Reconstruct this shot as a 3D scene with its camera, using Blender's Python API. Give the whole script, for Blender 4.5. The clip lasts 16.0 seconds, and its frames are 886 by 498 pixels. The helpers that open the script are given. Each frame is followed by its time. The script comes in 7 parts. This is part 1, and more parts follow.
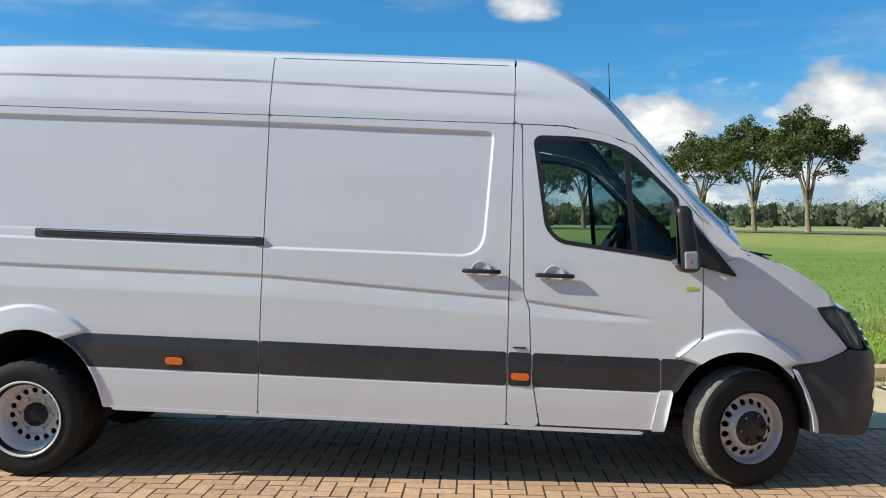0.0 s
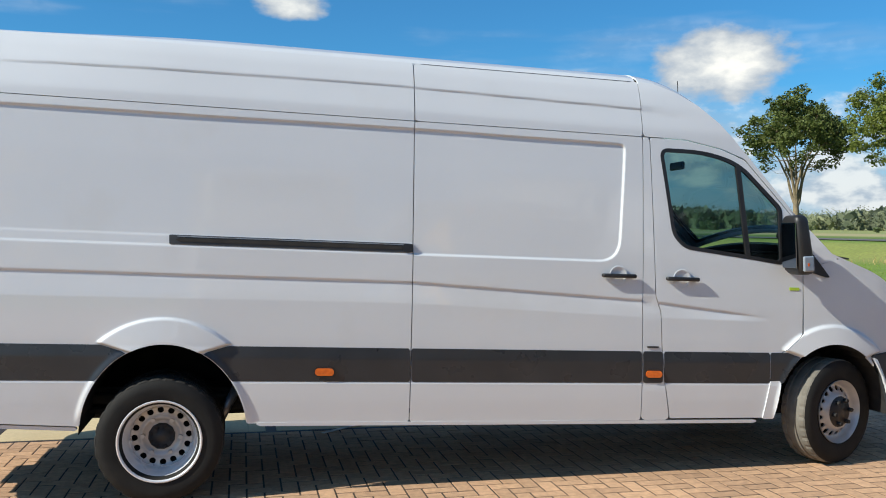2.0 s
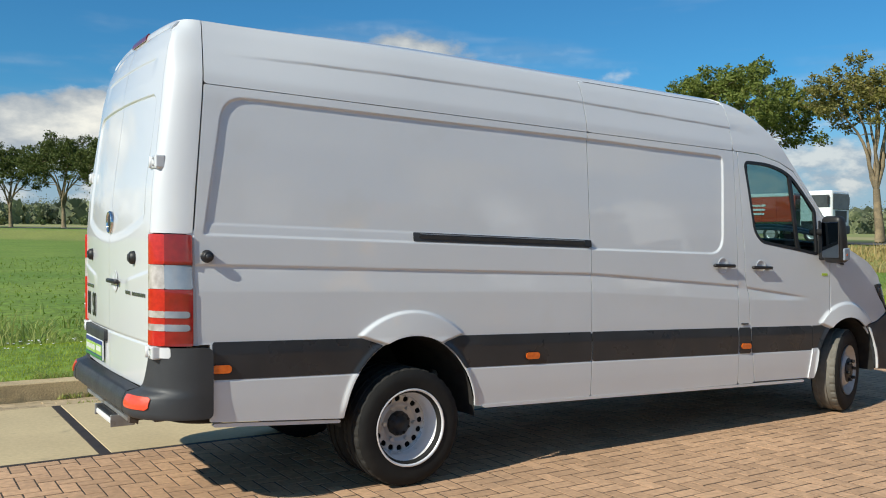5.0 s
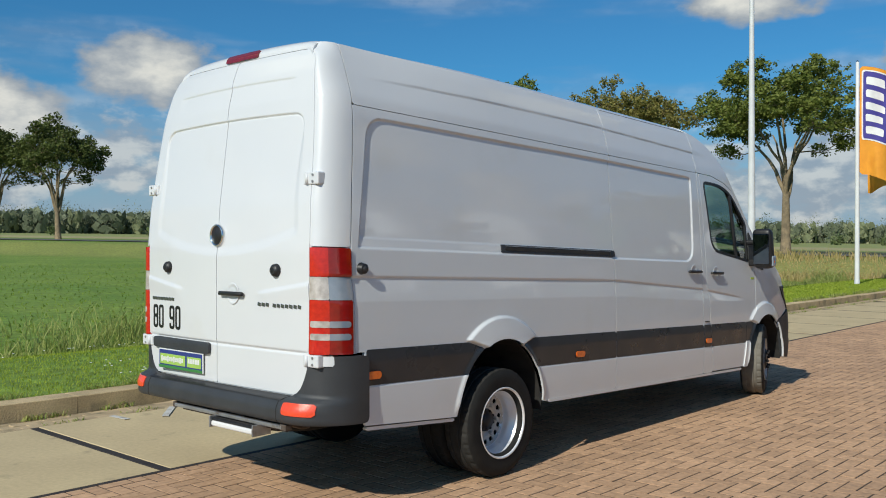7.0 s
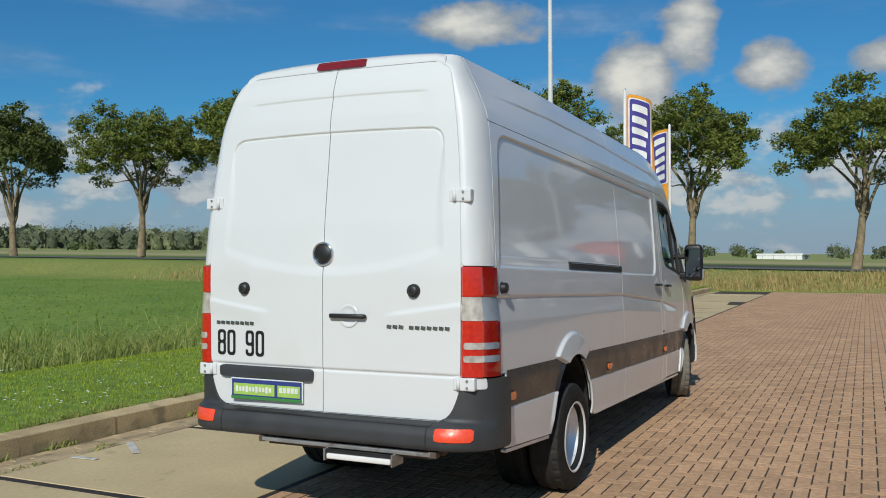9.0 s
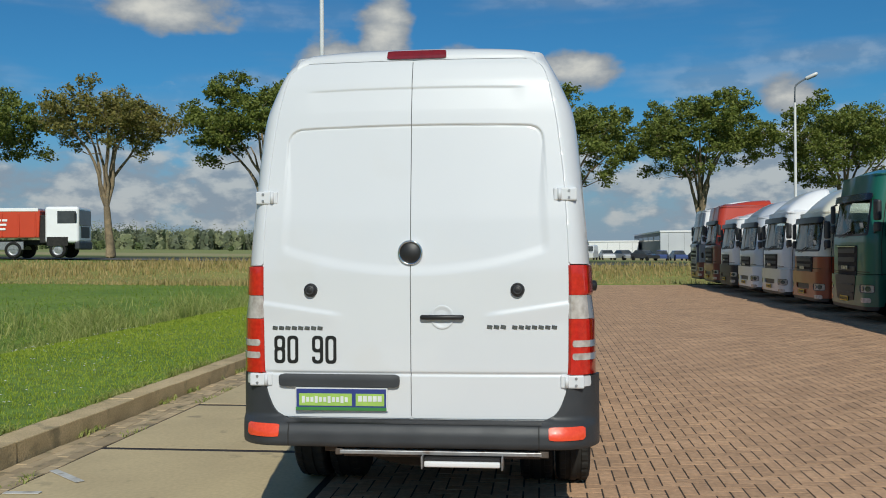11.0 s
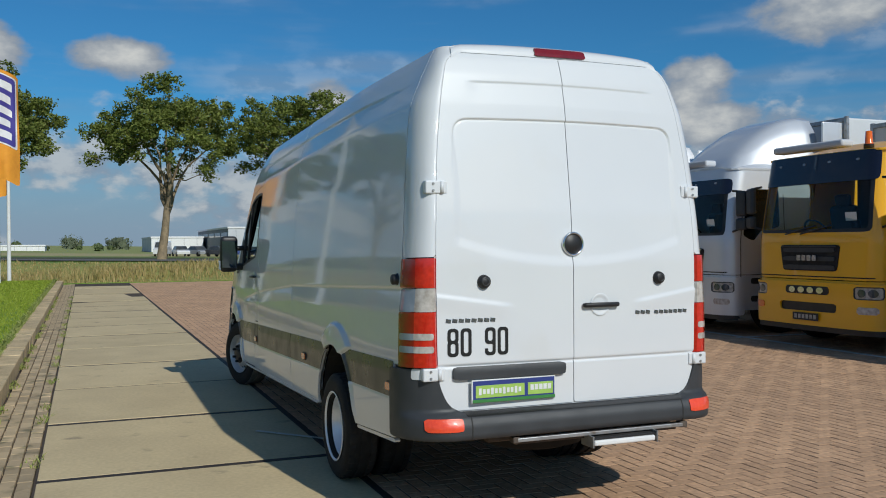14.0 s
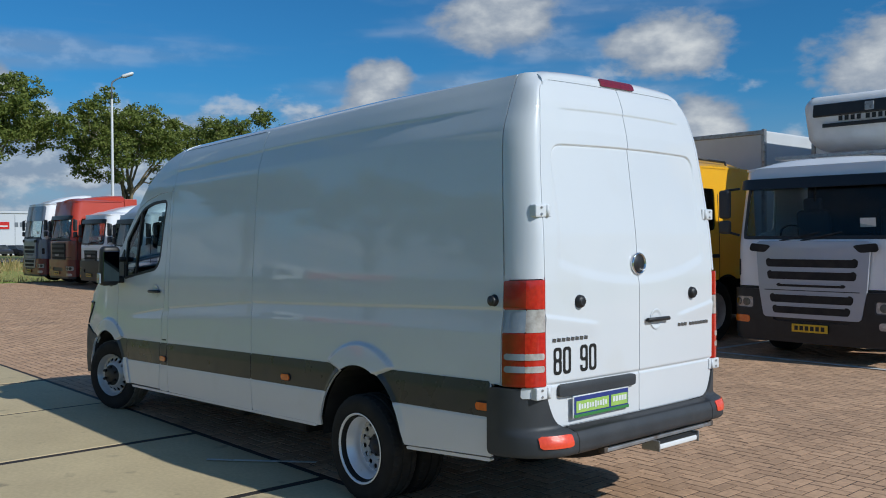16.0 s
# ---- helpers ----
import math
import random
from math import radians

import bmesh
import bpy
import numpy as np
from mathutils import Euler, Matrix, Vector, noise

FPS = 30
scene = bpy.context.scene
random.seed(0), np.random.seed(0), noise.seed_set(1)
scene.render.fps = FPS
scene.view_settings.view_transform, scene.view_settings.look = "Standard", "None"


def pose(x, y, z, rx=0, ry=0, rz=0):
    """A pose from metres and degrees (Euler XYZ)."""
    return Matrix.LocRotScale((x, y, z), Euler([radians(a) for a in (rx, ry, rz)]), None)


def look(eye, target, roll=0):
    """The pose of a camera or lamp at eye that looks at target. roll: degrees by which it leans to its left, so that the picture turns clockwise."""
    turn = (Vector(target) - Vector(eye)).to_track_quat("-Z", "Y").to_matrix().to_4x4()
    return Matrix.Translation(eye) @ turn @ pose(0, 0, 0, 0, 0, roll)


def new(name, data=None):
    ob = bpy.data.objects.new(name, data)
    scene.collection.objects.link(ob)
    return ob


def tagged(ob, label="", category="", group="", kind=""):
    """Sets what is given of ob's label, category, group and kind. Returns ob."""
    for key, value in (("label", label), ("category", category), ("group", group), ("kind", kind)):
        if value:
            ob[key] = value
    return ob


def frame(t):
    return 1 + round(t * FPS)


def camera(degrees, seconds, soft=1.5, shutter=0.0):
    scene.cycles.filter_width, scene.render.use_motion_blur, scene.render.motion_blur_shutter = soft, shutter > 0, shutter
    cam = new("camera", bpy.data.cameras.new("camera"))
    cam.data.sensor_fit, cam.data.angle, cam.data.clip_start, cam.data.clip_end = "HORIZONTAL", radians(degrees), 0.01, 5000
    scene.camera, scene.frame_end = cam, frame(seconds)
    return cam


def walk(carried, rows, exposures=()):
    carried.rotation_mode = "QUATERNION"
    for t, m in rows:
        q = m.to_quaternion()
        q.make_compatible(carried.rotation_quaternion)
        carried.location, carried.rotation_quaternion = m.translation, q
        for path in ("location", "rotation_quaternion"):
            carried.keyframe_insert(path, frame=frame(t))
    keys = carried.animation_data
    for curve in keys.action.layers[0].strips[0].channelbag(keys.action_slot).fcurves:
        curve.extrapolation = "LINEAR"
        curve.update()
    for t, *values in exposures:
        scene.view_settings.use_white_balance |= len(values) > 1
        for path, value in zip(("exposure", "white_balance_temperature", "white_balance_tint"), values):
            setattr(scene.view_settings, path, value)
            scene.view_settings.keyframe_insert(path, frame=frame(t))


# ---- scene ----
cam = camera(52.6, 16.0, 1.0)
METRES, EYE, TILT, LEAN, TURN = 17.55, 1.487, 0.0, 0.0, 2.1
ROWS = [
    (0.0, 0.0, 0.0, 0.0, 0.01, -0.87, -0.44),
    (0.5, -0.032, 0.003, 0.0012, -4.52, -0.94, -0.45),
    (1.0, -0.0639, 0.0043, 0.0027, -8.8, -1.03, -0.48),
    (1.5, -0.0982, 0.008, 0.0021, -12.76, -0.97, -0.45),
    (2.0, -0.1301, 0.0097, 0.0013, -14.74, -0.75, -0.39),
    (2.5, -0.1593, 0.0144, 0.0013, -16.47, -0.78, -0.34),
    (3.0, -0.1884, 0.0202, 0.0014, -18.81, -0.74, -0.3),
    (3.5, -0.2183, 0.0244, 0.0027, -21.41, -0.78, -0.25),
    (4.0, -0.2473, 0.0347, 0.0014, -25.87, -0.75, -0.18),
    (4.5, -0.2777, 0.043, -0.0001, -31.13, -0.81, -0.21),
    (5.0, -0.3065, 0.0525, -0.0002, -34.28, -0.73, -0.14),
    (7.5, -0.4355, 0.1353, 0.0026, -54.39, -0.01, 0.03),
    (8.0, -0.453, 0.162, 0.0037, -58.51, 0.29, 0.08),
    (10.5, -0.4958, 0.3112, 0.0043, -80.56, 0.11, 0.35),
    (11.0, -0.4995, 0.3396, 0.0055, -85.84, 0.06, 0.4),
    (11.5, -0.4991, 0.3701, 0.0057, -91.66, -0.03, 0.43),
    (12.0, -0.4993, 0.4006, 0.0049, -96.38, -0.09, 0.42),
    (12.5, -0.4961, 0.4297, 0.0038, -100.42, -0.16, 0.4),
    (13.0, -0.4906, 0.4613, 0.0059, -105.12, -0.25, 0.41),
    (13.5, -0.485, 0.4924, 0.0064, -110.17, -0.32, 0.4),
    (14.0, -0.4721, 0.5231, 0.0052, -113.97, -0.37, 0.36),
    (14.5, -0.4586, 0.5558, 0.0055, -117.95, -0.44, 0.34),
    (15.0, -0.4428, 0.582, 0.0113, -124.0, -0.57, 0.34),
    (15.5, -0.4219, 0.606, 0.0134, -129.73, -0.68, 0.33),
    (16.0, -0.4035, 0.6303, 0.014, -133.79, -0.73, 0.33),
]
walk(cam, [(t, pose(0, 0, EYE, TILT, LEAN, TURN) @ pose(METRES * x, METRES * y, METRES * z, 90 + pitch, roll, yaw)) for t, x, y, z, yaw, pitch, roll in ROWS],
     [(0.0, 0.38, 6850, 5), (3.5, 0.31, 7050, 7), (4.6, 0.16, 7080, 6), (5.2, 0.02, 7000, 5), (7.5, -0.27, 6880, 5), (11.0, -0.49, 6820, 5), (13.5, -0.53, 6670, 6), (16.0, -0.42, 6150, 7)])

# ---- world: clear sky with cumulus, low sun from behind the van ----
SUN_WAY = Vector((1.35, 0.26, -1.0)).normalized()      # the way the sunlight goes
SUN_UP = math.asin(-SUN_WAY.z)
SUN_AZ = math.atan2(-SUN_WAY.y, -SUN_WAY.x)
world = bpy.data.worlds.new("world")
scene.world = world
world.use_nodes = True
wt = world.node_tree
wt.nodes.clear()


def wnode(kind, **props):
    n = wt.nodes.new(kind)
    for key, value in props.items():
        n.inputs[key].default_value = value
    return n


def wmath(op, a, b=None, c=None):
    n = wt.nodes.new("ShaderNodeMath")
    n.operation = op
    for i, v in enumerate((a, b, c)):
        if v is None:
            continue
        if isinstance(v, (int, float)):
            n.inputs[i].default_value = v
        else:
            wt.links.new(v, n.inputs[i])
    return n.outputs[0]


def wstep(v, lo, hi):
    n = wt.nodes.new("ShaderNodeMapRange")
    n.interpolation_type = "SMOOTHSTEP"
    n.inputs["From Min"].default_value, n.inputs["From Max"].default_value = lo, hi
    wt.links.new(v, n.inputs["Value"])
    return n.outputs["Result"]


sky = wt.nodes.new("ShaderNodeTexSky")
sky.sky_type = "NISHITA"
sky.sun_disc = False
sky.sun_elevation = SUN_UP
sky.sun_rotation = math.pi / 2 - SUN_AZ
sky.air_density, sky.dust_density, sky.ozone_density = 1.0, 0.3, 3.0
coord = wt.nodes.new("ShaderNodeTexCoord").outputs["Generated"]
sep = wt.nodes.new("ShaderNodeSeparateXYZ")
wt.links.new(coord, sep.inputs[0])
dx, dy, dz = sep.outputs
flatten = wt.nodes.new("ShaderNodeMapping")
flatten.inputs["Scale"].default_value = (1.0, 1.0, 1.9)
wt.links.new(coord, flatten.inputs["Vector"])


def wnoise(scale, detail, rough, vec):
    n = wnode("ShaderNodeTexNoise", Scale=scale, Detail=detail, Roughness=rough)
    wt.links.new(vec, n.inputs["Vector"])
    return n.outputs["Fac"]


puff = wnoise(24.0, 5.0, 0.55, flatten.outputs[0])
big = wnoise(7.0, 4.0, 0.55, flatten.outputs[0])
# cumulus: azimuth, elevation, half width, half height in degrees
CUMULUS = [(68, 7.6, 3.2, 2.6), (60, 10.6, 4.0, 2.0), (79, 6.9, 4.2, 1.7), (87, 14.3, 2.6, 0.8), (82, 6.6, 3.6, 1.6),
           (13, 10.9, 2.7, 2.5), (10, 13.7, 1.8, 2.4), (-2.2, 11.2, 2.6, 1.3), (4.9, 11.0, 2.0, 1.6), (23, 14.6, 4.0, 1.3),
           (-15, 9.1, 2.0, 1.2), (-37.6, 9.4, 2.3, 1.7), (-38, 7.4, 3.4, 1.4), (-45, 13.8, 3.8, 2.0), (-56, 11.8, 3.6, 1.9),
           (-58, 6.9, 2.8, 1.8), (100, 9, 5, 2), (150, 12, 8, 3.5), (200, 16, 9, 4), (250, 12, 8, 3), (290, 10, 6, 3), (40, 24, 6, 3), (-20, 30, 7, 4), (120, 35, 9, 5)]
cover = None
for az, el, ra, re in CUMULUS:
    a, e = radians(az), radians(el)
    side = wmath("MULTIPLY_ADD", dx, -math.sin(a) / radians(ra), wmath("MULTIPLY", dy, math.cos(a) / radians(ra)))
    ahead = wmath("MULTIPLY_ADD", dx, math.cos(a), wmath("MULTIPLY", dy, math.sin(a)))
    rise = wmath("MULTIPLY_ADD", dz, 1 / radians(re), -math.sin(e) / radians(re))
    low = wmath("MULTIPLY", wmath("MINIMUM", rise, 0.0), 0.9)
    up = wmath("MAXIMUM", rise, 0.0)
    r2 = wmath("ADD", wmath("MULTIPLY", side, side), wmath("ADD", wmath("MULTIPLY", up, up), wmath("MULTIPLY", low, low)))
    back = wmath("MULTIPLY", wmath("LESS_THAN", ahead, 0.3), 50.0)
    f = wmath("SUBTRACT", 1.0, wmath("ADD", r2, back))
    cover = f if cover is None else wmath("MAXIMUM", cover, f)
lumps = wmath("MULTIPLY_ADD", puff, 2.1, wmath("MULTIPLY_ADD", big, 1.5, -1.9))
cumulus = wstep(wmath("ADD", wmath("MAXIMUM", cover, -3.0), lumps), -0.35, 0.42)
# a broken band of far cloud near the horizon and thin veils higher up
band = wmath("MULTIPLY_ADD", wmath("ABSOLUTE", wmath("SUBTRACT", dz, 0.08)), -10.0, 0.78)
band = wmath("MULTIPLY", wstep(wmath("ADD", band, wmath("MULTIPLY_ADD", big, 3.4, wmath("MULTIPLY_ADD", puff, 1.6, -2.6))), 0.05, 0.75), 0.8)
stretch = wt.nodes.new("ShaderNodeMapping")
stretch.inputs["Scale"].default_value = (1.0, 1.0, 7.0)
stretch.inputs["Rotation"].default_value = (0.12, 0.05, 0)
wt.links.new(coord, stretch.inputs["Vector"])
veil = wmath("MULTIPLY", wstep(wnoise(3.0, 4.0, 0.5, stretch.outputs[0]), 0.45, 0.75), 0.45)
veil = wmath("MULTIPLY", veil, wstep(dz, 0.02, 0.12))
thin = wmath("MAXIMUM", band, veil)
shade = wt.nodes.new("ShaderNodeMixRGB")
shade.inputs[1].default_value = (3.6, 4.2, 5.2, 1)
shade.inputs[2].default_value = (9.2, 9.2, 9.1, 1)
wt.links.new(wstep(wmath("ADD", wmath("MAXIMUM", cover, -1.0), lumps), 0.1, 1.5), shade.inputs[0])
grey = wt.nodes.new("ShaderNodeMixRGB")
tone = wt.nodes.new("ShaderNodeMixRGB")
tone.inputs[1].default_value, tone.inputs[2].default_value = (3.5, 4.1, 5.2, 1), (7.0, 7.2, 7.6, 1)
wt.links.new(wstep(puff, 0.42, 0.62), tone.inputs[0])
wt.links.new(tone.outputs[0], grey.inputs[2])
deep = wt.nodes.new("ShaderNodeMixRGB")
deep.blend_type = "MULTIPLY"
deep.inputs[0].default_value = 1.0
deep.inputs[2].default_value = (0.26, 0.755, 1.10, 1)
wt.links.new(sky.outputs[0], deep.inputs[1])
haze = wt.nodes.new("ShaderNodeMixRGB")
haze.inputs[2].default_value = (3.3, 4.3, 5.9, 1)
wt.links.new(wmath("MULTIPLY", wmath("SUBTRACT", 1.0, wstep(dz, 0.0, 0.17)), 0.92), haze.inputs[0])
wt.links.new(deep.outputs[0], haze.inputs[1])
wt.links.new(thin, grey.inputs[0])
wt.links.new(haze.outputs[0], grey.inputs[1])
mix = wt.nodes.new("ShaderNodeMixRGB")
wt.links.new(cumulus, mix.inputs[0])
wt.links.new(grey.outputs[0], mix.inputs[1])
wt.links.new(shade.outputs[0], mix.inputs[2])
bg = wnode("ShaderNodeBackground", Strength=0.10)
wt.links.new(mix.outputs[0], bg.inputs["Color"])
wo = wt.nodes.new("ShaderNodeOutputWorld")
wt.links.new(bg.outputs[0], wo.inputs["Surface"])

sun_data = bpy.data.lights.new("sun", "SUN")
sun_data.energy, sun_data.angle, sun_data.color = 4.6, radians(0.53), (1.0, 0.985, 0.95)
sun = new("sun", sun_data)
sun.matrix_world = look((-40, -8, 30), Vector((-40, -8, 30)) + SUN_WAY)

# ---- materials ----
def surf(name, c1, c2=None, scale=6.0, rough=0.5, metal=0.0, bump=0.0, bscale=60.0, coat=0.0, rvar=0.0, spec=0.5,
         each=0.0, island=0.0, stain=None, glow=0.0, fine=0.0, crough=0.04):
    """A painted, stony or woven surface: two colours in soft patches, fine grain, relief, gloss that varies."""
    m = bpy.data.materials.new(name)
    m.use_nodes = True
    t = m.node_tree
    b = t.nodes["Principled BSDF"]
    b.inputs["Metallic"].default_value = metal
    b.inputs["Coat Weight"].default_value = coat
    b.inputs["Coat Roughness"].default_value = crough
    b.inputs["Specular IOR Level"].default_value = spec
    pos = t.nodes.new("ShaderNodeNewGeometry").outputs["Position"]

    def noisy(sc, detail=4.0):
        n = t.nodes.new("ShaderNodeTexNoise")
        n.inputs["Scale"].default_value, n.inputs["Detail"].default_value = sc, detail
        t.links.new(pos, n.inputs["Vector"])
        return n.outputs["Fac"]

    def mixed(fac, a, bb, mode="MIX"):
        n = t.nodes.new("ShaderNodeMixRGB")
        n.blend_type = mode
        for i, v in enumerate((fac, a, bb)):
            if isinstance(v, (int, float)):
                n.inputs[i].default_value = v
            elif isinstance(v, tuple):
                n.inputs[i].default_value = (*v, 1)
            else:
                t.links.new(v, n.inputs[i])
        return n.outputs[0]

    def ranged(v, lo, hi, a=0.0, z=1.0):
        n = t.nodes.new("ShaderNodeMapRange")
        for key, x in (("From Min", lo), ("From Max", hi), ("To Min", a), ("To Max", z)):
            n.inputs[key].default_value = x
        t.links.new(v, n.inputs["Value"])
        return n.outputs["Result"]

    c2 = c2 or tuple(min(1, v * 0.88) for v in c1)
    col = mixed(ranged(noisy(scale), 0.32, 0.68), c1, c2)
    if stain:
        col = mixed(ranged(noisy(stain[1], 6.0), stain[2], stain[2] + 0.12, 0, stain[3]), col, stain[0])
    if fine:
        g = ranged(noisy(scale * 22, 2.0), 0.3, 0.7, 1 - fine, 1 + fine)
        col = mixed(1.0, col, g, "MULTIPLY")
    if each:
        r = t.nodes.new("ShaderNodeObjectInfo").outputs["Random"]
        col = mixed(1.0, col, ranged(r, 0, 1, 1 - each, 1 + each), "MULTIPLY")
    if island:
        r = t.nodes.new("ShaderNodeNewGeometry").outputs["Random Per Island"]
        col = mixed(1.0, col, ranged(r, 0, 1, 1 - island, 1 + island), "MULTIPLY")
    t.links.new(col, b.inputs["Base Color"])
    if rvar:
        t.links.new(ranged(noisy(scale * 1.7), 0.3, 0.7, rough - rvar, rough + rvar), b.inputs["Roughness"])
    else:
        b.inputs["Roughness"].default_value = rough
    if bump:
        n = t.nodes.new("ShaderNodeBump")
        n.inputs["Strength"].default_value, n.inputs["Distance"].default_value = 1.0, bump
        t.links.new(noisy(bscale, 3.0), n.inputs["Height"])
        t.links.new(n.outputs[0], b.inputs["Normal"])
    if glow:
        t.links.new(col, b.inputs["Emission Color"])
        b.inputs["Emission Strength"].default_value = glow
    return m


def glass(name, tint, rough=0.0, gloss=0.035):
    m = bpy.data.materials.new(name)
    m.use_nodes = True
    t = m.node_tree
    t.nodes.clear()
    out = t.nodes.new("ShaderNodeOutputMaterial")
    tr = t.nodes.new("ShaderNodeBsdfTransparent")
    tr.inputs[0].default_value = (*tint, 1)
    gl = t.nodes.new("ShaderNodeBsdfGlossy")
    gl.inputs["Roughness"].default_value = rough
    lw = t.nodes.new("ShaderNodeLayerWeight")
    lw.inputs[0].default_value = 0.5
    pw = t.nodes.new("ShaderNodeMath")
    pw.operation, pw.inputs[1].default_value = "POWER", 4.0
    t.links.new(lw.outputs["Facing"], pw.inputs[0])
    fr = t.nodes.new("ShaderNodeMath")
    fr.operation, fr.inputs[1].default_value, fr.inputs[2].default_value = "MULTIPLY_ADD", 0.75, gloss
    t.links.new(pw.outputs[0], fr.inputs[0])
    mx = t.nodes.new("ShaderNodeMixShader")
    t.links.new(fr.outputs[0], mx.inputs[0])
    t.links.new(tr.outputs[0], mx.inputs[1])
    t.links.new(gl.outputs[0], mx.inputs[2])
    t.links.new(mx.outputs[0], out.inputs[0])
    return m


def leafy(name, c1, c2, trans=0.35):
    m = bpy.data.materials.new(name)
    m.use_nodes = True
    t = m.node_tree
    b = t.nodes["Principled BSDF"]
    b.inputs["Roughness"].default_value = 0.6
    b.inputs["Specular IOR Level"].default_value = 0.25
    r = t.nodes.new("ShaderNodeNewGeometry").outputs["Random Per Island"]
    mx = t.nodes.new("ShaderNodeMixRGB")
    mx.inputs[1].default_value, mx.inputs[2].default_value = (*c1, 1), (*c2, 1)
    t.links.new(r, mx.inputs[0])
    t.links.new(mx.outputs[0], b.inputs["Base Color"])
    tl = t.nodes.new("ShaderNodeBsdfTranslucent")
    t.links.new(mx.outputs[0], tl.inputs[0])
    ms = t.nodes.new("ShaderNodeMixShader")
    ms.inputs[0].default_value = trans
    t.links.new(b.outputs[0], ms.inputs[1])
    t.links.new(tl.outputs[0], ms.inputs[2])
    t.links.new(ms.outputs[0], t.nodes["Material Output"].inputs[0])
    return m


M_WHITE = surf("van_white_paint", (0.672, 0.69, 0.705), (0.648, 0.666, 0.684), 1.3, 0.42, coat=1.0, crough=0.04, rvar=0.04, spec=0.4, stain=((0.60, 0.59, 0.56), 2.2, 0.60, 0.25))
M_TRIM = surf("dark_grey_plastic", (0.029, 0.032, 0.036), (0.042, 0.045, 0.049), 5, 0.5, bump=0.0006, bscale=500, rvar=0.08)
M_STRIP = surf("side_strip_plastic", (0.024, 0.027, 0.031), (0.034, 0.037, 0.042), 3, 0.32, bump=0.0003, bscale=260, rvar=0.10, coat=0.15, crough=0.12)
M_BLACK = surf("black_plastic", (0.012, 0.012, 0.013), (0.02, 0.02, 0.021), 8, 0.45, bump=0.0004, bscale=400)
M_RUBBER = surf("tyre_rubber", (0.010, 0.010, 0.010), (0.017, 0.0165, 0.015), 9, 0.75, bump=0.001, bscale=160, spec=0.3, stain=((0.035, 0.033, 0.029), 7, 0.62, 0.3))
# tread of the rear wheels, darker than the front ones
M_DARKTREAD = surf("dark_tread", (0.034, 0.032, 0.029), (0.020, 0.0195, 0.018), 11, 0.85, bump=0.001, bscale=200, spec=0.3)
M_TREAD = surf("dusty_tread", (0.2, 0.185, 0.155), (0.13, 0.12, 0.1), 9, 0.9, bump=0.001, bscale=200)
M_RIM = surf("silver_steel_rim", (0.54, 0.535, 0.52), (0.45, 0.445, 0.435), 14, 0.36, metal=0.3, coat=0.4, stain=((0.25, 0.23, 0.2), 16, 0.64, 0.4))
M_BARREL = surf("polished_rim_steel", (0.86, 0.87, 0.89), (0.80, 0.81, 0.83), 14, 0.30, metal=0.35, stain=((0.3, 0.28, 0.26), 18, 0.64, 0.4))
M_CHROME = surf("chrome", (0.75, 0.76, 0.78), None, 10, 0.12, metal=1.0)
M_DARKMIRROR = surf("dark_mirror", (0.20, 0.24, 0.29), None, 10, 0.05, metal=1.0)
M_STEEL = surf("galvanised_steel", (0.42, 0.43, 0.44), (0.30, 0.30, 0.30), 12, 0.42, metal=0.7, stain=((0.16, 0.10, 0.06), 14, 0.58, 0.6))
M_RUST = surf("rusty_steel", (0.075, 0.048, 0.032), (0.12, 0.10, 0.085), 14, 0.75, metal=0.3, bump=0.001, bscale=120)
M_RED = surf("red_lens", (0.62, 0.022, 0.012), (0.47, 0.012, 0.008), 40, 0.10, coat=1.0, bump=0.0008, bscale=70)
# flank tones: the shade on the lamp's side put into the lens colours
M_REDSHADE = surf("red_lens_shade", (0.31, 0.008, 0.006), (0.24, 0.006, 0.005), 30, 0.10, coat=1.0, bump=0.0006, bscale=90)
M_CLEARFLANK = surf("clear_lens_flank", (0.20, 0.25, 0.31), (0.32, 0.36, 0.41), 9, 0.08, coat=1.0, bump=0.0006, bscale=60)
M_DARKRED = surf("dark_red_lens", (0.22, 0.012, 0.014), (0.16, 0.01, 0.012), 30, 0.15, coat=0.8)
M_AMBER = surf("amber_lens", (0.85, 0.17, 0.012), (0.7, 0.12, 0.01), 40, 0.15, coat=1.0, bump=0.001, bscale=150)
M_CLEAR = surf("clear_lens", (0.60, 0.56, 0.53), (0.34, 0.30, 0.27), 22, 0.10, coat=1.0, bump=0.0008, bscale=90)
M_REFLEX = surf("red_reflector", (0.86, 0.085, 0.03), (0.78, 0.065, 0.025), 60, 0.25, coat=0.6, bump=0.001, bscale=300)
M_LAMP = surf("headlamp_lens", (0.10, 0.115, 0.13), (0.03, 0.034, 0.04), 11, 0.06, coat=1.0)
M_GLASS = glass("tinted_window_glass", (0.42, 0.56, 0.56))
M_CABGLASS = glass("cab_glass", (0.66, 0.74, 0.74), 0.0, 0.03)
M_DASH = surf("grey_cab_trim", (0.10, 0.105, 0.115), (0.07, 0.072, 0.078), 6, 0.7)
M_TRUCKGLASS = surf("dark_cab_glass", (0.035, 0.042, 0.045), (0.08, 0.085, 0.085), 1.6, 0.06, coat=0.0)
M_INNER = surf("dark_interior", (0.03, 0.03, 0.033), (0.05, 0.05, 0.055), 6, 0.8)
M_SEAT = surf("seat_fabric", (0.028, 0.03, 0.036), (0.05, 0.052, 0.06), 40, 0.9, bump=0.001, bscale=300)
M_UNDER = surf("underbody", (0.012, 0.012, 0.012), (0.03, 0.027, 0.024), 8, 0.85)
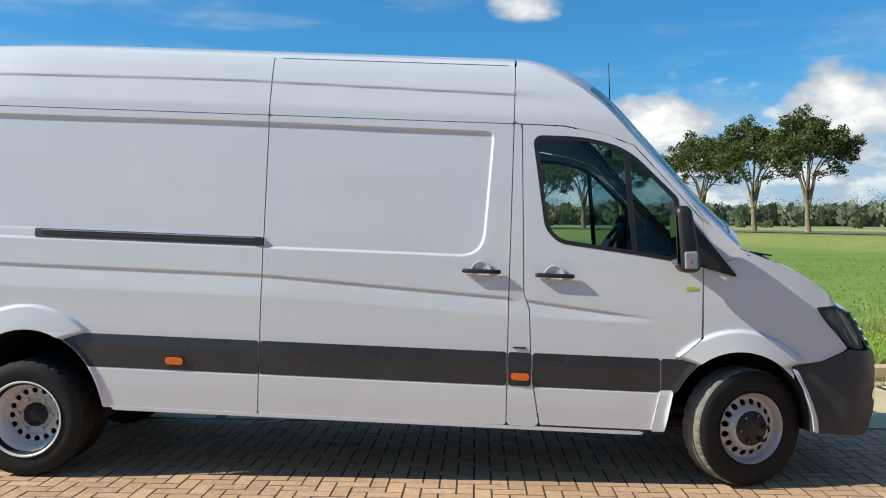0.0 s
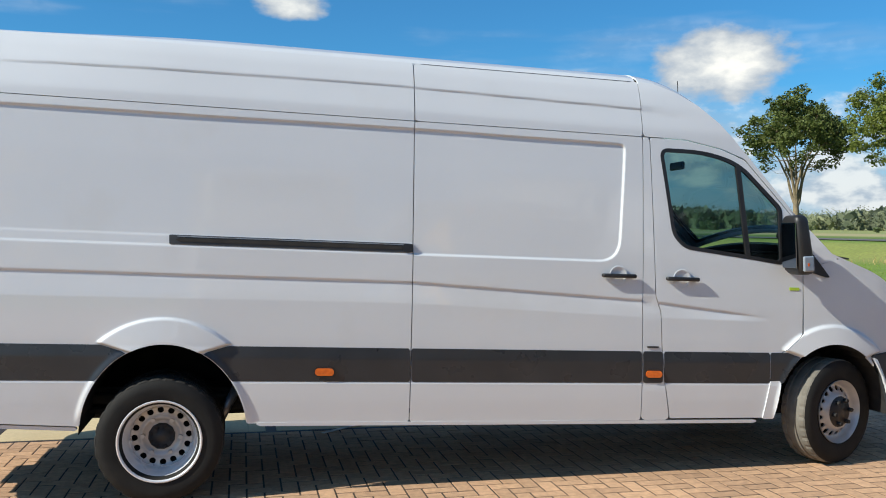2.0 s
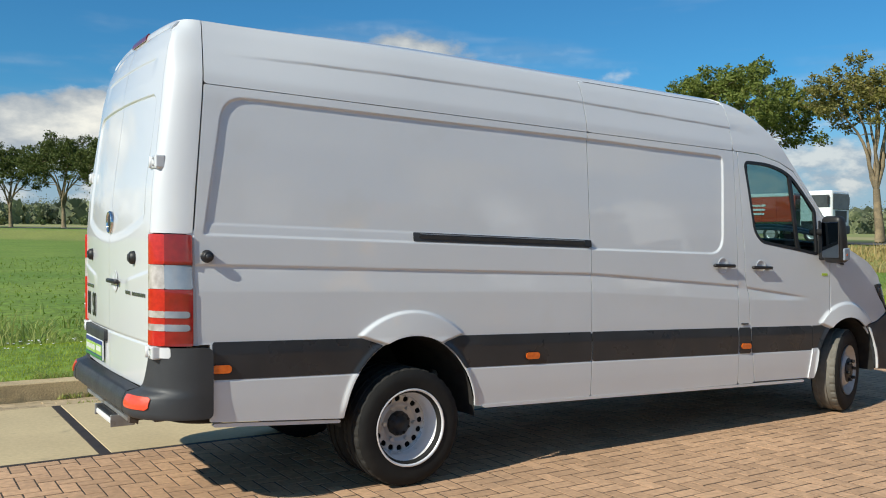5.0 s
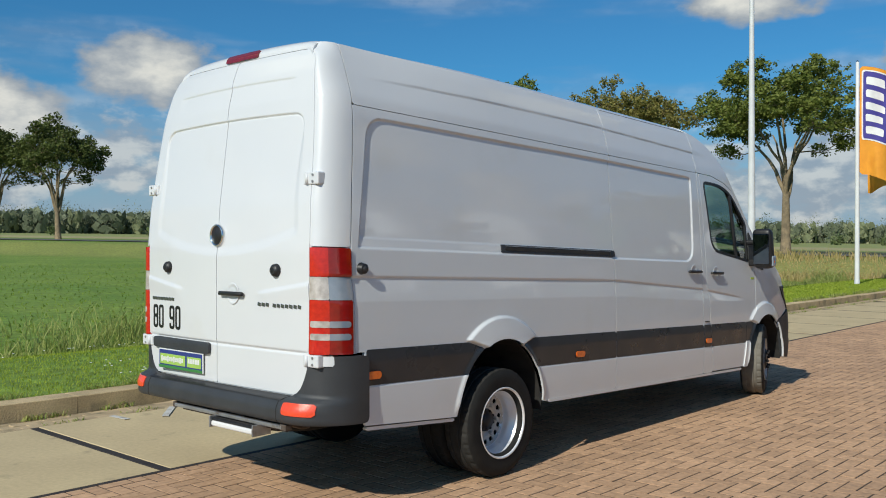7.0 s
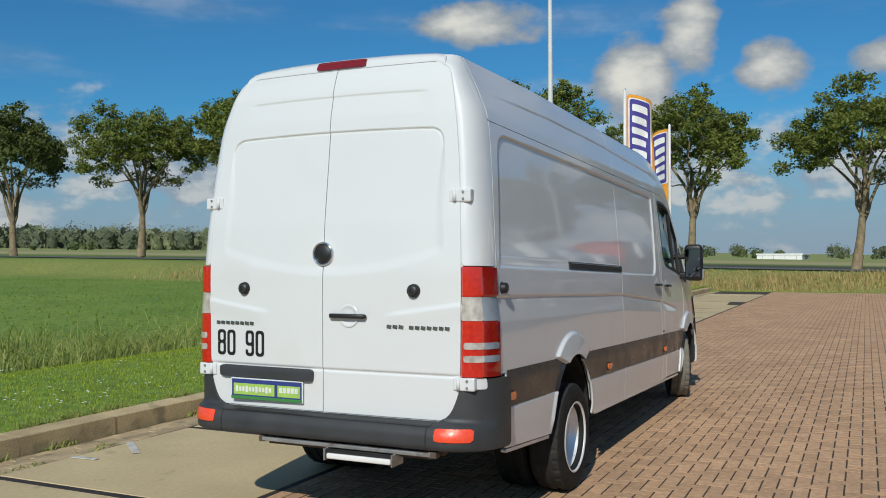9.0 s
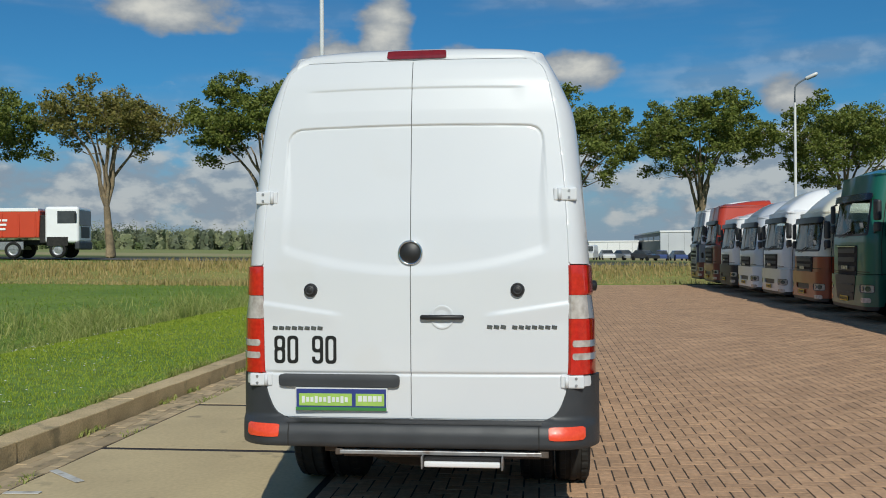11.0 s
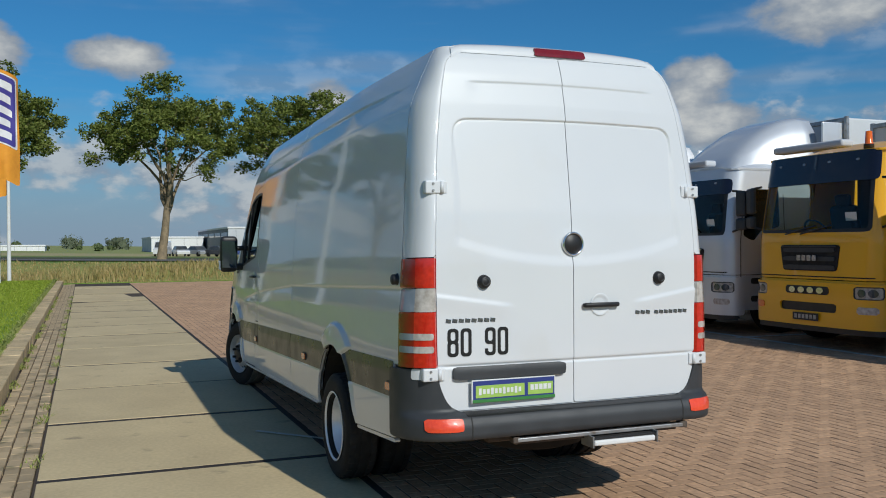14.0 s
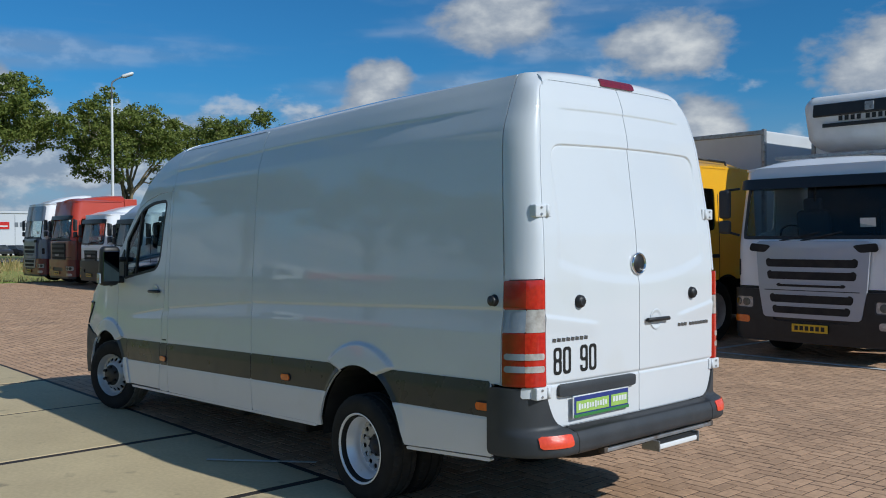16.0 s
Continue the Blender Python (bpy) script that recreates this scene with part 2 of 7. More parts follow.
M_INK = surf("black_sticker", (0.012, 0.012, 0.012), None, 10, 0.4)
M_BADGE = surf("badge_grey", (0.28, 0.29, 0.30), (0.16, 0.16, 0.17), 60, 0.25, metal=0.8)
M_SIGN_W = surf("sign_white", (0.72, 0.74, 0.72), None, 20, 0.45)
M_SIGN_G = surf("sign_green", (0.36, 0.55, 0.12), (0.30, 0.48, 0.10), 20, 0.4)
M_SIGN_D = surf("sign_dark_green", (0.05, 0.22, 0.06), None, 20, 0.4)
M_SIGN_B = surf("sign_blue", (0.03, 0.05, 0.22), None, 20, 0.4)
M_LIME = surf("lime_sticker", (0.45, 0.62, 0.05), None, 20, 0.5)

M_BRICK = surf("paving_brick", (0.545, 0.335, 0.198), (0.455, 0.278, 0.164), 1.1, 0.85, bump=0.0025, bscale=120, each=0.13, fine=0.15, stain=((0.26, 0.18, 0.12), 0.7, 0.62, 0.45))
M_BRICKS = surf("paving_bricks", (0.545, 0.335, 0.198), (0.455, 0.278, 0.164), 1.1, 0.85, bump=0.0025, bscale=120, island=0.13, fine=0.15, stain=((0.26, 0.18, 0.12), 0.7, 0.62, 0.45))
M_JOINT = surf("joint_sand", (0.075, 0.052, 0.036), (0.05, 0.036, 0.026), 3, 0.95, bump=0.004, bscale=200)
M_SLAB = surf("concrete_slab", (0.575, 0.455, 0.262), (0.495, 0.388, 0.224), 1.4, 0.82, bump=0.0015, bscale=150, each=0.05, fine=0.07, stain=((0.17, 0.135, 0.095), 3.4, 0.635, 0.7))
M_EDGE = surf("steel_slab_edge", (0.035, 0.028, 0.025), (0.06, 0.045, 0.035), 9, 0.7, metal=0.3)
M_KERB = surf("kerb_concrete", (0.60, 0.455, 0.26), (0.44, 0.33, 0.185), 3, 0.9, bump=0.006, bscale=60, each=0.10, fine=0.16, stain=((0.14, 0.13, 0.08), 4, 0.58, 0.6))
M_GUTTER = surf("gutter_brick", (0.50, 0.375, 0.225), (0.37, 0.28, 0.17), 3, 0.9, bump=0.003, bscale=120, each=0.2, stain=((0.08, 0.09, 0.04), 5, 0.55, 0.6))
M_PAINT = surf("worn_road_paint", (0.62, 0.61, 0.57), (0.48, 0.46, 0.42), 9, 0.7, stain=((0.34, 0.30, 0.25), 11, 0.56, 0.9))
M_ROAD = surf("asphalt", (0.10, 0.10, 0.10), (0.14, 0.135, 0.13), 0.3, 0.85)
M_BLADE = leafy("lawn_grass", (0.25, 0.35, 0.030), (0.41, 0.46, 0.072))
M_MEADOW = leafy("meadow_blade", (0.15, 0.245, 0.025), (0.25, 0.335, 0.05))
M_REED = leafy("reed_leaf", (0.20, 0.27, 0.055), (0.44, 0.45, 0.16))
M_STRAW = leafy("dry_grass", (0.56, 0.42, 0.20), (0.36, 0.31, 0.11))
M_DAISY = surf("daisy_white", (0.8, 0.8, 0.76), None, 20, 0.7)
M_BARK = surf("tree_bark", (0.31, 0.235, 0.14), (0.16, 0.125, 0.08), 3.0, 0.95, bump=0.02, bscale=9, fine=0.3)
M_LEAF = leafy("tree_leaf", (0.10, 0.14, 0.024), (0.255, 0.285, 0.07), 0.33)
# leaf tone darkened for the cloud shade on the farther trees
M_LEAFSHADE = leafy("cloud_shade_leaf", (0.055, 0.08, 0.018), (0.14, 0.165, 0.045), 0.2)
M_LEAF2 = leafy("yellowing_leaf", (0.14, 0.145, 0.033), (0.33, 0.28, 0.09), 0.3)
# far foliage: haze put into both colours, the second paler for lit clumps
M_WOODHAZE = leafy("hazy_wood_leaf", (0.115, 0.14, 0.09), (0.185, 0.21, 0.135), 0.1)
M_WOODLIT = leafy("lit_poplar_leaf", (0.19, 0.22, 0.12), (0.31, 0.33, 0.19), 0.1)
M_HEDGE = leafy("hedge_leaf", (0.09, 0.13, 0.05), (0.16, 0.19, 0.08), 0.15)
M_POLE = surf("pole_grey", (0.66, 0.67, 0.68), (0.58, 0.59, 0.60), 3, 0.45)
M_POLEW = surf("pole_white", (0.75, 0.75, 0.74), None, 3, 0.35)
M_ORANGE = surf("flag_orange", (0.80, 0.33, 0.03), (0.72, 0.28, 0.025), 4, 0.8)
M_NAVY = surf("flag_blue", (0.06, 0.05, 0.28), None, 4, 0.8)
M_FLAGW = surf("flag_white", (0.8, 0.8, 0.8), None, 4, 0.8)
M_HALL = surf("hall_cladding", (0.55, 0.57, 0.60), (0.48, 0.50, 0.53), 0.2, 0.6)
M_HALLD = surf("hall_dark_grey", (0.14, 0.16, 0.18), (0.11, 0.125, 0.14), 0.2, 0.6)
M_CARGO = surf("trailer_tarp", (0.62, 0.64, 0.66), (0.55, 0.57, 0.58), 1.0, 0.6, bump=0.004, bscale=6)
M_PLATE = surf("plate_yellow", (0.75, 0.47, 0.02), None, 20, 0.4)


def paint(name, c, metal=0.0):
    return surf(name, c, tuple(v * 0.93 for v in c), 1.5, 0.4, metal=metal, coat=0.7, rvar=0.05)


# ---- mesh helpers ----
def part(name, data, material, parent=None, label="", at=None):
    """Links a bmesh or mesh as one object, under its thing or part."""
    if isinstance(data, bmesh.types.BMesh):
        me = bpy.data.meshes.new(name)
        data.to_mesh(me)
        data.free()
    else:
        me = data
    if material and not me.materials:
        me.materials.append(material)
    ob = new(name, me)
    if parent:
        ob.parent = parent
    if at is not None:
        ob.matrix_basis = at
    if label:
        ob["label"] = label
    return ob


def thing(name, label, category, at=None, group="", kind=""):
    ob = new(name)
    ob.empty_display_size = 0.2
    if at is not None:
        ob.matrix_basis = at
    return tagged(ob, label, category, group, kind)


def mesh_of(name, verts, faces, smooth=True, flats=()):
    me = bpy.data.meshes.new(name)
    me.from_pydata([tuple(map(float, v)) for v in verts], [], faces)
    if smooth:
        me.polygons.foreach_set("use_smooth", [i not in flats for i in range(len(me.polygons))])
    me.update()
    return me


def box(w, d, h, bevel=0.01, seg=2, at=(0, 0, 0)):
    """A bevelled block centred on at."""
    bm = bmesh.new()
    bmesh.ops.create_cube(bm, size=1.0, matrix=Matrix.Translation(at) @ Matrix.Diagonal((w, d, h, 1)))
    if bevel:
        bmesh.ops.bevel(bm, geom=bm.edges[:], offset=min(bevel, 0.49 * min(w, d, h)), segments=seg, affect="EDGES", profile=0.5)
    return bm


def rod(p, q, r1, r2=None, seg=10):
    """A tapered round bar from p to q."""
    p, q = Vector(p), Vector(q)
    bm = bmesh.new()
    m = Matrix.Translation((p + q) / 2) @ (q - p).to_track_quat("Z", "Y").to_matrix().to_4x4()
    bmesh.ops.create_cone(bm, cap_ends=True, segments=seg, radius1=r1, radius2=r1 if r2 is None else r2, depth=(q - p).length, matrix=m)
    for f in bm.faces:
        f.smooth = len(f.verts) == 4
    return bm


def lathe(profile, seg=32, axis="Z"):
    """Turns (radius, height) pairs round an axis."""
    bm = bmesh.new()
    rings = []
    for r, h in profile:
        ring = []
        for i in range(seg):
            a = 2 * math.pi * i / seg
            c, s = r * math.cos(a), r * math.sin(a)
            ring.append(bm.verts.new((c, s, h) if axis == "Z" else (c, -h, s)))
        rings.append(ring)
    for a, b in zip(rings, rings[1:]):
        for i in range(seg):
            f = bm.faces.new((a[i], a[(i + 1) % seg], b[(i + 1) % seg], b[i]))
            f.smooth = True
    bmesh.ops.remove_doubles(bm, verts=bm.verts[:], dist=1e-5)
    bmesh.ops.recalc_face_normals(bm, faces=bm.faces[:])
    return bm


def sm(v, lo=0.0, hi=1.0):
    v = np.clip((np.asarray(v, float) - lo) / (hi - lo), 0, 1)
    return v * v * (3 - 2 * v)


def rounded(points, radius, seg=6):
    """A closed outline with its corners rounded; radius one number or one for each corner."""
    n, out = len(points), []
    for i, p in enumerate(points):
        r = radius[i] if isinstance(radius, (list, tuple)) else radius
        p = np.array(p, float)
        a, b = np.array(points[i - 1], float) - p, np.array(points[(i + 1) % n], float) - p
        la, lb = np.linalg.norm(a), np.linalg.norm(b)
        k = min(r, 0.45 * la, 0.45 * lb)
        if k < 1e-4:
            out.append(p)
            continue
        p0, p1 = p + a / la * k, p + b / lb * k
        for j in range(seg + 1):
            s = j / seg
            out.append((1 - s) ** 2 * p0 + 2 * s * (1 - s) * p + s * s * p1)
    return np.array(out)


def inside(poly, grow=0.0):
    """Signed distance to a closed outline: negative inside."""
    P = np.asarray(poly, float)
    Q = np.roll(P, -1, axis=0)

    def f(u, v):
        d = np.full(u.shape, 1e9)
        odd = np.zeros(u.shape, bool)
        for (ax, ay), (bx, by) in zip(P, Q):
            ex, ey = bx - ax, by - ay
            wx, wy = u - ax, v - ay
            s = np.clip((wx * ex + wy * ey) / (ex * ex + ey * ey + 1e-12), 0, 1)
            d = np.minimum(d, np.hypot(wx - ex * s, wy - ey * s))
            if ay != by:
                odd ^= ((ay > v) != (by > v)) & (u < ax + (v - ay) * ex / ey)
        return np.where(odd, -d, d) - grow
    return f


def rect(u0, v0, u1, v1, r=0.0):
    cu, cv, hu, hv = (u0 + u1) / 2, (v0 + v1) / 2, abs(u1 - u0) / 2, abs(v1 - v0) / 2

    def f(u, v):
        qu, qv = np.abs(u - cu) - hu + r, np.abs(v - cv) - hv + r
        return np.hypot(np.maximum(qu, 0), np.maximum(qv, 0)) + np.minimum(np.maximum(qu, qv), 0) - r
    return f


def oval(cu, cv, ru, rv=None):
    rv = rv or ru
    return lambda u, v: (np.hypot((u - cu) / ru, (v - cv) / rv) - 1) * min(ru, rv)


def less(a, *holes):
    return lambda u, v: np.maximum.reduce([a(u, v)] + [-h(u, v) for h in holes])


def both(a, *others):
    return lambda u, v: np.maximum.reduce([a(u, v)] + [h(u, v) for h in others])


def panel(name, box_uv, step, shape, place, thick=0.012, flip=False, dense=()):
    """A sheet with thickness: the part of the (u, v) box where shape < 0, laid on the surface place(u, v, off)."""
    u0, v0, u1, v1 = box_uv
    su, sv = step if isinstance(step, tuple) else (step, step)
    nu, nv = max(2, int(round((u1 - u0) / su)) + 1), max(2, int(round((v1 - v0) / sv)) + 1)
    us, vs = np.linspace(u0, u1, nu), np.linspace(v0, v1, nv)
    for lo, hi, st in dense:      # stretches of u with finer steps, for sharp pressings
        us = np.concatenate([us[(us < lo) | (us > hi)], np.arange(lo, hi + st / 2, st)])
    us = np.unique(np.round(us, 5))
    U, V = np.meshgrid(us, vs, indexing="ij")
    D = shape(U, V)
    D = np.where(np.abs(D) < 1e-6, 1e-6, D)
    pts, ids, faces = [], {}, []

    def vert(i, j):
        k = (i, j)
        if k not in ids:
            ids[k] = len(pts)
            pts.append((us[i], vs[j]))
        return ids[k]

    def cross(i, j, k, l):
        key = (min((i, j), (k, l)), max((i, j), (k, l)))
        if key not in ids:
            a, b = D[i, j], D[k, l]
            s = a / (a - b)
            ids[key] = len(pts)
            pts.append((us[i] + s * (us[k] - us[i]), vs[j] + s * (vs[l] - vs[j])))
        return ids[key]

    inn = D < 0
    count = inn[:-1, :-1].astype(int) + inn[1:, :-1] + inn[1:, 1:] + inn[:-1, 1:]
    for i, j in zip(*np.nonzero(count)):
        ring = ((i, j), (i + 1, j), (i + 1, j + 1), (i, j + 1))
        if count[i, j] == 4:
            faces.append([vert(*c) for c in ring])
            continue
        f = []
        for n in range(4):
            a, b = ring[n], ring[(n + 1) % 4]
            if inn[a]:
                f.append(vert(*a))
            if inn[a] != inn[b]:
                f.append(cross(*a, *b))
        if len(f) > 2:
            faces.append(f)
    if not faces:
        return mesh_of(name, [(0, 0, 0)], [])
    P = np.array(pts)
    top = np.stack(place(P[:, 0], P[:, 1], 0.0), 1)
    edges = {}
    for f in faces:
        for a, b in zip(f, f[1:] + f[:1]):
            edges[(a, b)] = True
    rim = [(a, b) for a, b in edges if (b, a) not in edges]
    verts, n0 = list(top), len(top)
    low = np.stack(place(P[:, 0], P[:, 1], -thick), 1)
    side, back = {}, []
    for a, b in rim:
        for k in (a, b):
            if k not in side:
                side[k] = len(verts)
                verts.append(top[k])
                verts.append(low[k])
        back.append([side[b], side[a], side[a] + 1, side[b] + 1])
    all_faces = faces + back
    if flip:
        all_faces = [f[::-1] for f in all_faces]
    flats = set(range(len(faces), len(all_faces)))
    return mesh_of(name, verts, all_faces, True, flats)

# ---- the van: long panel van with a high roof and twin rear wheels ----
VAN = thing("panel_van", "white long high-roof panel van with dark grey strips on brick paving", "van", pose(0, 6.319, 0))
SINK = 0.0327                                     # the unladen van stands high at the rear
HZ = np.linspace(0.3, 2.8, 501)
HH = np.interp(HZ, [0.3, 0.46, 0.6, 0.95, 1.2, 1.35, 1.5, 2.0, 2.28, 2.34, 2.5, 2.6, 2.66, 2.8],
               [0.935, 0.948, 0.956, 0.962, 0.957, 0.95, 0.942, 0.902, 0.874, 0.868, 0.825, 0.787, 0.755, 0.66])
KER = np.exp(-np.linspace(-2.5, 2.5, 25) ** 2)
HH = np.convolve(np.pad(HH, 12, mode="edge"), KER / KER.sum(), "valid")
R_ARCH = (-2.71, 0.40, 0.455, 0.52)               # centre and half axes of the rear wheel opening
F_ARCH = (1.575, 0.50, 0.425, 0.475)
DOOR_TOP = [(0.228, 2.280), (0.53, 2.278), (0.78, 2.234), (0.949, 2.174), (1.209, 1.894), (1.354, 1.734)]
EAVE = [(0.237, 2.66), (0.36, 2.645), (0.495, 2.60), (0.64, 2.52), (0.78, 2.41), (1.04, 2.125), (1.306, 1.83), (1.576, 1.578)]
HOOD = [(1.576, 1.578), (1.866, 1.475), (2.13, 1.365), (2.36, 1.255), (2.75, 1.225), (3.2, 1.22)]


def shear(x, v, z):
    return x, v, z - 0.022 - SINK * (x + 2.7)


RX = np.interp(np.linspace(0.3, 2.9, 521), [0.3, 1.45, 1.72, 2.014, 2.313, 2.48, 2.586, 2.64, 2.70, 2.9], [-4.215, -4.215, -4.199, -4.162, -4.125, -4.094, -4.056, -4.022, -3.975, -3.80])
RX = np.convolve(np.pad(RX, 12, mode="edge"), KER / KER.sum(), "valid")


def rear_x(z):
    return np.interp(z, np.linspace(0.3, 2.9, 521), RX)


# outline of the two rear doors together, half of it as the corner pillars' edge
DOORS = rounded([(-0.694, 2.612), (-0.758, 2.35), (-0.803, 2.0), (-0.831, 1.5), (-0.824, 0.90), (-0.80, 0.655), (0.80, 0.655), (0.824, 0.90), (0.831, 1.5), (0.803, 2.0), (0.758, 2.35), (0.694, 2.612)],
                [0.11, 0.2, 0.2, 0.2, 0.1, 0.10, 0.10, 0.1, 0.2, 0.2, 0.2, 0.11])
_half = sorted((p[1], p[0]) for p in DOORS if p[0] > 0.3 and p[1] > 0.8)


def pillar_edge(z):
    return np.interp(z, [p[0] for p in _half], [p[1] for p in _half]) + 0.001


def rear_base(v, z):
    """The rear face before its pressings: slightly bowed across."""
    return rear_x(z) - 0.028 * (1 - np.minimum(np.abs(v) / np.interp(z, [1.5, 2.0, 2.35, 2.62], [0.85, 0.81, 0.76, 0.69]), 1.0) ** 2.2)


def corner_x(z):
    return -4.0 + 0.1 * np.clip((z - 1.47) / 1.13, 0, 1)


def taper(x, z):
    """The roof narrows a little towards the rear."""
    return 0.055 * sm((z - 2.2) / 0.45) * sm((-2.6 - x) / 1.4)


def flare_foot(x, cx):
    """Lower ends of the flare over a wheel: a line that rises away from the opening."""
    return 0.872 + 0.306 * (np.abs(x - cx) - 0.204)


RECESS = inside(rounded([(-3.970, 1.472), (-3.842, 2.228), (-1.3, 2.237), (0.106, 2.228), (0.088, 2.0), (0.044, 1.472)], [0.02, 0.13, 0.02, 0.05, 0.02, 0.15], 8))


def side_half(x, z, press=1.0):
    """Half width of the body with its pressings."""
    h = np.interp(z, HZ, HH) - taper(x, z)
    # belt line: a sharp undercut, then a shoulder that slopes out again
    zc = np.interp(x, [-4.1, -2.07, -1.28, 0.2, 1.12], [1.321, 1.315, 1.311, 1.238, 1.142])
    low = np.interp(x, [-4.1, -1.3, 0.2, 1.1], [0.135, 0.12, 0.10, 0.02])
    fade = 1 - sm(x, 0.75, 1.12)
    h = h + 0.003 + fade * (-0.0080 * sm((zc - z) / 0.009) + 0.0110 * np.clip((zc - 0.01 - z) / low, 0, 1))
    h = h + 0.008 * np.clip((0.912 - z) / 0.065, 0, 1) + 0.005 * sm((0.711 - z) / 0.006)
    # shallow pressed panel; its foot is a sloping shelf behind the door rail
    deep = sm(-RECESS(x, z) / 0.008)
    shelf = np.where(x < -1.28, np.interp(z, [1.472, 1.484, 1.533, 1.540], [0.0, 0.55, 0.75, 1.0]), 1.0)
    h = h - 0.0120 * press * deep * shelf
    z2 = np.interp(x, [-3.9, -3.34, -2.55, -1.46, 0.18, 0.55], [2.466, 2.483, 2.494, 2.500, 2.470, 2.453])
    f2 = sm(x, -3.85, -3.3) * (1 - sm(x, 0.3, 0.62))
    h = h + f2 * (0.003 - 0.0070 * sm((z2 - z) / 0.008) + 0.0055 * np.clip((z2 - 0.01 - z) / 0.14, 0, 1))
    for (cx, cz, rx, rz), e in ((R_ARCH, 1.29), (F_ARCH, 1.27)):
        q = np.hypot((x - cx) / rx, (z - cz) / rz)
        over = sm((z - flare_foot(x, cx)) / 0.012)
        h = h + (0.020 * sm((e - q) / 0.028) + 0.016 * np.clip((e - q) / 0.27, 0, 1)) * over + 0.012 * sm((1.07 - q) / 0.05) * (1 - over) * sm((z - 0.45) / 0.1)
    return h - 0.035 * sm(x, 1.55, 2.3)


def side_place(sgn, proud=0.0):
    """The body's skin: a runs along the side and wraps round the rear corner and the nose."""
    def f(a, z, off):
        a, z = np.asarray(a, float), np.asarray(z, float)
        off = off + proud
        xs, pe = corner_x(z), pillar_edge(z)
        xr = rear_base(pe, z)
        h = side_half(np.clip(a, xs, 2.15), z, 1.0 if sgn < 0 else 0.0) + off
        x = a.copy()
        th = np.clip((xs - a) / 0.32, 0, 1) * math.pi / 2
        back = a < xs
        x = np.where(back, xs + (xr - off - xs) * np.sin(th) ** 0.85, x)
        v = np.where(back, h - (h - off - pe) * (1 - np.cos(th)), h)
        tf = np.clip((a - 2.15) / 1.05, 0, 1) * math.pi / 2
        nose = a > 2.15
        x = np.where(nose, 2.15 + (0.395 + off) * np.sin(tf) ** 0.8, x)
        v = np.where(nose, h * np.cos(tf) ** 0.8, v)
        x = x - 0.60 * np.clip(z - 0.95, 0, 1) ** 1.1 * sm(a, 1.9, 2.5) - 0.05 * sm((0.7 - z) / 0.3) * sm(a, 2.1, 2.5)
        return shear(x, sgn * v, z)
    return f


def side_part(name, shape, bounds, material, sgn, parent=None, step=0.03, thick=0.014, proud=0.0, label="", dense=()):
    return part(name, panel(name, bounds, step, shape, side_place(sgn, proud), thick, sgn > 0, dense), material, parent or VAN, label)


def arch_hole(c, grow=0.0):
    cx, cz, rx, rz = c
    return both(oval(cx, cz, rx + grow, rz + grow), lambda u, v: 0.30 - v)


SEAM_R = [(-3.903, 2.655), (-3.938, 2.28), (-4.012, 1.47), (-4.004, 0.90)]


def seam_mid(z):
    return -1.259 - 0.05 * (2.646 - z) / 2.19


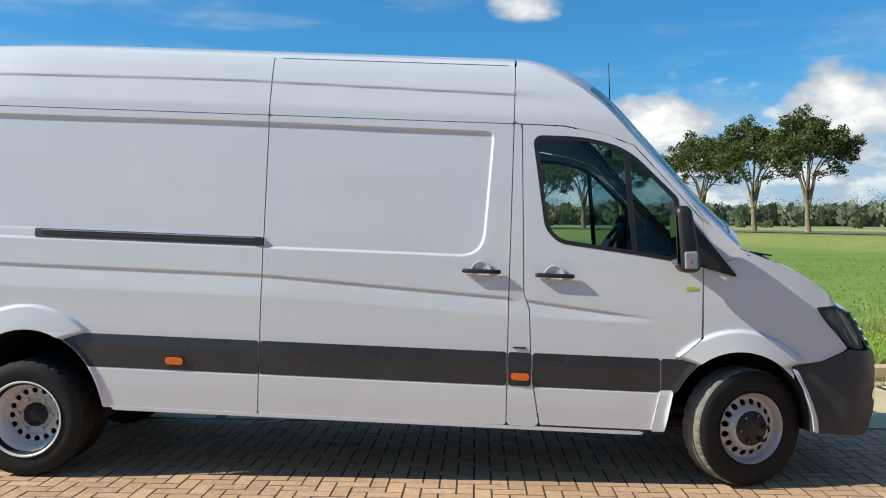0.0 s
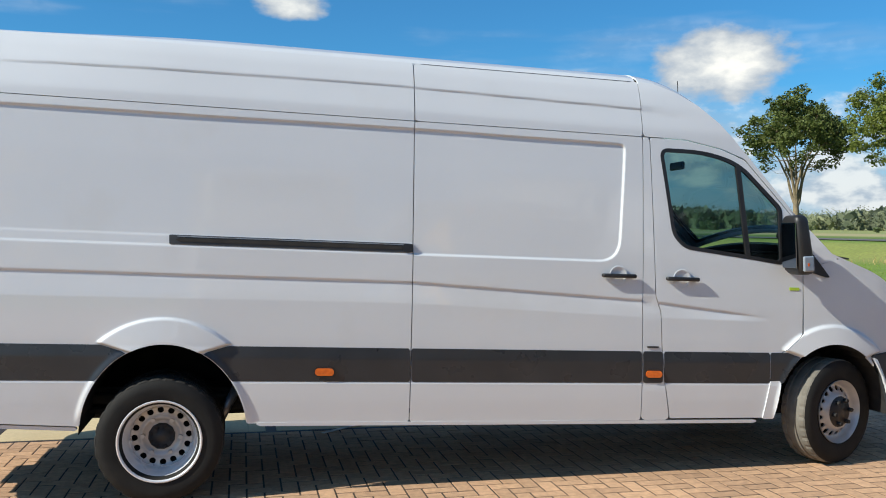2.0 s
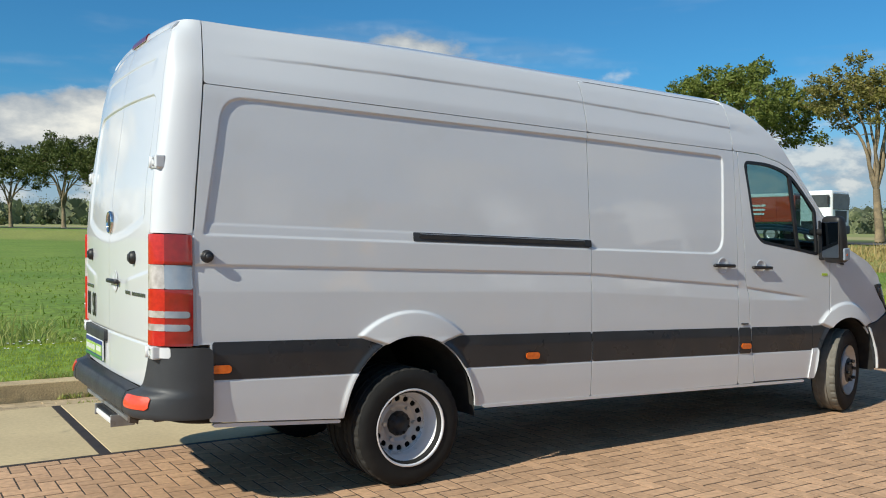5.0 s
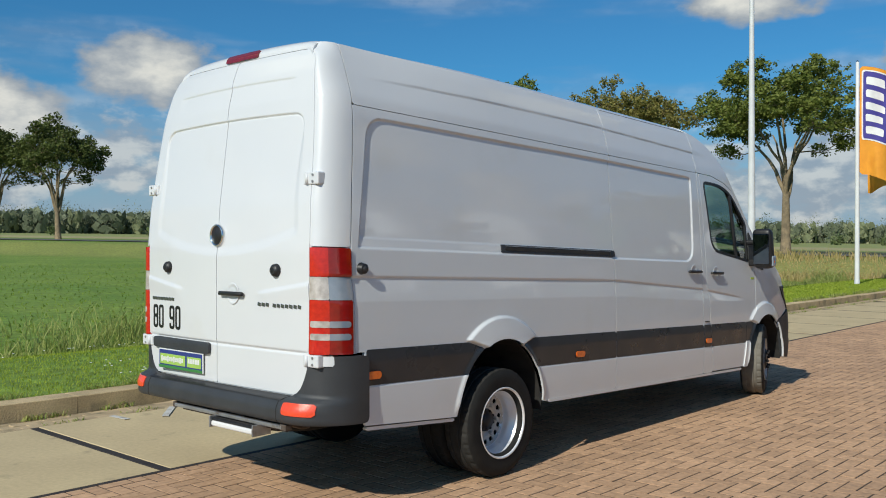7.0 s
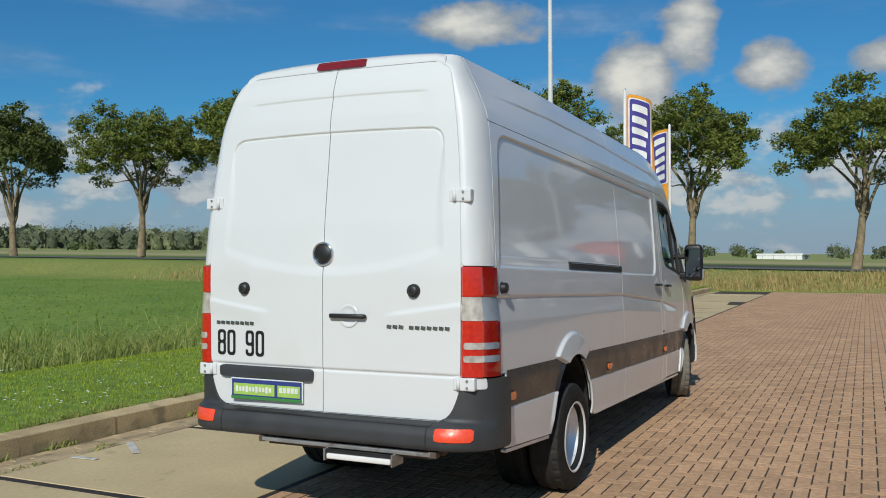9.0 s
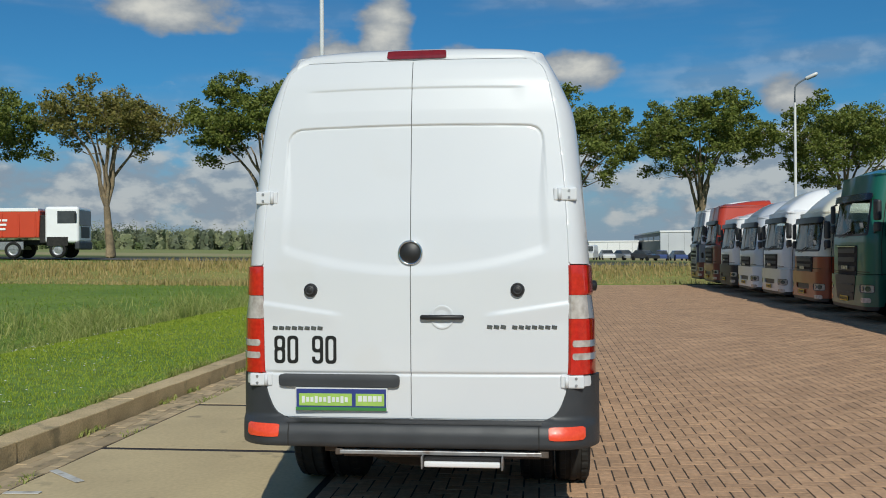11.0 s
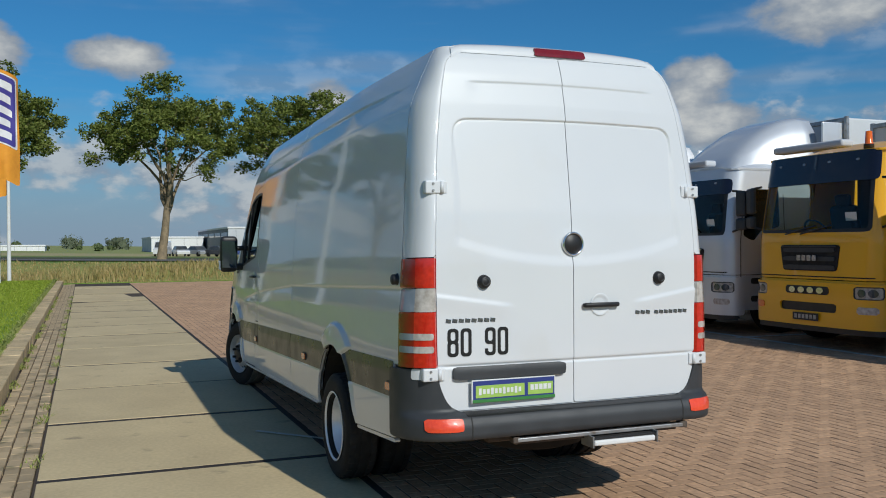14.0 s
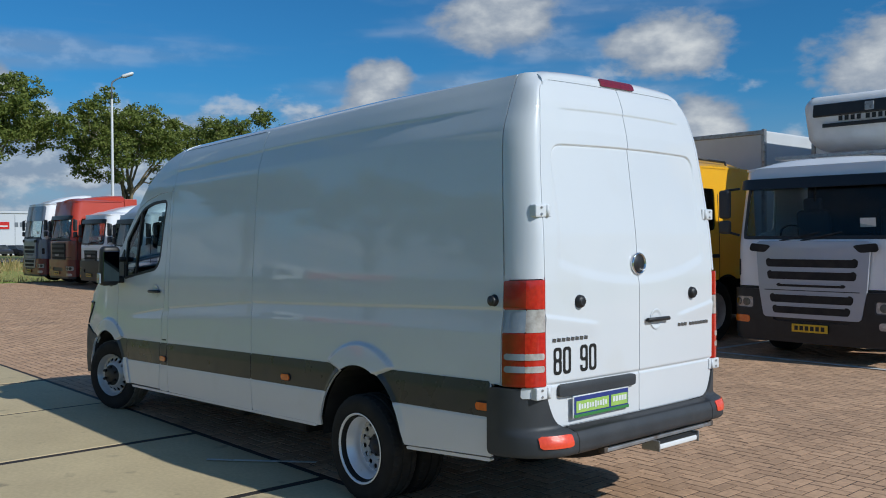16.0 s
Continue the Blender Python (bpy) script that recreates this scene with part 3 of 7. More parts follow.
for SGN in (-1, 1):
    hole_r, hole_f = arch_hole(R_ARCH), arch_hole(F_ARCH)
    zt = 2.28 if SGN < 0 else 2.2858
    quarter = inside(SEAM_R[1:] + [(-3.94, 0.90), (-3.94, 0.49), (-3.15, 0.455), (-2.0, 0.47), (seam_mid(0.47) - 0.003, 0.47), (seam_mid(zt) - 0.003, zt)] if SGN < 0 else
                     SEAM_R + [(-3.94, 0.90), (-3.94, 0.49), (-3.15, 0.455), (-2.0, 0.47), (seam_mid(0.47) - 0.003, 0.47), (seam_mid(2.655) - 0.003, 2.655)])
    side_part("rear_quarter_panel", less(quarter, hole_r), (-4.05, 0.44, -1.2, 2.31 if SGN < 0 else 2.68), M_WHITE, SGN, step=(0.025, 0.006 if SGN < 0 else 0.009), dense=((-4.0, -3.7, 0.006), (-3.34, -2.08, 0.012)) if SGN < 0 else ((-4.0, -3.7, 0.012),))
    upper = inside([(-3.938, 2.2845), SEAM_R[0], (seam_mid(2.655) - 0.003, 2.655), (seam_mid(zt) - 0.003, 2.2845)])
    if SGN < 0:
        side_part("upper_side_panel", upper, (-4.0, 2.26, -1.2, 2.68), M_WHITE, SGN, step=(0.025, 0.0075))
    door = inside([(seam_mid(0.47) + 0.003, 0.47), (0.184, 0.475), (0.195, 1.226)] + ([(0.222, zt), (seam_mid(zt) + 0.003, zt)] if SGN < 0 else [(0.222, zt), (0.233, 2.656), (seam_mid(2.655) + 0.003, 2.652)]))
    name = "sliding_door" if SGN < 0 else "side_panel"
    sliding = side_part(name, door, (-1.34, 0.44, 0.26, 2.31 if SGN < 0 else 2.68), M_WHITE, SGN, step=(0.025, 0.006 if SGN < 0 else 0.009), dense=((-0.15, 0.14, 0.006),) if SGN < 0 else ())
    up2 = inside([(seam_mid(zt) + 0.003, 2.2845), (seam_mid(2.655) + 0.003, 2.652), (0.233, 2.656), (0.222, 2.2845)])
    if SGN < 0:
        side_part("upper_door_panel", up2, (-1.34, 2.26, 0.26, 2.68), M_WHITE, SGN, step=(0.025, 0.0075))
    pillar = inside([(0.19, 0.475), (0.382, 0.475), (0.345, 0.713), (0.328, 0.912), (0.319, 1.171), (0.285, 1.263), (0.271, zt), (0.228, zt), (0.201, 1.226)])
    side_part("door_pillar", pillar, (0.15, 0.44, 0.42, 2.31), M_WHITE, SGN, step=(0.016, 0.03))
    rear_edge = [(0.277, zt), (0.291, 1.263), (0.325, 1.171), (0.334, 0.912), (0.351, 0.713), (0.389, 0.485)]
    front_door = inside(rear_edge + [(1.05, 0.485), (1.10, 0.731), (1.175, 0.90), (1.34, 1.04), (1.347, 1.441), (1.35, 1.735), (1.205, 1.895), (0.945, 2.172), (0.78, 2.232), (0.53, 2.276)])
    glass_out = rounded([(0.352, 2.205), (0.66, 2.205), (0.90, 2.145), (1.195, 1.862), (1.195, 1.505), (0.95, 1.535), (0.50, 1.585), (0.425, 1.66)],
                        [0.05, 0.2, 0.15, 0.03, 0.02, 0.1, 0.10, 0.06])
    fd = side_part("front_door", less(front_door, inside(glass_out, 0.012)), (0.24, 0.46, 1.4, 2.31), M_WHITE, SGN, step=(0.022, 0.006))
    rim_in = inside(glass_out, -0.011)
    side_part("window_seal", less(inside(glass_out, 0.014), rim_in), (0.3, 1.45, 1.25, 2.25), M_BLACK, SGN, fd, 0.016, 0.02, 0.002)
    bar = inside([(0.876, 2.17), (0.908, 2.17), (0.968, 1.51), (0.936, 1.51)])
    side_part("window_divider", both(bar, inside(glass_out)), (0.84, 1.48, 1.0, 2.2), M_BLACK, SGN, fd, 0.012, 0.02, 0.003)
    pane = side_part("window_pane", inside(glass_out, 0.004) if SGN < 0 else both(inside(glass_out, 0.004), lambda u, v: 0.93 - u), (0.3, 1.45, 1.25, 2.25), M_GLASS, SGN, fd, 0.03, 0.004, -0.012)
    pane.visible_shadow = False
    header = inside([(p[0], p[1] + 0.006) for p in DOOR_TOP] + [(1.44, 1.665)] + EAVE[::-1][1:])
    side_part("cab_header", header, (0.2, 1.64, 1.6, 2.7), M_WHITE, SGN, step=0.022)
    side_part("a_pillar", inside([(1.352, 1.752), (1.352, 1.52), (1.45, 1.50), (1.62, 1.54), (1.576, 1.578), (1.306, 1.83), (1.245, 1.885)]), (1.2, 1.48, 1.66, 1.93), M_WHITE, SGN, step=0.016)
    fender = inside([(1.353, 1.515), (1.354, 1.04), (1.346, 1.038), (1.181, 0.898), (1.107, 0.72), (1.9, 0.72), (1.875, 0.90), (2.05, 0.935), (2.235, 1.02), (2.04, 1.252), (2.30, 1.273), (2.13, 1.362), (1.866, 1.472), (1.63, 1.545), (1.45, 1.495)])
    side_part("front_fender", less(fender, hole_f), (1.05, 0.66, 2.4, 1.62), M_WHITE, SGN, step=(0.012, 0.009))
    sail = inside(rounded([(1.235, 1.80), (1.30, 1.72), (1.555, 1.41), (1.20, 1.50)], 0.015))
    side_part("mirror_sail", sail, (1.15, 1.36, 1.62, 1.86), M_BLACK, SGN, step=0.016, thick=0.02, proud=0.010)
    # white sheet added behind the door gaps, to lighten them
    jamb = less(inside([(-3.93, 0.55), (-3.95, 1.47), (-3.90, 2.63), (0.22, 2.63), (0.30, 2.30), (0.88, 2.19), (1.30, 1.78), (1.42, 1.5), (1.42, 1.10), (1.22, 0.95), (1.08, 0.55)]), inside(glass_out, 0.04), arch_hole(R_ARCH, 0.03), arch_hole(F_ARCH, 0.03))
    side_part("door_jamb", jamb, (-4.0, 0.53, 1.45, 2.65), M_WHITE, SGN, step=(0.05, 0.03), thick=0.004, proud=-0.024)
    # lower strips, each on its own panel
    for u0, u1, c in ((-3.93, -2.72, R_ARCH), (-2.70, seam_mid(0.8) - 0.004, R_ARCH), (seam_mid(0.8) + 0.004, 0.187, None), (0.198, 0.333, None), (0.343, 1.098, None), (1.104, 1.56, F_ARCH)):
        strip = rect(u0, 0.712, u1, 0.912, 0.012)
        if c:
            strip = less(strip, arch_hole(c, 0.003), both(oval(c[0], c[1], c[2] * 1.31, c[3] * 1.31), lambda u, v, m=c[0]: flare_foot(u, m) - 0.004 - v))
        side_part("side_strip", strip, (u0 - 0.02, 0.69, u1 + 0.02, 0.93), M_STRIP, SGN, step=(0.016, 0.011), thick=0.016, proud=0.004)
    side_part("arch_lip", inside(rounded([(1.045, 0.478), (1.098, 0.725), (1.175, 0.728), (1.125, 0.478)], 0.01)), (1.02, 0.46, 1.2, 0.75), M_WHITE, SGN, step=0.012, thick=0.02, proud=0.010)
    side_part("sill", rect(-2.24, 0.452, 1.04, 0.473, 0.008), (-2.26, 0.44, 1.06, 0.49), M_WHITE, SGN, step=(0.08, 0.006), thick=0.03, proud=0.003)
    side_part("sill", inside([(-3.93, 0.480), (-3.17, 0.448), (-3.17, 0.428), (-3.93, 0.460)]), (-3.95, 0.42, -3.15, 0.49), M_WHITE, SGN, step=(0.04, 0.006), thick=0.03, proud=-0.008)
    for u in (-3.885, -1.815, 0.268):
        mk = side_part("side_marker", rect(u - 0.055, 0.747, u + 0.055, 0.791, 0.02), (u - 0.06, 0.74, u + 0.06, 0.80), M_AMBER, SGN, step=0.008, thick=0.02, proud=0.016, label="amber side marker lamp")
        side_part("marker_bezel", less(rect(u - 0.062, 0.740, u + 0.062, 0.798, 0.024), rect(u - 0.053, 0.749, u + 0.053, 0.789, 0.018)), (u - 0.07, 0.73, u + 0.07, 0.81), M_BLACK, SGN, mk, 0.006, 0.02, 0.009)
    # rear corner: pillar above and below the tail lamp
    pil = inside([(-3.909, 2.655), (-3.944, 2.28), (-4.018, 1.478), (-4.32, 1.478), (-4.32, 2.618), (-4.28, 2.638), (-4.2, 2.650), (-4.05, 2.656)])
    side_part("rear_pillar", pil, (-4.36, 1.46, -3.88, 2.68), M_WHITE, SGN, step=(0.02, 0.03))
    low = inside([(-4.13, 0.888), (-4.32, 0.888), (-4.32, 0.83), (-4.13, 0.83)])
    side_part("lower_pillar", low, (-4.34, 0.80, -3.98, 0.90), M_WHITE, SGN, step=0.02)
    # white backing added to lighten the gap beside the lamp
    side_part("lamp_jamb", rect(-4.04, 0.895, -3.975, 1.50), (-4.05, 0.885, -3.965, 1.51), M_WHITE, SGN, step=(0.012, 0.03), thick=0.008, proud=-0.005)
    # tail lamp: red, clear, red with two small clear bars; each lens has a sunlit rear face and a flank painted in
    # shade
    lamp = part("tail_lamp", panel("tail_lamp", (-4.34, 0.885, -4.0, 1.485), 0.02, rect(-4.325, 0.893, -4.018, 1.473, 0.02), side_place(SGN, -0.002), 0.03, SGN > 0), M_DARKRED, VAN, "red tail lamp cluster with clear bands")
    for v0, v1, m_rear, m_flank in ((1.315, 1.4715, M_RED, M_REDSHADE), (1.189, 1.313, M_CLEAR, M_CLEARFLANK), (0.8945, 1.187, M_RED, M_REDSHADE)):
        for a0, a1, m in ((-4.323, -4.158, m_rear), (-4.158, -4.020, m_flank)):
            side_part("lens", rect(a0, v0, a1, v1, 0.004), (a0 - 0.006, v0 - 0.006, a1 + 0.006, v1 + 0.006), m, SGN, lamp, 0.012, 0.02, 0.010)
    for v0, v1 in ((1.040, 1.075), (0.972, 1.007)):
        for a0, a1, m in ((-4.310, -4.158, M_CLEAR), (-4.158, -4.032, M_CLEARFLANK)):
            side_part("lens_bar", both(rect(-4.310, v0, -4.032, v1, 0.014), rect(a0 - 0.001, v0 - 1, a1, v1 + 1)), (a0 - 0.006, v0 - 0.004, a1 + 0.006, v1 + 0.004), m, SGN, lamp, 0.007, 0.01, 0.0125)

# roof: a shallow dome over the side panels, with its front bent down to the windscreen
def eave(s):
    """Points of the upper side edge: s 0 at the rear, 1 at the foot of the windscreen."""
    pts = [(x, 2.66) for x in (-3.925, -3.8, -3.6, -3.0, -2.0, -1.0, -0.3)] + EAVE
    P = np.array(pts)
    L = np.concatenate([[0], np.cumsum(np.hypot(*np.diff(P, axis=0).T))])
    return np.interp(s * L[-1], L, P[:, 0]), np.interp(s * L[-1], L, P[:, 1]), L


_, _, EL = eave(np.array([0.0]))
S_CAB, S_GLASS = EL[7] / EL[-1], EL[9] / EL[-1]


def top_place(proud=0.0):
    def f(s, t, off):
        s, t = np.asarray(s, float), np.asarray(t, float)
        e = 0.012
        x0, z0, _ = eave(np.clip(s - e, 0, 1))
        x1, z1, _ = eave(np.clip(s + e, 0, 1))
        x, z, _ = eave(s)
        x, z = (x0 + x1 + 2 * x) / 4, (z0 + z1 + 2 * z) / 4
        n = np.hypot(x1 - x0, z1 - z0)
        nx, nz = -(z1 - z0) / n, (x1 - x0) / n
        h = np.where(s < S_CAB, np.interp(z, HZ, HH) - taper(x, z) - 0.012, side_half(np.minimum(x, 1.5), z)) - 0.012
        w = sm(s, S_CAB, S_GLASS + 0.05)
        b = (0.036 + 0.084 * sm(x, -4.2, -2.3)) * (1 - w) + 0.20 * w
        rise = (1 - w) * (1 - np.abs(t) ** 2.4) ** 0.62 + w * (1 - t * t)
        ridge = -0.006 * sm(np.cos(t * 14) - 0.6) * (1 - w) * sm(s, 0.05, 0.1)
        d = b * rise + ridge + off + proud
        return shear(x + nx * d, h * t, z + nz * d)
    return f


def top_part(name, s0, s1, t0, t1, material, step=(0.006, 0.04), proud=0.0, r=0.0, shape=None, thick=0.012, parent=None):
    return part(name, panel(name, (s0, t0, s1, t1), step, shape or rect(s0 - 1, t0 - 1, s1 + 1, t1 + 1), top_place(proud), thick, flip=True), material, parent or VAN)


top_part("roof", 0.0, S_CAB - 0.0012, -1, 1, M_WHITE, (0.008, 0.025))
top_part("cab_roof", S_CAB + 0.0012, S_GLASS + 0.02, -1, 1, M_WHITE, (0.006, 0.04))
top_part("windscreen_surround", S_GLASS + 0.02, 1.0, -1, 1, M_WHITE, (0.006, 0.02), shape=less(rect(0, -2, 2, 2), lambda u, v: np.maximum(np.abs(v) - 0.90, np.maximum(S_GLASS + 0.035 - u, u - 0.985) * 1.0)))
pane = top_part("windscreen", S_GLASS + 0.03, 0.99, -0.92, 0.92, M_GLASS, (0.008, 0.04), proud=-0.008, thick=0.004)
pane.visible_shadow = False
for t0, t1 in ((-0.925, -0.87), (0.87, 0.925)):
    top_part("windscreen_band", S_GLASS + 0.03, 0.99, t0, t1, M_BLACK, (0.008, 0.02), proud=-0.003, thick=0.006)
part("roof_aerial", rod((0.93, 0.0, 2.36), (0.915, 0.0, 2.70), 0.005, 0.003), M_BLACK, VAN)

# bonnet, nose and front bumper
def hood_place(a, t, off):
    a, t = np.asarray(a, float), np.asarray(t, float)
    H = np.array(HOOD)
    z = np.interp(a, H[:, 0], H[:, 1])
    x, v, zz = side_place(1)(a, z, 0.0)
    return x + 0.02 * (1 - t * t), v * t, zz + off + 0.075 * (1 - t * t) * sm((3.2 - a) / 0.7)


part("bonnet", panel("bonnet", (1.58, -1, 3.19, 1), (0.04, 0.05), rect(0, -3, 5, 3), hood_place, 0.015, flip=True), M_WHITE, VAN)
part("cowl_panel", panel("cowl_panel", (-0.82, 1.40, 0.82, 1.66), 0.04, rect(-1, 1, 1, 2), lambda u, v, off: shear(v + 0.12 + 0.14 * (1 - (u / 0.86) ** 2), u, 1.585 - 0.12 * (v - 1.40) + off), 0.01, flip=False), M_BLACK, VAN)
for SGN in (-1, 1):
    lampf = rounded([(2.045, 1.248), (2.30, 1.265), (2.48, 1.235), (2.50, 1.08), (2.40, 1.01), (2.245, 1.025)], 0.03)
    hl = side_part("headlamp", inside(lampf), (2.0, 0.98, 2.55, 1.3), M_LAMP, SGN, step=0.02, thick=0.03, proud=0.006, label="clear headlamp with dark housing")
    side_part("headlamp_rim", less(inside(lampf), inside(lampf, -0.018)), (2.0, 0.98, 2.55, 1.3), M_BLACK, SGN, hl, 0.012, 0.03, 0.010)
    bump = inside([(1.865, 0.895), (2.05, 0.93), (2.24, 1.015), (2.42, 1.0), (3.2, 0.98), (3.2, 0.50), (2.3, 0.50), (2.02, 0.515), (1.985, 0.62), (1.94, 0.78)])
    side_part("front_bumper", bump, (1.83, 0.47, 3.2, 1.04), M_TRIM, SGN, step=0.035, thick=0.03, proud=0.012)
    side_part("bumper_lip", inside([(1.868, 0.89), (1.90, 0.88), (1.965, 0.75), (2.02, 0.60), (2.03, 0.515), (2.0, 0.515), (1.985, 0.62), (1.94, 0.76)]), (1.84, 0.5, 2.06, 0.91), M_WHITE, SGN, step=0.012, thick=0.02, proud=0.03)
    side_part("fog_lamp", oval(2.56, 0.735, 0.055, 0.036), (2.48, 0.68, 2.64, 0.8), M_CHROME, SGN, step=0.012, thick=0.02, proud=0.018)
    side_part("grille_panel", rect(2.56, 1.0, 3.3, 1.215), (2.55, 0.99, 3.2, 1.22), M_TRIM, SGN, step=0.04, thick=0.02, proud=0.0)
    for z in (1.04, 1.10, 1.16):
        side_part("grille_bar", rect(2.60, z - 0.014, 3.3, z + 0.014), (2.58, z - 0.02, 3.2, z + 0.02), M_CHROME, SGN, step=(0.05, 0.01), thick=0.02, proud=0.015)
    # door mirror
    mx, my, mz = 1.20, SGN * 1.10, 1.625
    hsg = box(0.13, 0.20, 0.385, 0.045, 4)
    for v in hsg.verts:      # slimmer towards the top, its foot swept forwards
        k = (v.co.z + 0.19) / 0.38
        v.co.x = v.co.x * (0.72 + 0.28 * (1 - k)) + 0.030 * (1 - k) - 0.012
        v.co.y *= 0.90 + 0.10 * (1 - abs(2 * k - 1))
    mir = part("door_mirror", hsg, M_BLACK, VAN, at=Matrix.Translation(shear(mx, my, mz)) @ pose(0, 0, 0, 0, -3, 0))
    for f in mir.data.polygons:
        f.use_smooth = True
    part("mirror_glass", box(0.006, 0.155, 0.29, 0.003, 1), M_DARKMIRROR, mir, at=pose(-0.058, 0, 0.0))
    tl_ = part("turn_lamp", box(0.075, 0.022, 0.10, 0.010, 3), M_CLEARFLANK, mir, "clear turn lamp with an amber bulb", at=pose(0.015, SGN * 0.092, -0.12))
    part("bulb", box(0.014, 0.006, 0.020, 0.003, 2), M_AMBER, tl_, at=pose(-0.006, SGN * 0.010, -0.005))
    part("mirror_arm", box(0.09, 0.20, 0.07, 0.02, 3), M_BLACK, mir, at=pose(0.05, -SGN * 0.15, -0.14))
    part("mirror_arm", box(0.07, 0.20, 0.05, 0.02, 3), M_BLACK, mir, at=pose(0.04, -SGN * 0.15, 0.06))


def on_side(sgn, x, z, out=0.0):
    p = side_place(sgn, out)(np.array([x]), np.array([z]), 0.0)
    return Vector([float(c[0]) for c in p])


def door_handle(p, along, out, name="door_handle"):
    """A grip bar over a shallow finger bowl, at p; along runs along the bar."""
    m = Matrix((along, out.cross(along) * -1, out)).transposed().to_4x4()
    m.translation = p
    bowl = lathe([(0.064, 0.001), (0.060, 0.004), (0.05, -0.002), (0.025, -0.004), (0.0, -0.004)], 24)
    bm = box(0.235, 0.036, 0.026, 0.012, 3, (0, 0, 0.036))
    for v in bm.verts:
        v.co.z -= 0.026 * min(1, abs(v.co.x) / 0.118) ** 3
        v.co.y *= 1 - 0.35 * min(1, abs(v.co.x) / 0.118) ** 2
    for f in bm.faces:
        f.smooth = True
    h = part(name, bm, M_BLACK, VAN, at=m)
    part("finger_bowl", bowl, M_WHITE, h)
    return h


for SGN in (-1, 1):
    for x, z in ((0.033, 1.386), (0.471, 1.378)) if SGN < 0 else ((0.471, 1.378),):
        door_handle(on_side(SGN, x, z, 0.004), Vector((1, 0, -SINK)).normalized(), Vector((0, SGN, 0)))
    # round rubber stop for the opened rear door
    p = on_side(SGN, -3.952, 1.362)
    st = part("door_stop", lathe([(0.0, 0.034), (0.022, 0.034), (0.029, 0.028), (0.029, 0.006), (0.035, 0.0)], 20), M_BLACK, VAN, at=Matrix.Translation(p) @ pose(0, 0, 0, -SGN * 90, 0, 0))
    part("stop_cap", lathe([(0.0, 0.037), (0.014, 0.037), (0.016, 0.033)], 16), M_TRIM, st)
    side_part("filler_flap" if SGN > 0 else "badge", rect(0.225, 0.935, 0.305, 0.945, 0.004), (0.22, 0.93, 0.31, 0.95), M_TRIM, SGN, step=0.006, thick=0.01, proud=0.006)
side_part("door_tag", rect(1.245, 1.325, 1.32, 1.345, 0.004), (1.24, 1.32, 1.33, 1.35), M_LIME, -1, step=0.008, thick=0.004, proud=0.003, label="lime green sticker")

# thin dark strip drawn for the joint under the roof edge
for SGN in (-1, 1):
    side_part("roof_seal", rect(-1.25, 2.6515, 0.232, 2.6545), (-1.27, 2.64, 0.25, 2.66), M_DASH, SGN, step=(0.06, 0.001), thick=0.01, proud=0.002)
# rail of the sliding door
rail = side_part("door_rail", rect(-2.69, 1.484, -1.295, 1.538, 0.006), (-2.71, 1.47, -1.27, 1.55), M_TRIM, -1, step=(0.012, 0.009), thick=0.02, proud=0.006, label="dark sliding door rail")
side_part("rail_groove", rect(-2.675, 1.500, -1.33, 1.522, 0.004), (-2.69, 1.49, -1.3, 1.53), M_UNDER, -1, rail, (0.06, 0.006), 0.004, 0.009)
side_part("rail_lip", rect(-2.69, 1.527, -1.30, 1.533), (-2.7, 1.52, -1.28, 1.54), M_STEEL, -1, rail, (0.06, 0.004), 0.004, 0.010)
side_part("rail_carrier", rect(-1.345, 1.488, -1.285, 1.536, 0.008), (-1.36, 1.48, -1.27, 1.545), M_BLACK, -1, rail, 0.01, 0.02, 0.012)

# rear doors
FRAME = inside(rounded([(-0.76, 1.2), (-0.695, 2.228), (0.695, 2.228), (0.76, 1.2)], [0.02, 0.085, 0.085, 0.02]))


def rear_skin(v, z):
    x = rear_base(v, z)
    d = FRAME(v, z - 0.010 * (1 - (v / 0.69) ** 2))
    smile = 1.41 + 0.14 * (v / 0.77) ** 2
    top_ = sm(z, 1.75, 2.2)
    x = x + 0.009 * sm(-d / (0.006 + 0.05 * (1 - top_))) * sm((z - smile) / 0.07) + 0.006 * top_ * np.exp(-((d + 0.004) / 0.0035) ** 2)
    fold = 2.452 - 0.02 * v * v - z
    x = x + (0.006 * sm(fold / 0.012) - 0.006 * np.clip(fold / 0.13, 0, 1)) * (1 - sm((np.abs(v) - 0.52) / 0.10))
    zc = 1.224 + (np.abs(v) - 0.383) * 0.15
    x = x - 0.008 * sm((zc - z) / 0.03) * sm((np.abs(v) - 0.36) / 0.12) * sm((z - zc + 0.13) / 0.12)
    x = x + 0.011 * np.exp(-((z - 0.893) / 0.008) ** 2) + 0.004 * sm((0.893 - z) / 0.02)
    return x


def rear_place(proud=0.0):
    def f(v, z, off):
        v, z = np.asarray(v, float), np.asarray(z, float)
        return shear(rear_skin(v, z) - off - proud, v, z)
    return f


def rear_part(name, shape, bounds, material, parent=None, step=0.02, thick=0.012, proud=0.0, label="", dense=()):
    return part(name, panel(name, bounds, step, shape, rear_place(proud), thick, True, dense), material, parent or VAN, label)


GAP = 0.012
outline = DOORS
whole = inside(outline, -0.0035)
left_door = rear_part("rear_door", both(whole, lambda u, v: GAP + 0.0022 - u), (0.0, 0.63, 0.86, 2.64), M_WHITE, step=(0.018, 0.005), dense=((0.58, 0.78, 0.006),))
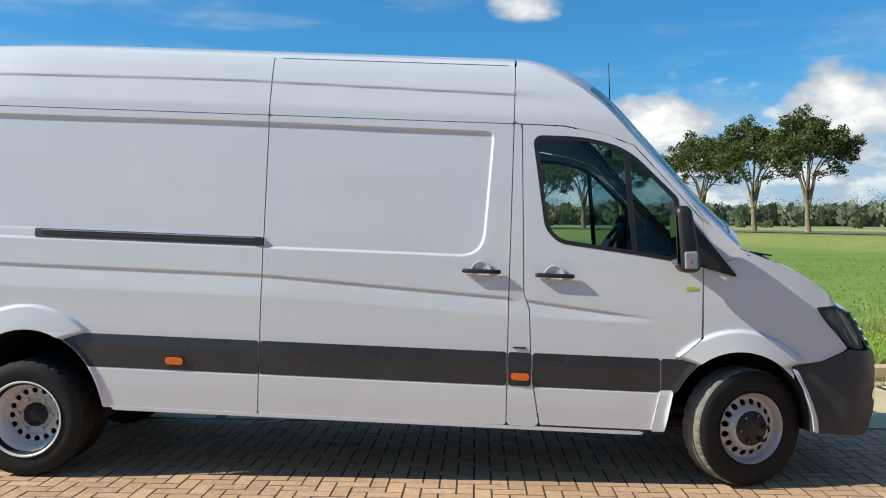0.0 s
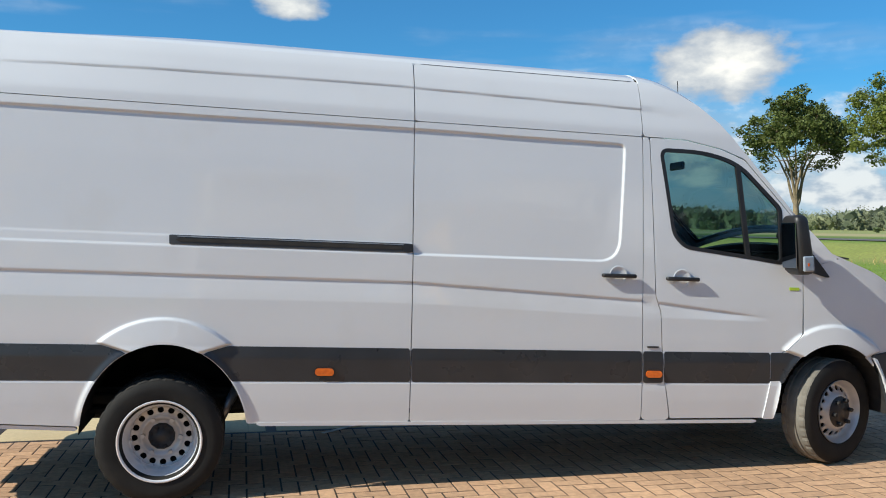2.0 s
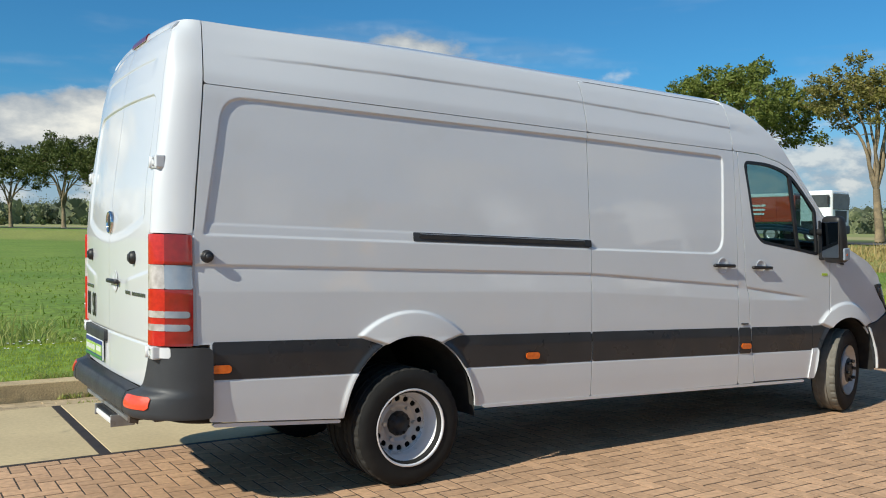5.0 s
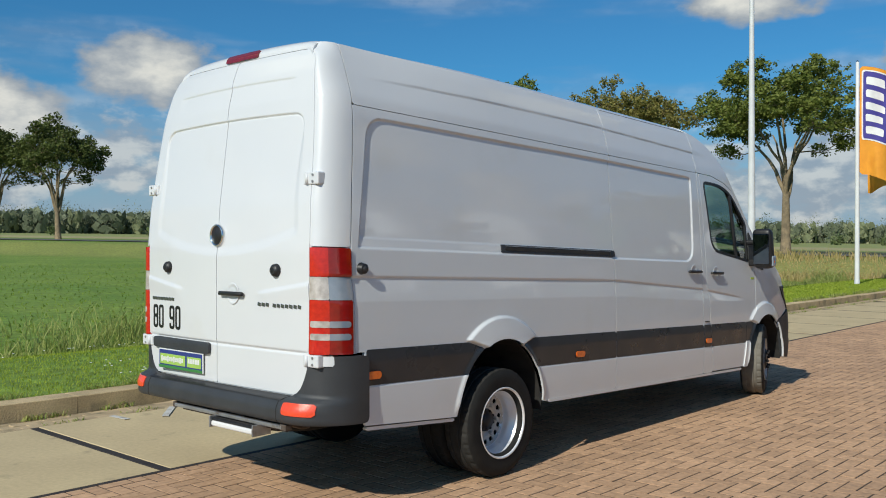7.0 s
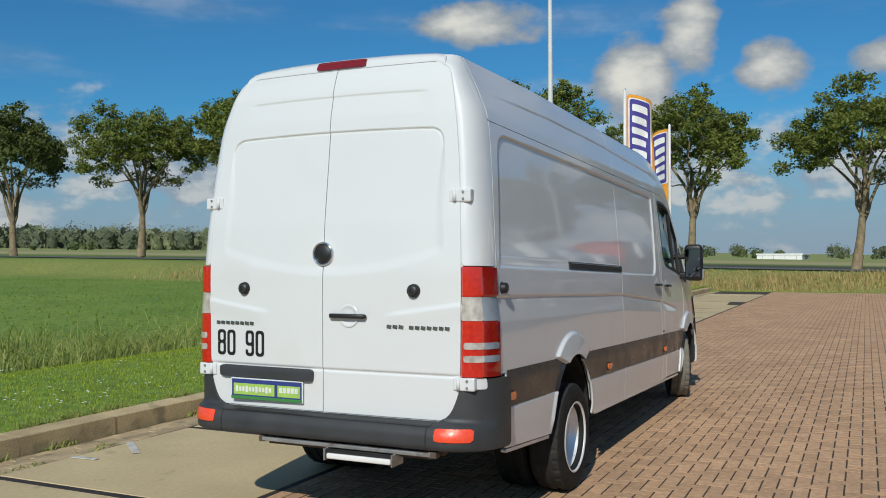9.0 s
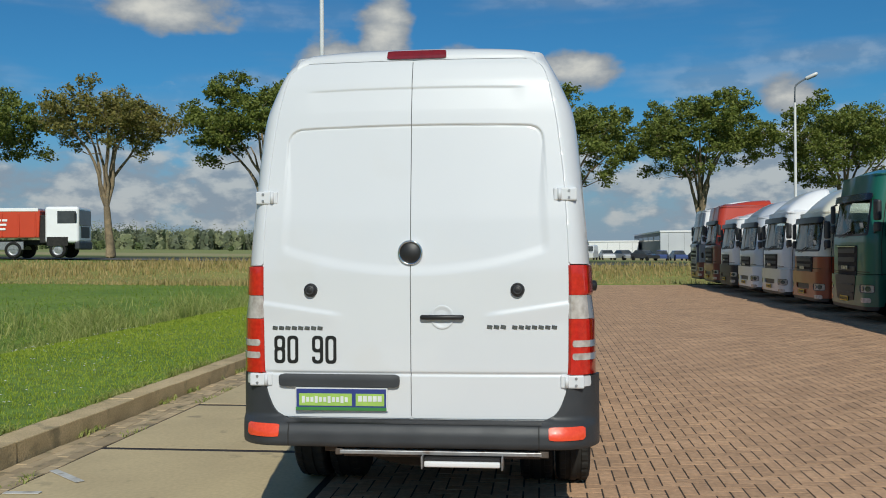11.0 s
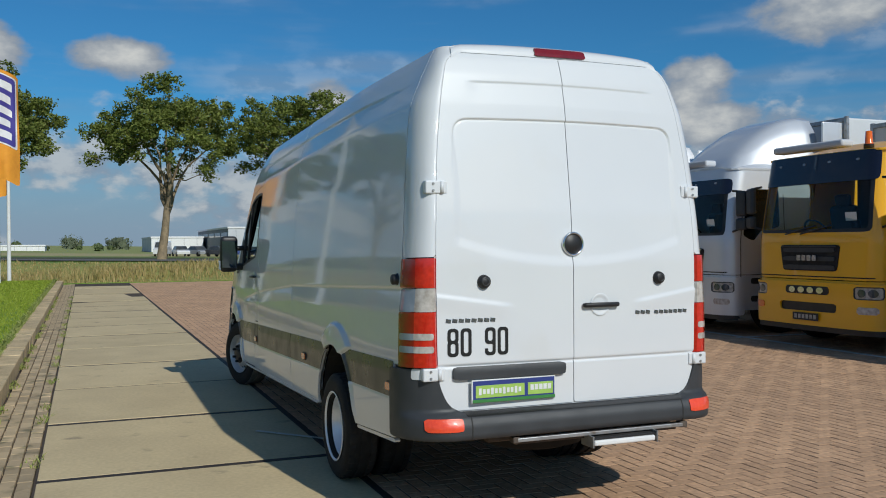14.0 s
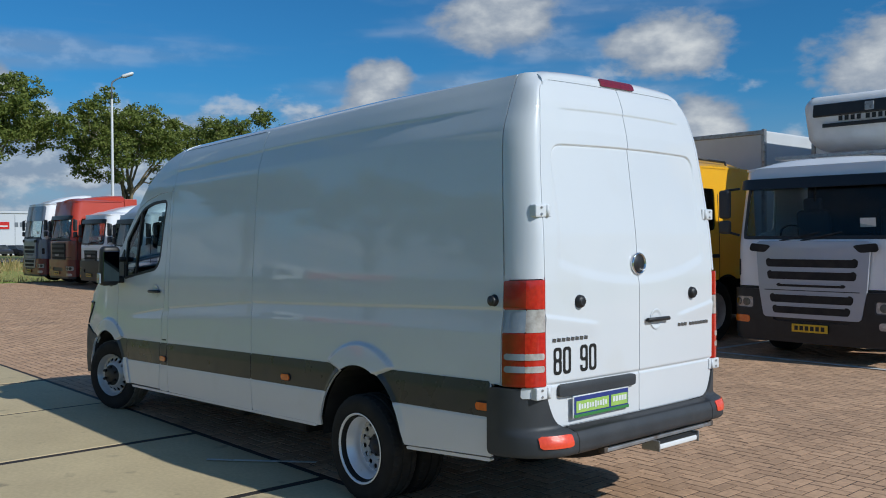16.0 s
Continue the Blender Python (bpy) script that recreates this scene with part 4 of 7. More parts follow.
right_door = rear_part("rear_door", both(whole, lambda u, v: u - GAP + 0.0022), (-0.86, 0.63, 0.03, 2.64), M_WHITE, step=(0.018, 0.005), dense=((-0.78, -0.58, 0.006),))
# white backing added to lighten the gap round the doors, grey seal in the middle
rear_part("door_seal", less(inside(outline, 0.004), inside(outline, -0.012)), (-0.86, 0.62, 0.86, 2.64), M_WHITE, step=0.008, proud=-0.008, thick=0.01)
rear_part("centre_seal", rect(GAP - 0.008, 0.66, GAP + 0.008, 2.605), (GAP - 0.01, 0.65, GAP + 0.01, 2.61), M_DASH, step=(0.008, 0.01), proud=-0.009, thick=0.01)


def header_place(proud=0.0):
    """Bends the roof's rear edge down to the top of the doors."""
    def f(t, w, off):
        t, w = np.asarray(t, float), np.asarray(w, float)
        v0, z0 = 0.682 * t, 2.66 + 0.037 * (1 - np.abs(t) ** 2.4) ** 0.62
        v1 = 0.706 * t
        z1 = 2.6125 + 0.0 * t - 0.09 * (np.maximum(np.abs(v1) - 0.588, 0) / 0.12) ** 2
        x1 = rear_base(v1, z1)
        c, s = np.cos(w * math.pi / 2), np.sin(w * math.pi / 2)
        d = off + proud
        return shear(-3.925 + (x1 + 3.925) * s ** 0.9 - d * s, v1 + (v0 - v1) * c, z1 + (z0 - z1) * c ** 0.9 + d * c - 0.010 * sm((np.abs(t) - 0.86) / 0.14))
    return f


part("rear_header", panel("rear_header", (-0.955, 0, 0.955, 1), (0.05, 0.1), rect(-3, -3, 3, 3), header_place(), 0.01), M_WHITE, VAN)
part("brake_lamp", panel("brake_lamp", (-0.28, 0.55, 0.26, 0.985), (0.02, 0.02), rect(-0.245, 0.60, 0.225, 0.965, 0.05), header_place(0.008), 0.02), M_DARKRED, VAN, "dark red high brake lamp")


def on_rear(v, z, out=0.0):
    p = rear_place(out)(np.array([v]), np.array([z]), 0.0)
    return Vector([float(c[0]) for c in p])


for sg in (-1, 1):
    for z, v in ((1.85, 0.812), (0.857, 0.842)):
        hg = part("door_hinge", box(0.05, 0.125, 0.07, 0.008, 2), M_WHITE, left_door if sg > 0 else right_door, at=Matrix.Translation(on_rear(sg * v, z, -0.012)))
        for dz in (-0.018, 0.018):
            part("hinge_bolt", rod((-0.02, sg * 0.02, dz), (-0.030, sg * 0.02, dz), 0.007), M_STEEL, hg)
        part("hinge_knuckle", rod((-0.025, -sg * 0.03, -0.03), (-0.025, -sg * 0.03, 0.03), 0.011), M_WHITE, hg)
    dr = left_door if sg > 0 else right_door
    bf = part("door_buffer", lathe([(0.0, 0.03), (0.02, 0.03), (0.034, 0.02), (0.038, 0.0)], 24), M_BLACK, dr, at=Matrix.Translation(on_rear(0.558 * sg, 1.342)) @ pose(0, 0, 0, 0, -90, 0))
    part("buffer_ring", lathe([(0.017, 0.031), (0.02, 0.033), (0.023, 0.03)], 20), M_TRIM, bf)
door_handle(on_rear(-0.158, 1.198, 0.003), Vector((0, -1, 0)), Vector((-1, 0, 0)))
emb = part("emblem", lathe([(0.0, 0.012), (0.05, 0.010), (0.056, 0.004)], 36), M_BLACK, left_door, "round dark emblem with a chrome ring", at=Matrix.Translation(on_rear(0.012, 1.542, 0.002)) @ pose(0, 0, 0, 0, -90, 0))
part("emblem_ring", lathe([(0.055, 0.0), (0.056, 0.014), (0.062, 0.018), (0.067, 0.012), (0.067, 0.0)], 36), M_CHROME, emb)
# maker's badges, as plain slanted bars
for v0, v1, n, z in ((0.778, 0.489, 8, 1.137), (-0.392, -0.50, 3, 1.146), (-0.525, -0.767, 7, 1.144)):
    w = (v1 - v0) / n
    for i in range(n):
        v = v0 + (i + 0.5) * w
        part("badge_bar", box(0.004, abs(w) * 0.8, 0.02, 0.001, 1), M_BADGE, left_door if v > 0 else right_door, at=Matrix.Translation(on_rear(v, z, 0.002)) @ pose(0, 0, 0, 8, 0, 0))


# speed stickers: condensed digits built from rounded strokes
def digit(kind, v, z, h, parent):
    """One condensed digit, its centre at (v, z); v runs to the reader's left."""
    w, t = h * 0.41, h * 0.115
    ring = lambda lo, hi: less(rect(v - w / 2, lo, v + w / 2, hi, w * 0.36), rect(v - w / 2 + t, lo + t, v + w / 2 - t, hi - t, w * 0.18))
    lo, hi, mid = z - h / 2, z + h / 2, z + 0.02 * h
    if kind == "0":
        shape = ring(lo, hi)
    elif kind == "8":
        up, dn = ring(mid - t / 2, hi), ring(lo, mid + t / 2)
        shape = lambda u, q: np.minimum(up(u, q), dn(u, q))
    else:
        up, dn = ring(mid - t, hi), both(ring(lo, hi), lambda u, q: np.minimum(np.maximum(u - v + w / 2 - t, q - hi + w * 0.5), q - lo - h * 0.25))
        stem = rect(v - w / 2, lo + w * 0.36, v - w / 2 + t, hi - w * 0.36)
        shape = lambda u, q: np.minimum(np.minimum(up(u, q), stem(u, q)), dn(u, q))
    rear_part("digit", shape, (v - w / 2 - 0.004, lo - 0.004, v + w / 2 + 0.004, hi + 0.004), M_INK, parent, 0.004, 0.002, 0.003)


for txt, v in (("80", 0.698), ("90", 0.485)):
    for ch, dv in zip(txt, (0.037, -0.037)):
        digit(ch, v + dv, 1.021, 0.150, left_door)
rear_part("grip_strip", rect(0.072, 0.822, 0.738, 0.890, 0.02), (0.06, 0.81, 0.75, 0.9), M_TRIM, left_door, 0.02, 0.02, 0.022)
# advertising plate in the number plate's place
m = Matrix(((0, 0, -1), (-1, 0, 0), (0, 1, 0))).to_4x4()
m.translation = on_rear(0.39, 0.756, 0.018)
pl = part("plate", box(0.505, 0.125, 0.008, 0.003, 1), M_SIGN_W, left_door, "green, blue and white advertising plate", at=m)
part("plate_field", box(0.49, 0.105, 0.003, 0.001, 1), M_SIGN_B, pl, at=pose(0, 0.004, 0.005))
part("plate_field", box(0.29, 0.066, 0.003, 0.001, 1), M_SIGN_G, pl, at=pose(-0.085, -0.001, 0.007))
part("plate_field", box(0.155, 0.066, 0.003, 0.001, 1), M_SIGN_G, pl, at=pose(0.158, -0.001, 0.007))
part("plate_band", box(0.495, 0.018, 0.003, 0.001, 1), M_SIGN_D, pl, at=pose(0, -0.05, 0.008))
for i in range(11):
    part("plate_bar", box(0.016, 0.026 if i % 3 else 0.036, 0.002, 0, 1), M_SIGN_W, pl, at=pose(-0.205 + i * 0.0235, 0.0, 0.0095))
for i in range(5):
    part("plate_bar", box(0.021, 0.03, 0.002, 0, 1), M_SIGN_W, pl, at=pose(0.105 + i * 0.0265, 0.006, 0.0095))

# rear bumper with its step, reflectors and the tow step below
def bump_place(u, z, off):
    """u runs round the rear from one side to the other."""
    u, z = np.asarray(u, float), np.asarray(z, float)
    s = np.sign(u)
    au = np.abs(u)
    th = np.clip((au - 0.72) / 0.34, 0, 1) * math.pi / 2
    bulge = 0.03 * sm((0.66 - z) / 0.08)
    ledge = 0.055 * sm((0.655 - z) / 0.02) - 0.05 * sm((0.53 - z) / 0.05)
    v = np.where(au < 0.72, au, 0.72 + (0.275 + off) * np.sin(th) ** 0.9)
    x = np.where(au < 0.72, -4.235, -4.235 + 0.25 * (1 - np.cos(th)))
    x = np.where(au > 1.06, -3.985 + (au - 1.06), x)
    v = np.where(au > 1.06, 0.995 + off, v) - 0.03 * sm((0.52 - z) / 0.06)
    x = x - (ledge + bulge + off) * np.where(au < 0.72, 1, np.cos(th))
    return shear(x, s * v, z)


shape = less(rect(-1.115, 0.512, 1.115, 0.885, 0.03), inside(rounded([(-0.798, 1.0), (-0.794, 0.82), (-0.735, 0.645), (0.735, 0.645), (0.794, 0.82), (0.798, 1.0)], [0, 0.08, 0.1, 0.1, 0.08, 0])))
rb = part("rear_bumper", panel("rear_bumper", (-1.13, 0.47, 1.13, 0.9), (0.03, 0.015), shape, bump_place, 0.03, flip=True), M_TRIM, VAN, "dark grey plastic rear bumper with red reflectors")
for sg in (-1, 1):
    part("reflector", panel("reflector", (0.66, 0.53, 0.93, 0.65) if sg > 0 else (-0.93, 0.53, -0.66, 0.65), 0.015, rect(sg * 0.715, 0.562, sg * 0.870, 0.630, 0.010), lambda u, z, off: bump_place(u, z, off + 0.006), 0.02, flip=True), M_REFLEX, rb)
part("bumper_tread", panel("bumper_tread", (-0.68, 0.635, 0.68, 0.652), (0.04, 0.004), rect(-2, 0, 2, 2), lambda u, z, off: bump_place(u, z, off + 0.004), 0.01, flip=True), M_BLACK, rb)
for sg in (-1, 1):      # joints between the corner pieces and the middle step
    part("corner_joint", panel("corner_joint", (sg * 0.665 - 0.003, 0.515, sg * 0.665 + 0.003, 0.64), (0.003, 0.01), rect(-2, 0, 2, 2), lambda u, z, off: bump_place(u, z, off + 0.0015), 0.004, flip=True), M_UNDER, rb)
tow = part("tow_bar", box(0.055, 1.07, 0.022, 0.004, 2), M_STEEL, VAN, "galvanised tow bar with a folded step", at=pose(-4.27, -0.145, 0.514))
part("bar_flange", box(0.008, 1.05, 0.045, 0.002, 1), M_RUST, tow, at=pose(0.03, 0, -0.012))
part("bar_end", box(0.05, 0.05, 0.034, 0.004, 1), M_RUST, tow, at=pose(0.0, -0.545, 0.0))
part("bar_end", box(0.05, 0.04, 0.034, 0.004, 1), M_RUST, tow, at=pose(0.0, 0.540, 0.0))
part("folded_step", box(0.10, 0.40, 0.034, 0.006, 2), M_UNDER, tow, at=pose(0.02, -0.12, -0.036))
part("step_tread", box(0.026, 0.40, 0.032, 0.010, 3), M_POLEW, tow, at=pose(-0.052, -0.12, -0.050))
part("tread_rail", box(0.03, 0.40, 0.012, 0.003, 1), M_BLACK, tow, at=pose(-0.045, -0.12, -0.027))
for dy in (-0.330, 0.090):
    part("step_bracket", box(0.13, 0.010, 0.066, 0.003, 1), M_STEEL, tow, at=pose(-0.005, dy, -0.042))
for dy in (-0.42, 0.42):
    part("tow_arm", box(0.5, 0.06, 0.08, 0.008, 1), M_UNDER, tow, at=pose(0.28, dy, 0.01))
part("cross_member", box(0.06, 1.2, 0.07, 0.006, 1), M_RUST, tow, at=pose(0.14, 0.05, 0.005))

# floor pan, set low to deepen the shade below, wheel housings, chassis rails, cab
for x0, x1, wd in ((-4.05, 1.9, 1.06), (-2.2, 1.08, 1.74), (-4.05, -3.22, 1.7)):
    part("floor_pan", box(x1 - x0, wd, 0.06 if wd < 1.2 else 0.05, 0.01, 1), M_UNDER, VAN, at=Matrix.Translation(shear((x0 + x1) / 2, 0, 0.53)) @ pose(0, 0, 0, 0, math.degrees(SINK), 0))
for sg in (-1, 1):
    part("chassis_rail", box(6.0, 0.08, 0.14, 0.01, 1), M_UNDER, VAN, at=Matrix.Translation(shear(-1.0, sg * 0.42, 0.52)) @ pose(0, 0, 0, 0, math.degrees(SINK), 0))
    for c, w in ((R_ARCH, 0.90), (F_ARCH, 0.55)):
        lin = bmesh.new()
        prev = None
        for i in range(19):
            a = math.pi * (i / 18)
            x, z = c[0] + (c[2] + 0.008) * math.cos(a), c[1] + (c[3] + 0.008) * math.sin(a)
            row = [lin.verts.new(shear(x, sg * y, z)) for y in (0.945, 0.945 - w)]
            if prev:
                lin.faces.new((prev[0], row[0], row[1], prev[1]))
            prev = row
        part("wheel_housing", lin, M_UNDER, VAN)
# added walls that block light and sight through both arches
part("housing_wall", box(1.15, 0.06, 0.62, 0.01, 1), M_UNDER, VAN, at=pose(-2.71, 0, 0.62))
part("housing_wall", box(1.15, 0.06, 0.62, 0.01, 1), M_UNDER, VAN, at=pose(1.575, 0, 0.62))
part("rear_axle", rod((-2.71, -0.8, 0.352), (-2.71, 0.8, 0.352), 0.055), M_UNDER, VAN)
part("differential", lathe([(0.0, 0.14), (0.1, 0.12), (0.15, 0.0), (0.1, -0.12), (0.0, -0.14)], 16), M_UNDER, VAN, at=pose(-2.71, 0, 0.352))
for sg in (-1, 1):
    part("leaf_spring", box(1.35, 0.07, 0.03, 0.005, 1), M_UNDER, VAN, at=pose(-2.71, sg * 0.50, 0.45))
    part("damper", rod((-2.45, sg * 0.6, 0.32), (-2.30, sg * 0.55, 0.60), 0.03), M_STEEL, VAN)
part("exhaust", rod((-1.0, -0.3, 0.42), (-2.0, -0.35, 0.40), 0.07), M_STEEL, VAN)
# unseen underbody parts, added to block light under the van
part("fuel_tank", box(1.3, 0.55, 0.24, 0.04, 2), M_UNDER, VAN, at=pose(-0.2, 0.52, 0.38))
part("battery_box", box(0.7, 0.4, 0.22, 0.03, 2), M_UNDER, VAN, at=pose(-1.45, 0.6, 0.38))
part("spare_wheel", lathe([(0.0, 0.09), (0.25, 0.10), (0.34, 0.07), (0.35, 0.0), (0.34, -0.07), (0.25, -0.10), (0.0, -0.09)], 28), M_RUBBER, VAN, at=pose(-3.65, 0.0, 0.45))
part("prop_shaft", rod((-2.6, 0.0, 0.40), (0.8, 0.0, 0.42), 0.05), M_UNDER, VAN)
part("engine_tray", box(1.1, 1.1, 0.06, 0.02, 1), M_UNDER, VAN, at=pose(1.7, 0.0, 0.30))
part("bulkhead", box(0.03, 1.62, 1.6, 0.01, 1), M_INNER, VAN, at=Matrix.Translation(shear(0.22, 0, 1.45)))
part("rear_liner", box(0.02, 1.30, 1.5, 0.01, 1), M_INNER, VAN, at=Matrix.Translation(shear(-3.98, 0, 1.5)))
part("cab_headlining", panel("cab_headlining", (S_CAB, -0.97, S_GLASS + 0.03, 0.97), (0.02, 0.1), rect(-2, -2, 2, 2), top_place(-0.05), 0.01, flip=True), M_INNER, VAN)
dash = box(0.55, 1.66, 0.42, 0.09, 4)
part("dashboard", dash, M_INNER, VAN, at=Matrix.Translation(shear(1.33, 0, 1.30)))
wheel_bm = bmesh.new()
for i in range(28):
    for j in range(8):
        a, b = 2 * math.pi * i / 28, 2 * math.pi * j / 8
        wheel_bm.verts.new(((0.19 + 0.016 * math.cos(b)) * math.cos(a), (0.19 + 0.016 * math.cos(b)) * math.sin(a), 0.016 * math.sin(b)))
wheel_bm.verts.ensure_lookup_table()
for i in range(28):
    for j in range(8):
        wheel_bm.faces.new([wheel_bm.verts[k] for k in (i * 8 + j, ((i + 1) % 28) * 8 + j, ((i + 1) % 28) * 8 + (j + 1) % 8, i * 8 + (j + 1) % 8)])
sw = part("steering_wheel", wheel_bm, M_BLACK, VAN, at=Matrix.Translation(shear(0.98, 0.46, 1.56)) @ pose(0, 0, 0, 0, -58, 0))
part("steering_hub", box(0.12, 0.32, 0.03, 0.012, 2), M_BLACK, sw)
for y in (0.46, -0.28, -0.66):
    seat = part("seat_back", box(0.14, 0.44 if y > 0 else 0.36, 0.66, 0.05, 3), M_SEAT, VAN, at=Matrix.Translation(shear(0.42, y, 1.42)) @ pose(0, 0, 0, 0, -10, 0))
    part("headrest", box(0.09, 0.24, 0.17, 0.04, 3), M_SEAT, seat, at=pose(-0.0, 0, 0.43))
    part("seat_cushion", box(0.48, 0.44 if y > 0 else 0.36, 0.16, 0.05, 3), M_SEAT, VAN, at=Matrix.Translation(shear(0.66, y, 1.10)))
part("cab_mirror", box(0.03, 0.20, 0.06, 0.012, 2), M_BLACK, VAN, at=Matrix.Translation(shear(0.92, 0, 2.20)))
part("cab_floor", box(1.2, 1.7, 0.05, 0.01, 1), M_INNER, VAN, at=Matrix.Translation(shear(0.85, 0, 0.95)))


def disc_place(depth):
    def f(u, v, off):
        r = np.hypot(u, v)
        return u, -(np.interp(r, *depth) + off), v
    return f


def wheel(name, deep, at, parent, tread_mat):
    """A steel wheel standing on the ground, its face to -y: tyre, tread, dished rim with round holes, hub and nuts."""
    prof = [(0.215, -0.10), (0.235, -0.104), (0.29, -0.112), (0.325, -0.106), (0.343, -0.092)]
    tyre = lathe(prof[::-1] + [(0.205, -0.08), (0.205, 0.08)] + [(r, -h) for r, h in prof], 48, "Y")
    w = part(name, tyre, M_RUBBER, parent, at=at)
    tread = bmesh.new()
    n = 120
    rings = []
    ys = [-0.094, -0.085, -0.058, -0.052, -0.05, -0.022, -0.02, -0.014, 0.014, 0.02, 0.022, 0.05, 0.052, 0.058, 0.085, 0.094]
    rs = [0.343, 0.350, 0.352, 0.352, 0.343, 0.343, 0.352, 0.352, 0.352, 0.352, 0.343, 0.343, 0.352, 0.352, 0.350, 0.343]
    for i in range(n):
        a = 2 * math.pi * i / n
        cut = 0.006 if i % 4 == 0 else 0.0      # cross cuts in the shoulders
        rings.append([tread.verts.new(((r - cut * (abs(y) > 0.05)) * math.cos(a), y, (r - cut * (abs(y) > 0.05)) * math.sin(a))) for y, r in zip(ys, rs)])
    for i in range(n):
        for j in range(len(ys) - 1):
            tread.faces.new((rings[i][j], rings[i][j + 1], rings[(i + 1) % n][j + 1], rings[(i + 1) % n][j]))
    bmesh.ops.recalc_face_normals(tread, faces=tread.faces[:])
    part("tread", tread, tread_mat, w)
    holes = [oval((0.151 if deep else 0.153) * math.cos(a), (0.151 if deep else 0.153) * math.sin(a), 0.0185) for a in np.linspace(0, 2 * math.pi, 16, endpoint=False)]
    if deep:      # dished inwards: the outer twin wheel
        depth = ([0.0, 0.09, 0.115, 0.125, 0.165, 0.18], [-0.05, -0.05, -0.035, -0.05, -0.045, -0.03])
    else:         # dished outwards: the front wheel
        depth = ([0.0, 0.110, 0.120, 0.142, 0.172, 0.186, 0.198, 0.212], [0.105, 0.105, 0.098, 0.070, 0.052, 0.06, 0.09, 0.112])
    rim = part("rim", panel("rim", (-0.24, -0.24, 0.24, 0.24), 0.009, less(oval(0, 0, 0.176 if deep else 0.212), *holes), disc_place(depth), 0.01), M_RIM, w)
    part("rim_well", lathe([(0.205, -0.03), (0.16, -0.12), (0.0, -0.12)], 24, "Y"), M_UNDER, w)
    if deep:
        part("hub", lathe([(0.076, 0.02), (0.076, 0.050), (0.066, 0.060), (0.050, 0.066), (0.048, 0.076), (0.0, 0.079)][::-1], 12, "Y"), M_BLACK, w, at=pose(0, 0.085, 0))
        part("rim_barrel", lathe([(0.166, -0.050), (0.176, -0.036), (0.184, -0.012), (0.187, 0.018), (0.199, 0.030), (0.204, 0.066), (0.215, 0.078), (0.219, 0.104), (0.226, 0.114), (0.233, 0.110)], 48, "Y"), M_BARREL, rim)
        for a in range(8):
            c, s = math.cos(a * math.pi / 4), math.sin(a * math.pi / 4)
            part("hub_bolt", rod((0.060 * c, 0.03, 0.060 * s), (0.060 * c, 0.016, 0.060 * s), 0.009, None, 6), M_UNDER, rim)
    else:
        part("hub", lathe([(0.0, 0.122), (0.09, 0.119), (0.106, 0.104)], 28, "Y"), M_BLACK, w)
    for a in range(6):
        c, s = math.cos(a * math.pi / 3 + 0.3), math.sin(a * math.pi / 3 + 0.3)
        r, y0 = (0.105, 0.042) if deep else (0.082, -0.125)
        part("wheel_nut", rod((r * c, y0 + 0.01, r * s), (r * c, y0 - 0.022, r * s), 0.015, 0.013, 6), M_RIM if deep else M_UNDER, rim)
    return w


WR = 0.352
wheel("rear_wheel", True, pose(-2.735, -0.885, WR, 0, 20, 0), VAN, M_DARKTREAD)
wheel("rear_wheel", True, pose(-2.735, 0.885, WR, 0, 35, 180), VAN, M_DARKTREAD)
wheel("inner_wheel", True, pose(-2.735, -0.645, WR), VAN, M_RUBBER)
wheel("inner_wheel", True, pose(-2.735, 0.645, WR, 0, 0, 180), VAN, M_RUBBER)
wheel("front_wheel", False, pose(1.615, -0.835, WR, 0, 10, 18), VAN, M_TREAD)
wheel("front_wheel", False, pose(1.615, 0.835, WR, 0, 50, 198), VAN, M_TREAD)

# ---- the ground: one sheet from the paving to the horizon ----
ROAD = [(60, -140), (52, -40), (49.5, -5), (48.5, 14), (46.5, 33), (40, 58), (30, 80), (12, 108), (-30, 160), (-120, 260)]


def road_dist(x, y):
    d = np.full(np.shape(x), 1e9)
    sg = np.ones(np.shape(x))
    for (ax, ay), (bx, by) in zip(ROAD, ROAD[1:]):
        ex, ey = bx - ax, by - ay
        s = np.clip(((x - ax) * ex + (y - ay) * ey) / (ex * ex + ey * ey), 0, 1)
        q = np.hypot(x - ax - ex * s, y - ay - ey * s)
        near = (ex * (y - ay) - ey * (x - ax)) > 0
        sg = np.where(q < d, np.where(near, 1.0, -1.0), sg)
        d = np.minimum(d, q)
    return d * sg          # positive on the yard's side


def land(x, y):
    """Height of the open ground: tilted up along +y to fit the horizon in the camera's view, with a low bank under the
    road.
    """
    x, y = np.asarray(x, float), np.asarray(y, float)
    tilt = 0.0175 * (y - 9.0)
    d = road_dist(x, y)
    base = tilt - 0.28 + 0.95 * sm((13.5 - d) / 7.0) - 0.45 * sm((-d - 6) / 12.0)
    lawn = 0.12 - 0.25 * sm((y - 12.5) / 3.0)
    near = np.where(x < 31.2, sm((18.5 - y) / 5.0), sm((34.5 - x) / 3.0) * sm((18.5 - y) / 5.0))
    near = np.where((x > 31.2) & (y < 9.8), sm((35.5 - x) / 4.0), near)
    low = np.where((x > 31.2) & (y < 9.9), 0.02, lawn)
    h = base * (1 - near) + low * near
    ditch = np.exp(-((y - 15.5 - 0.02 * x) / 0.9) ** 2) * (x < 30)
    h = h - 0.15 * ditch
    yard = (x < 31.2) & (y < 9.74)
    return np.where(yard, -0.06, h)


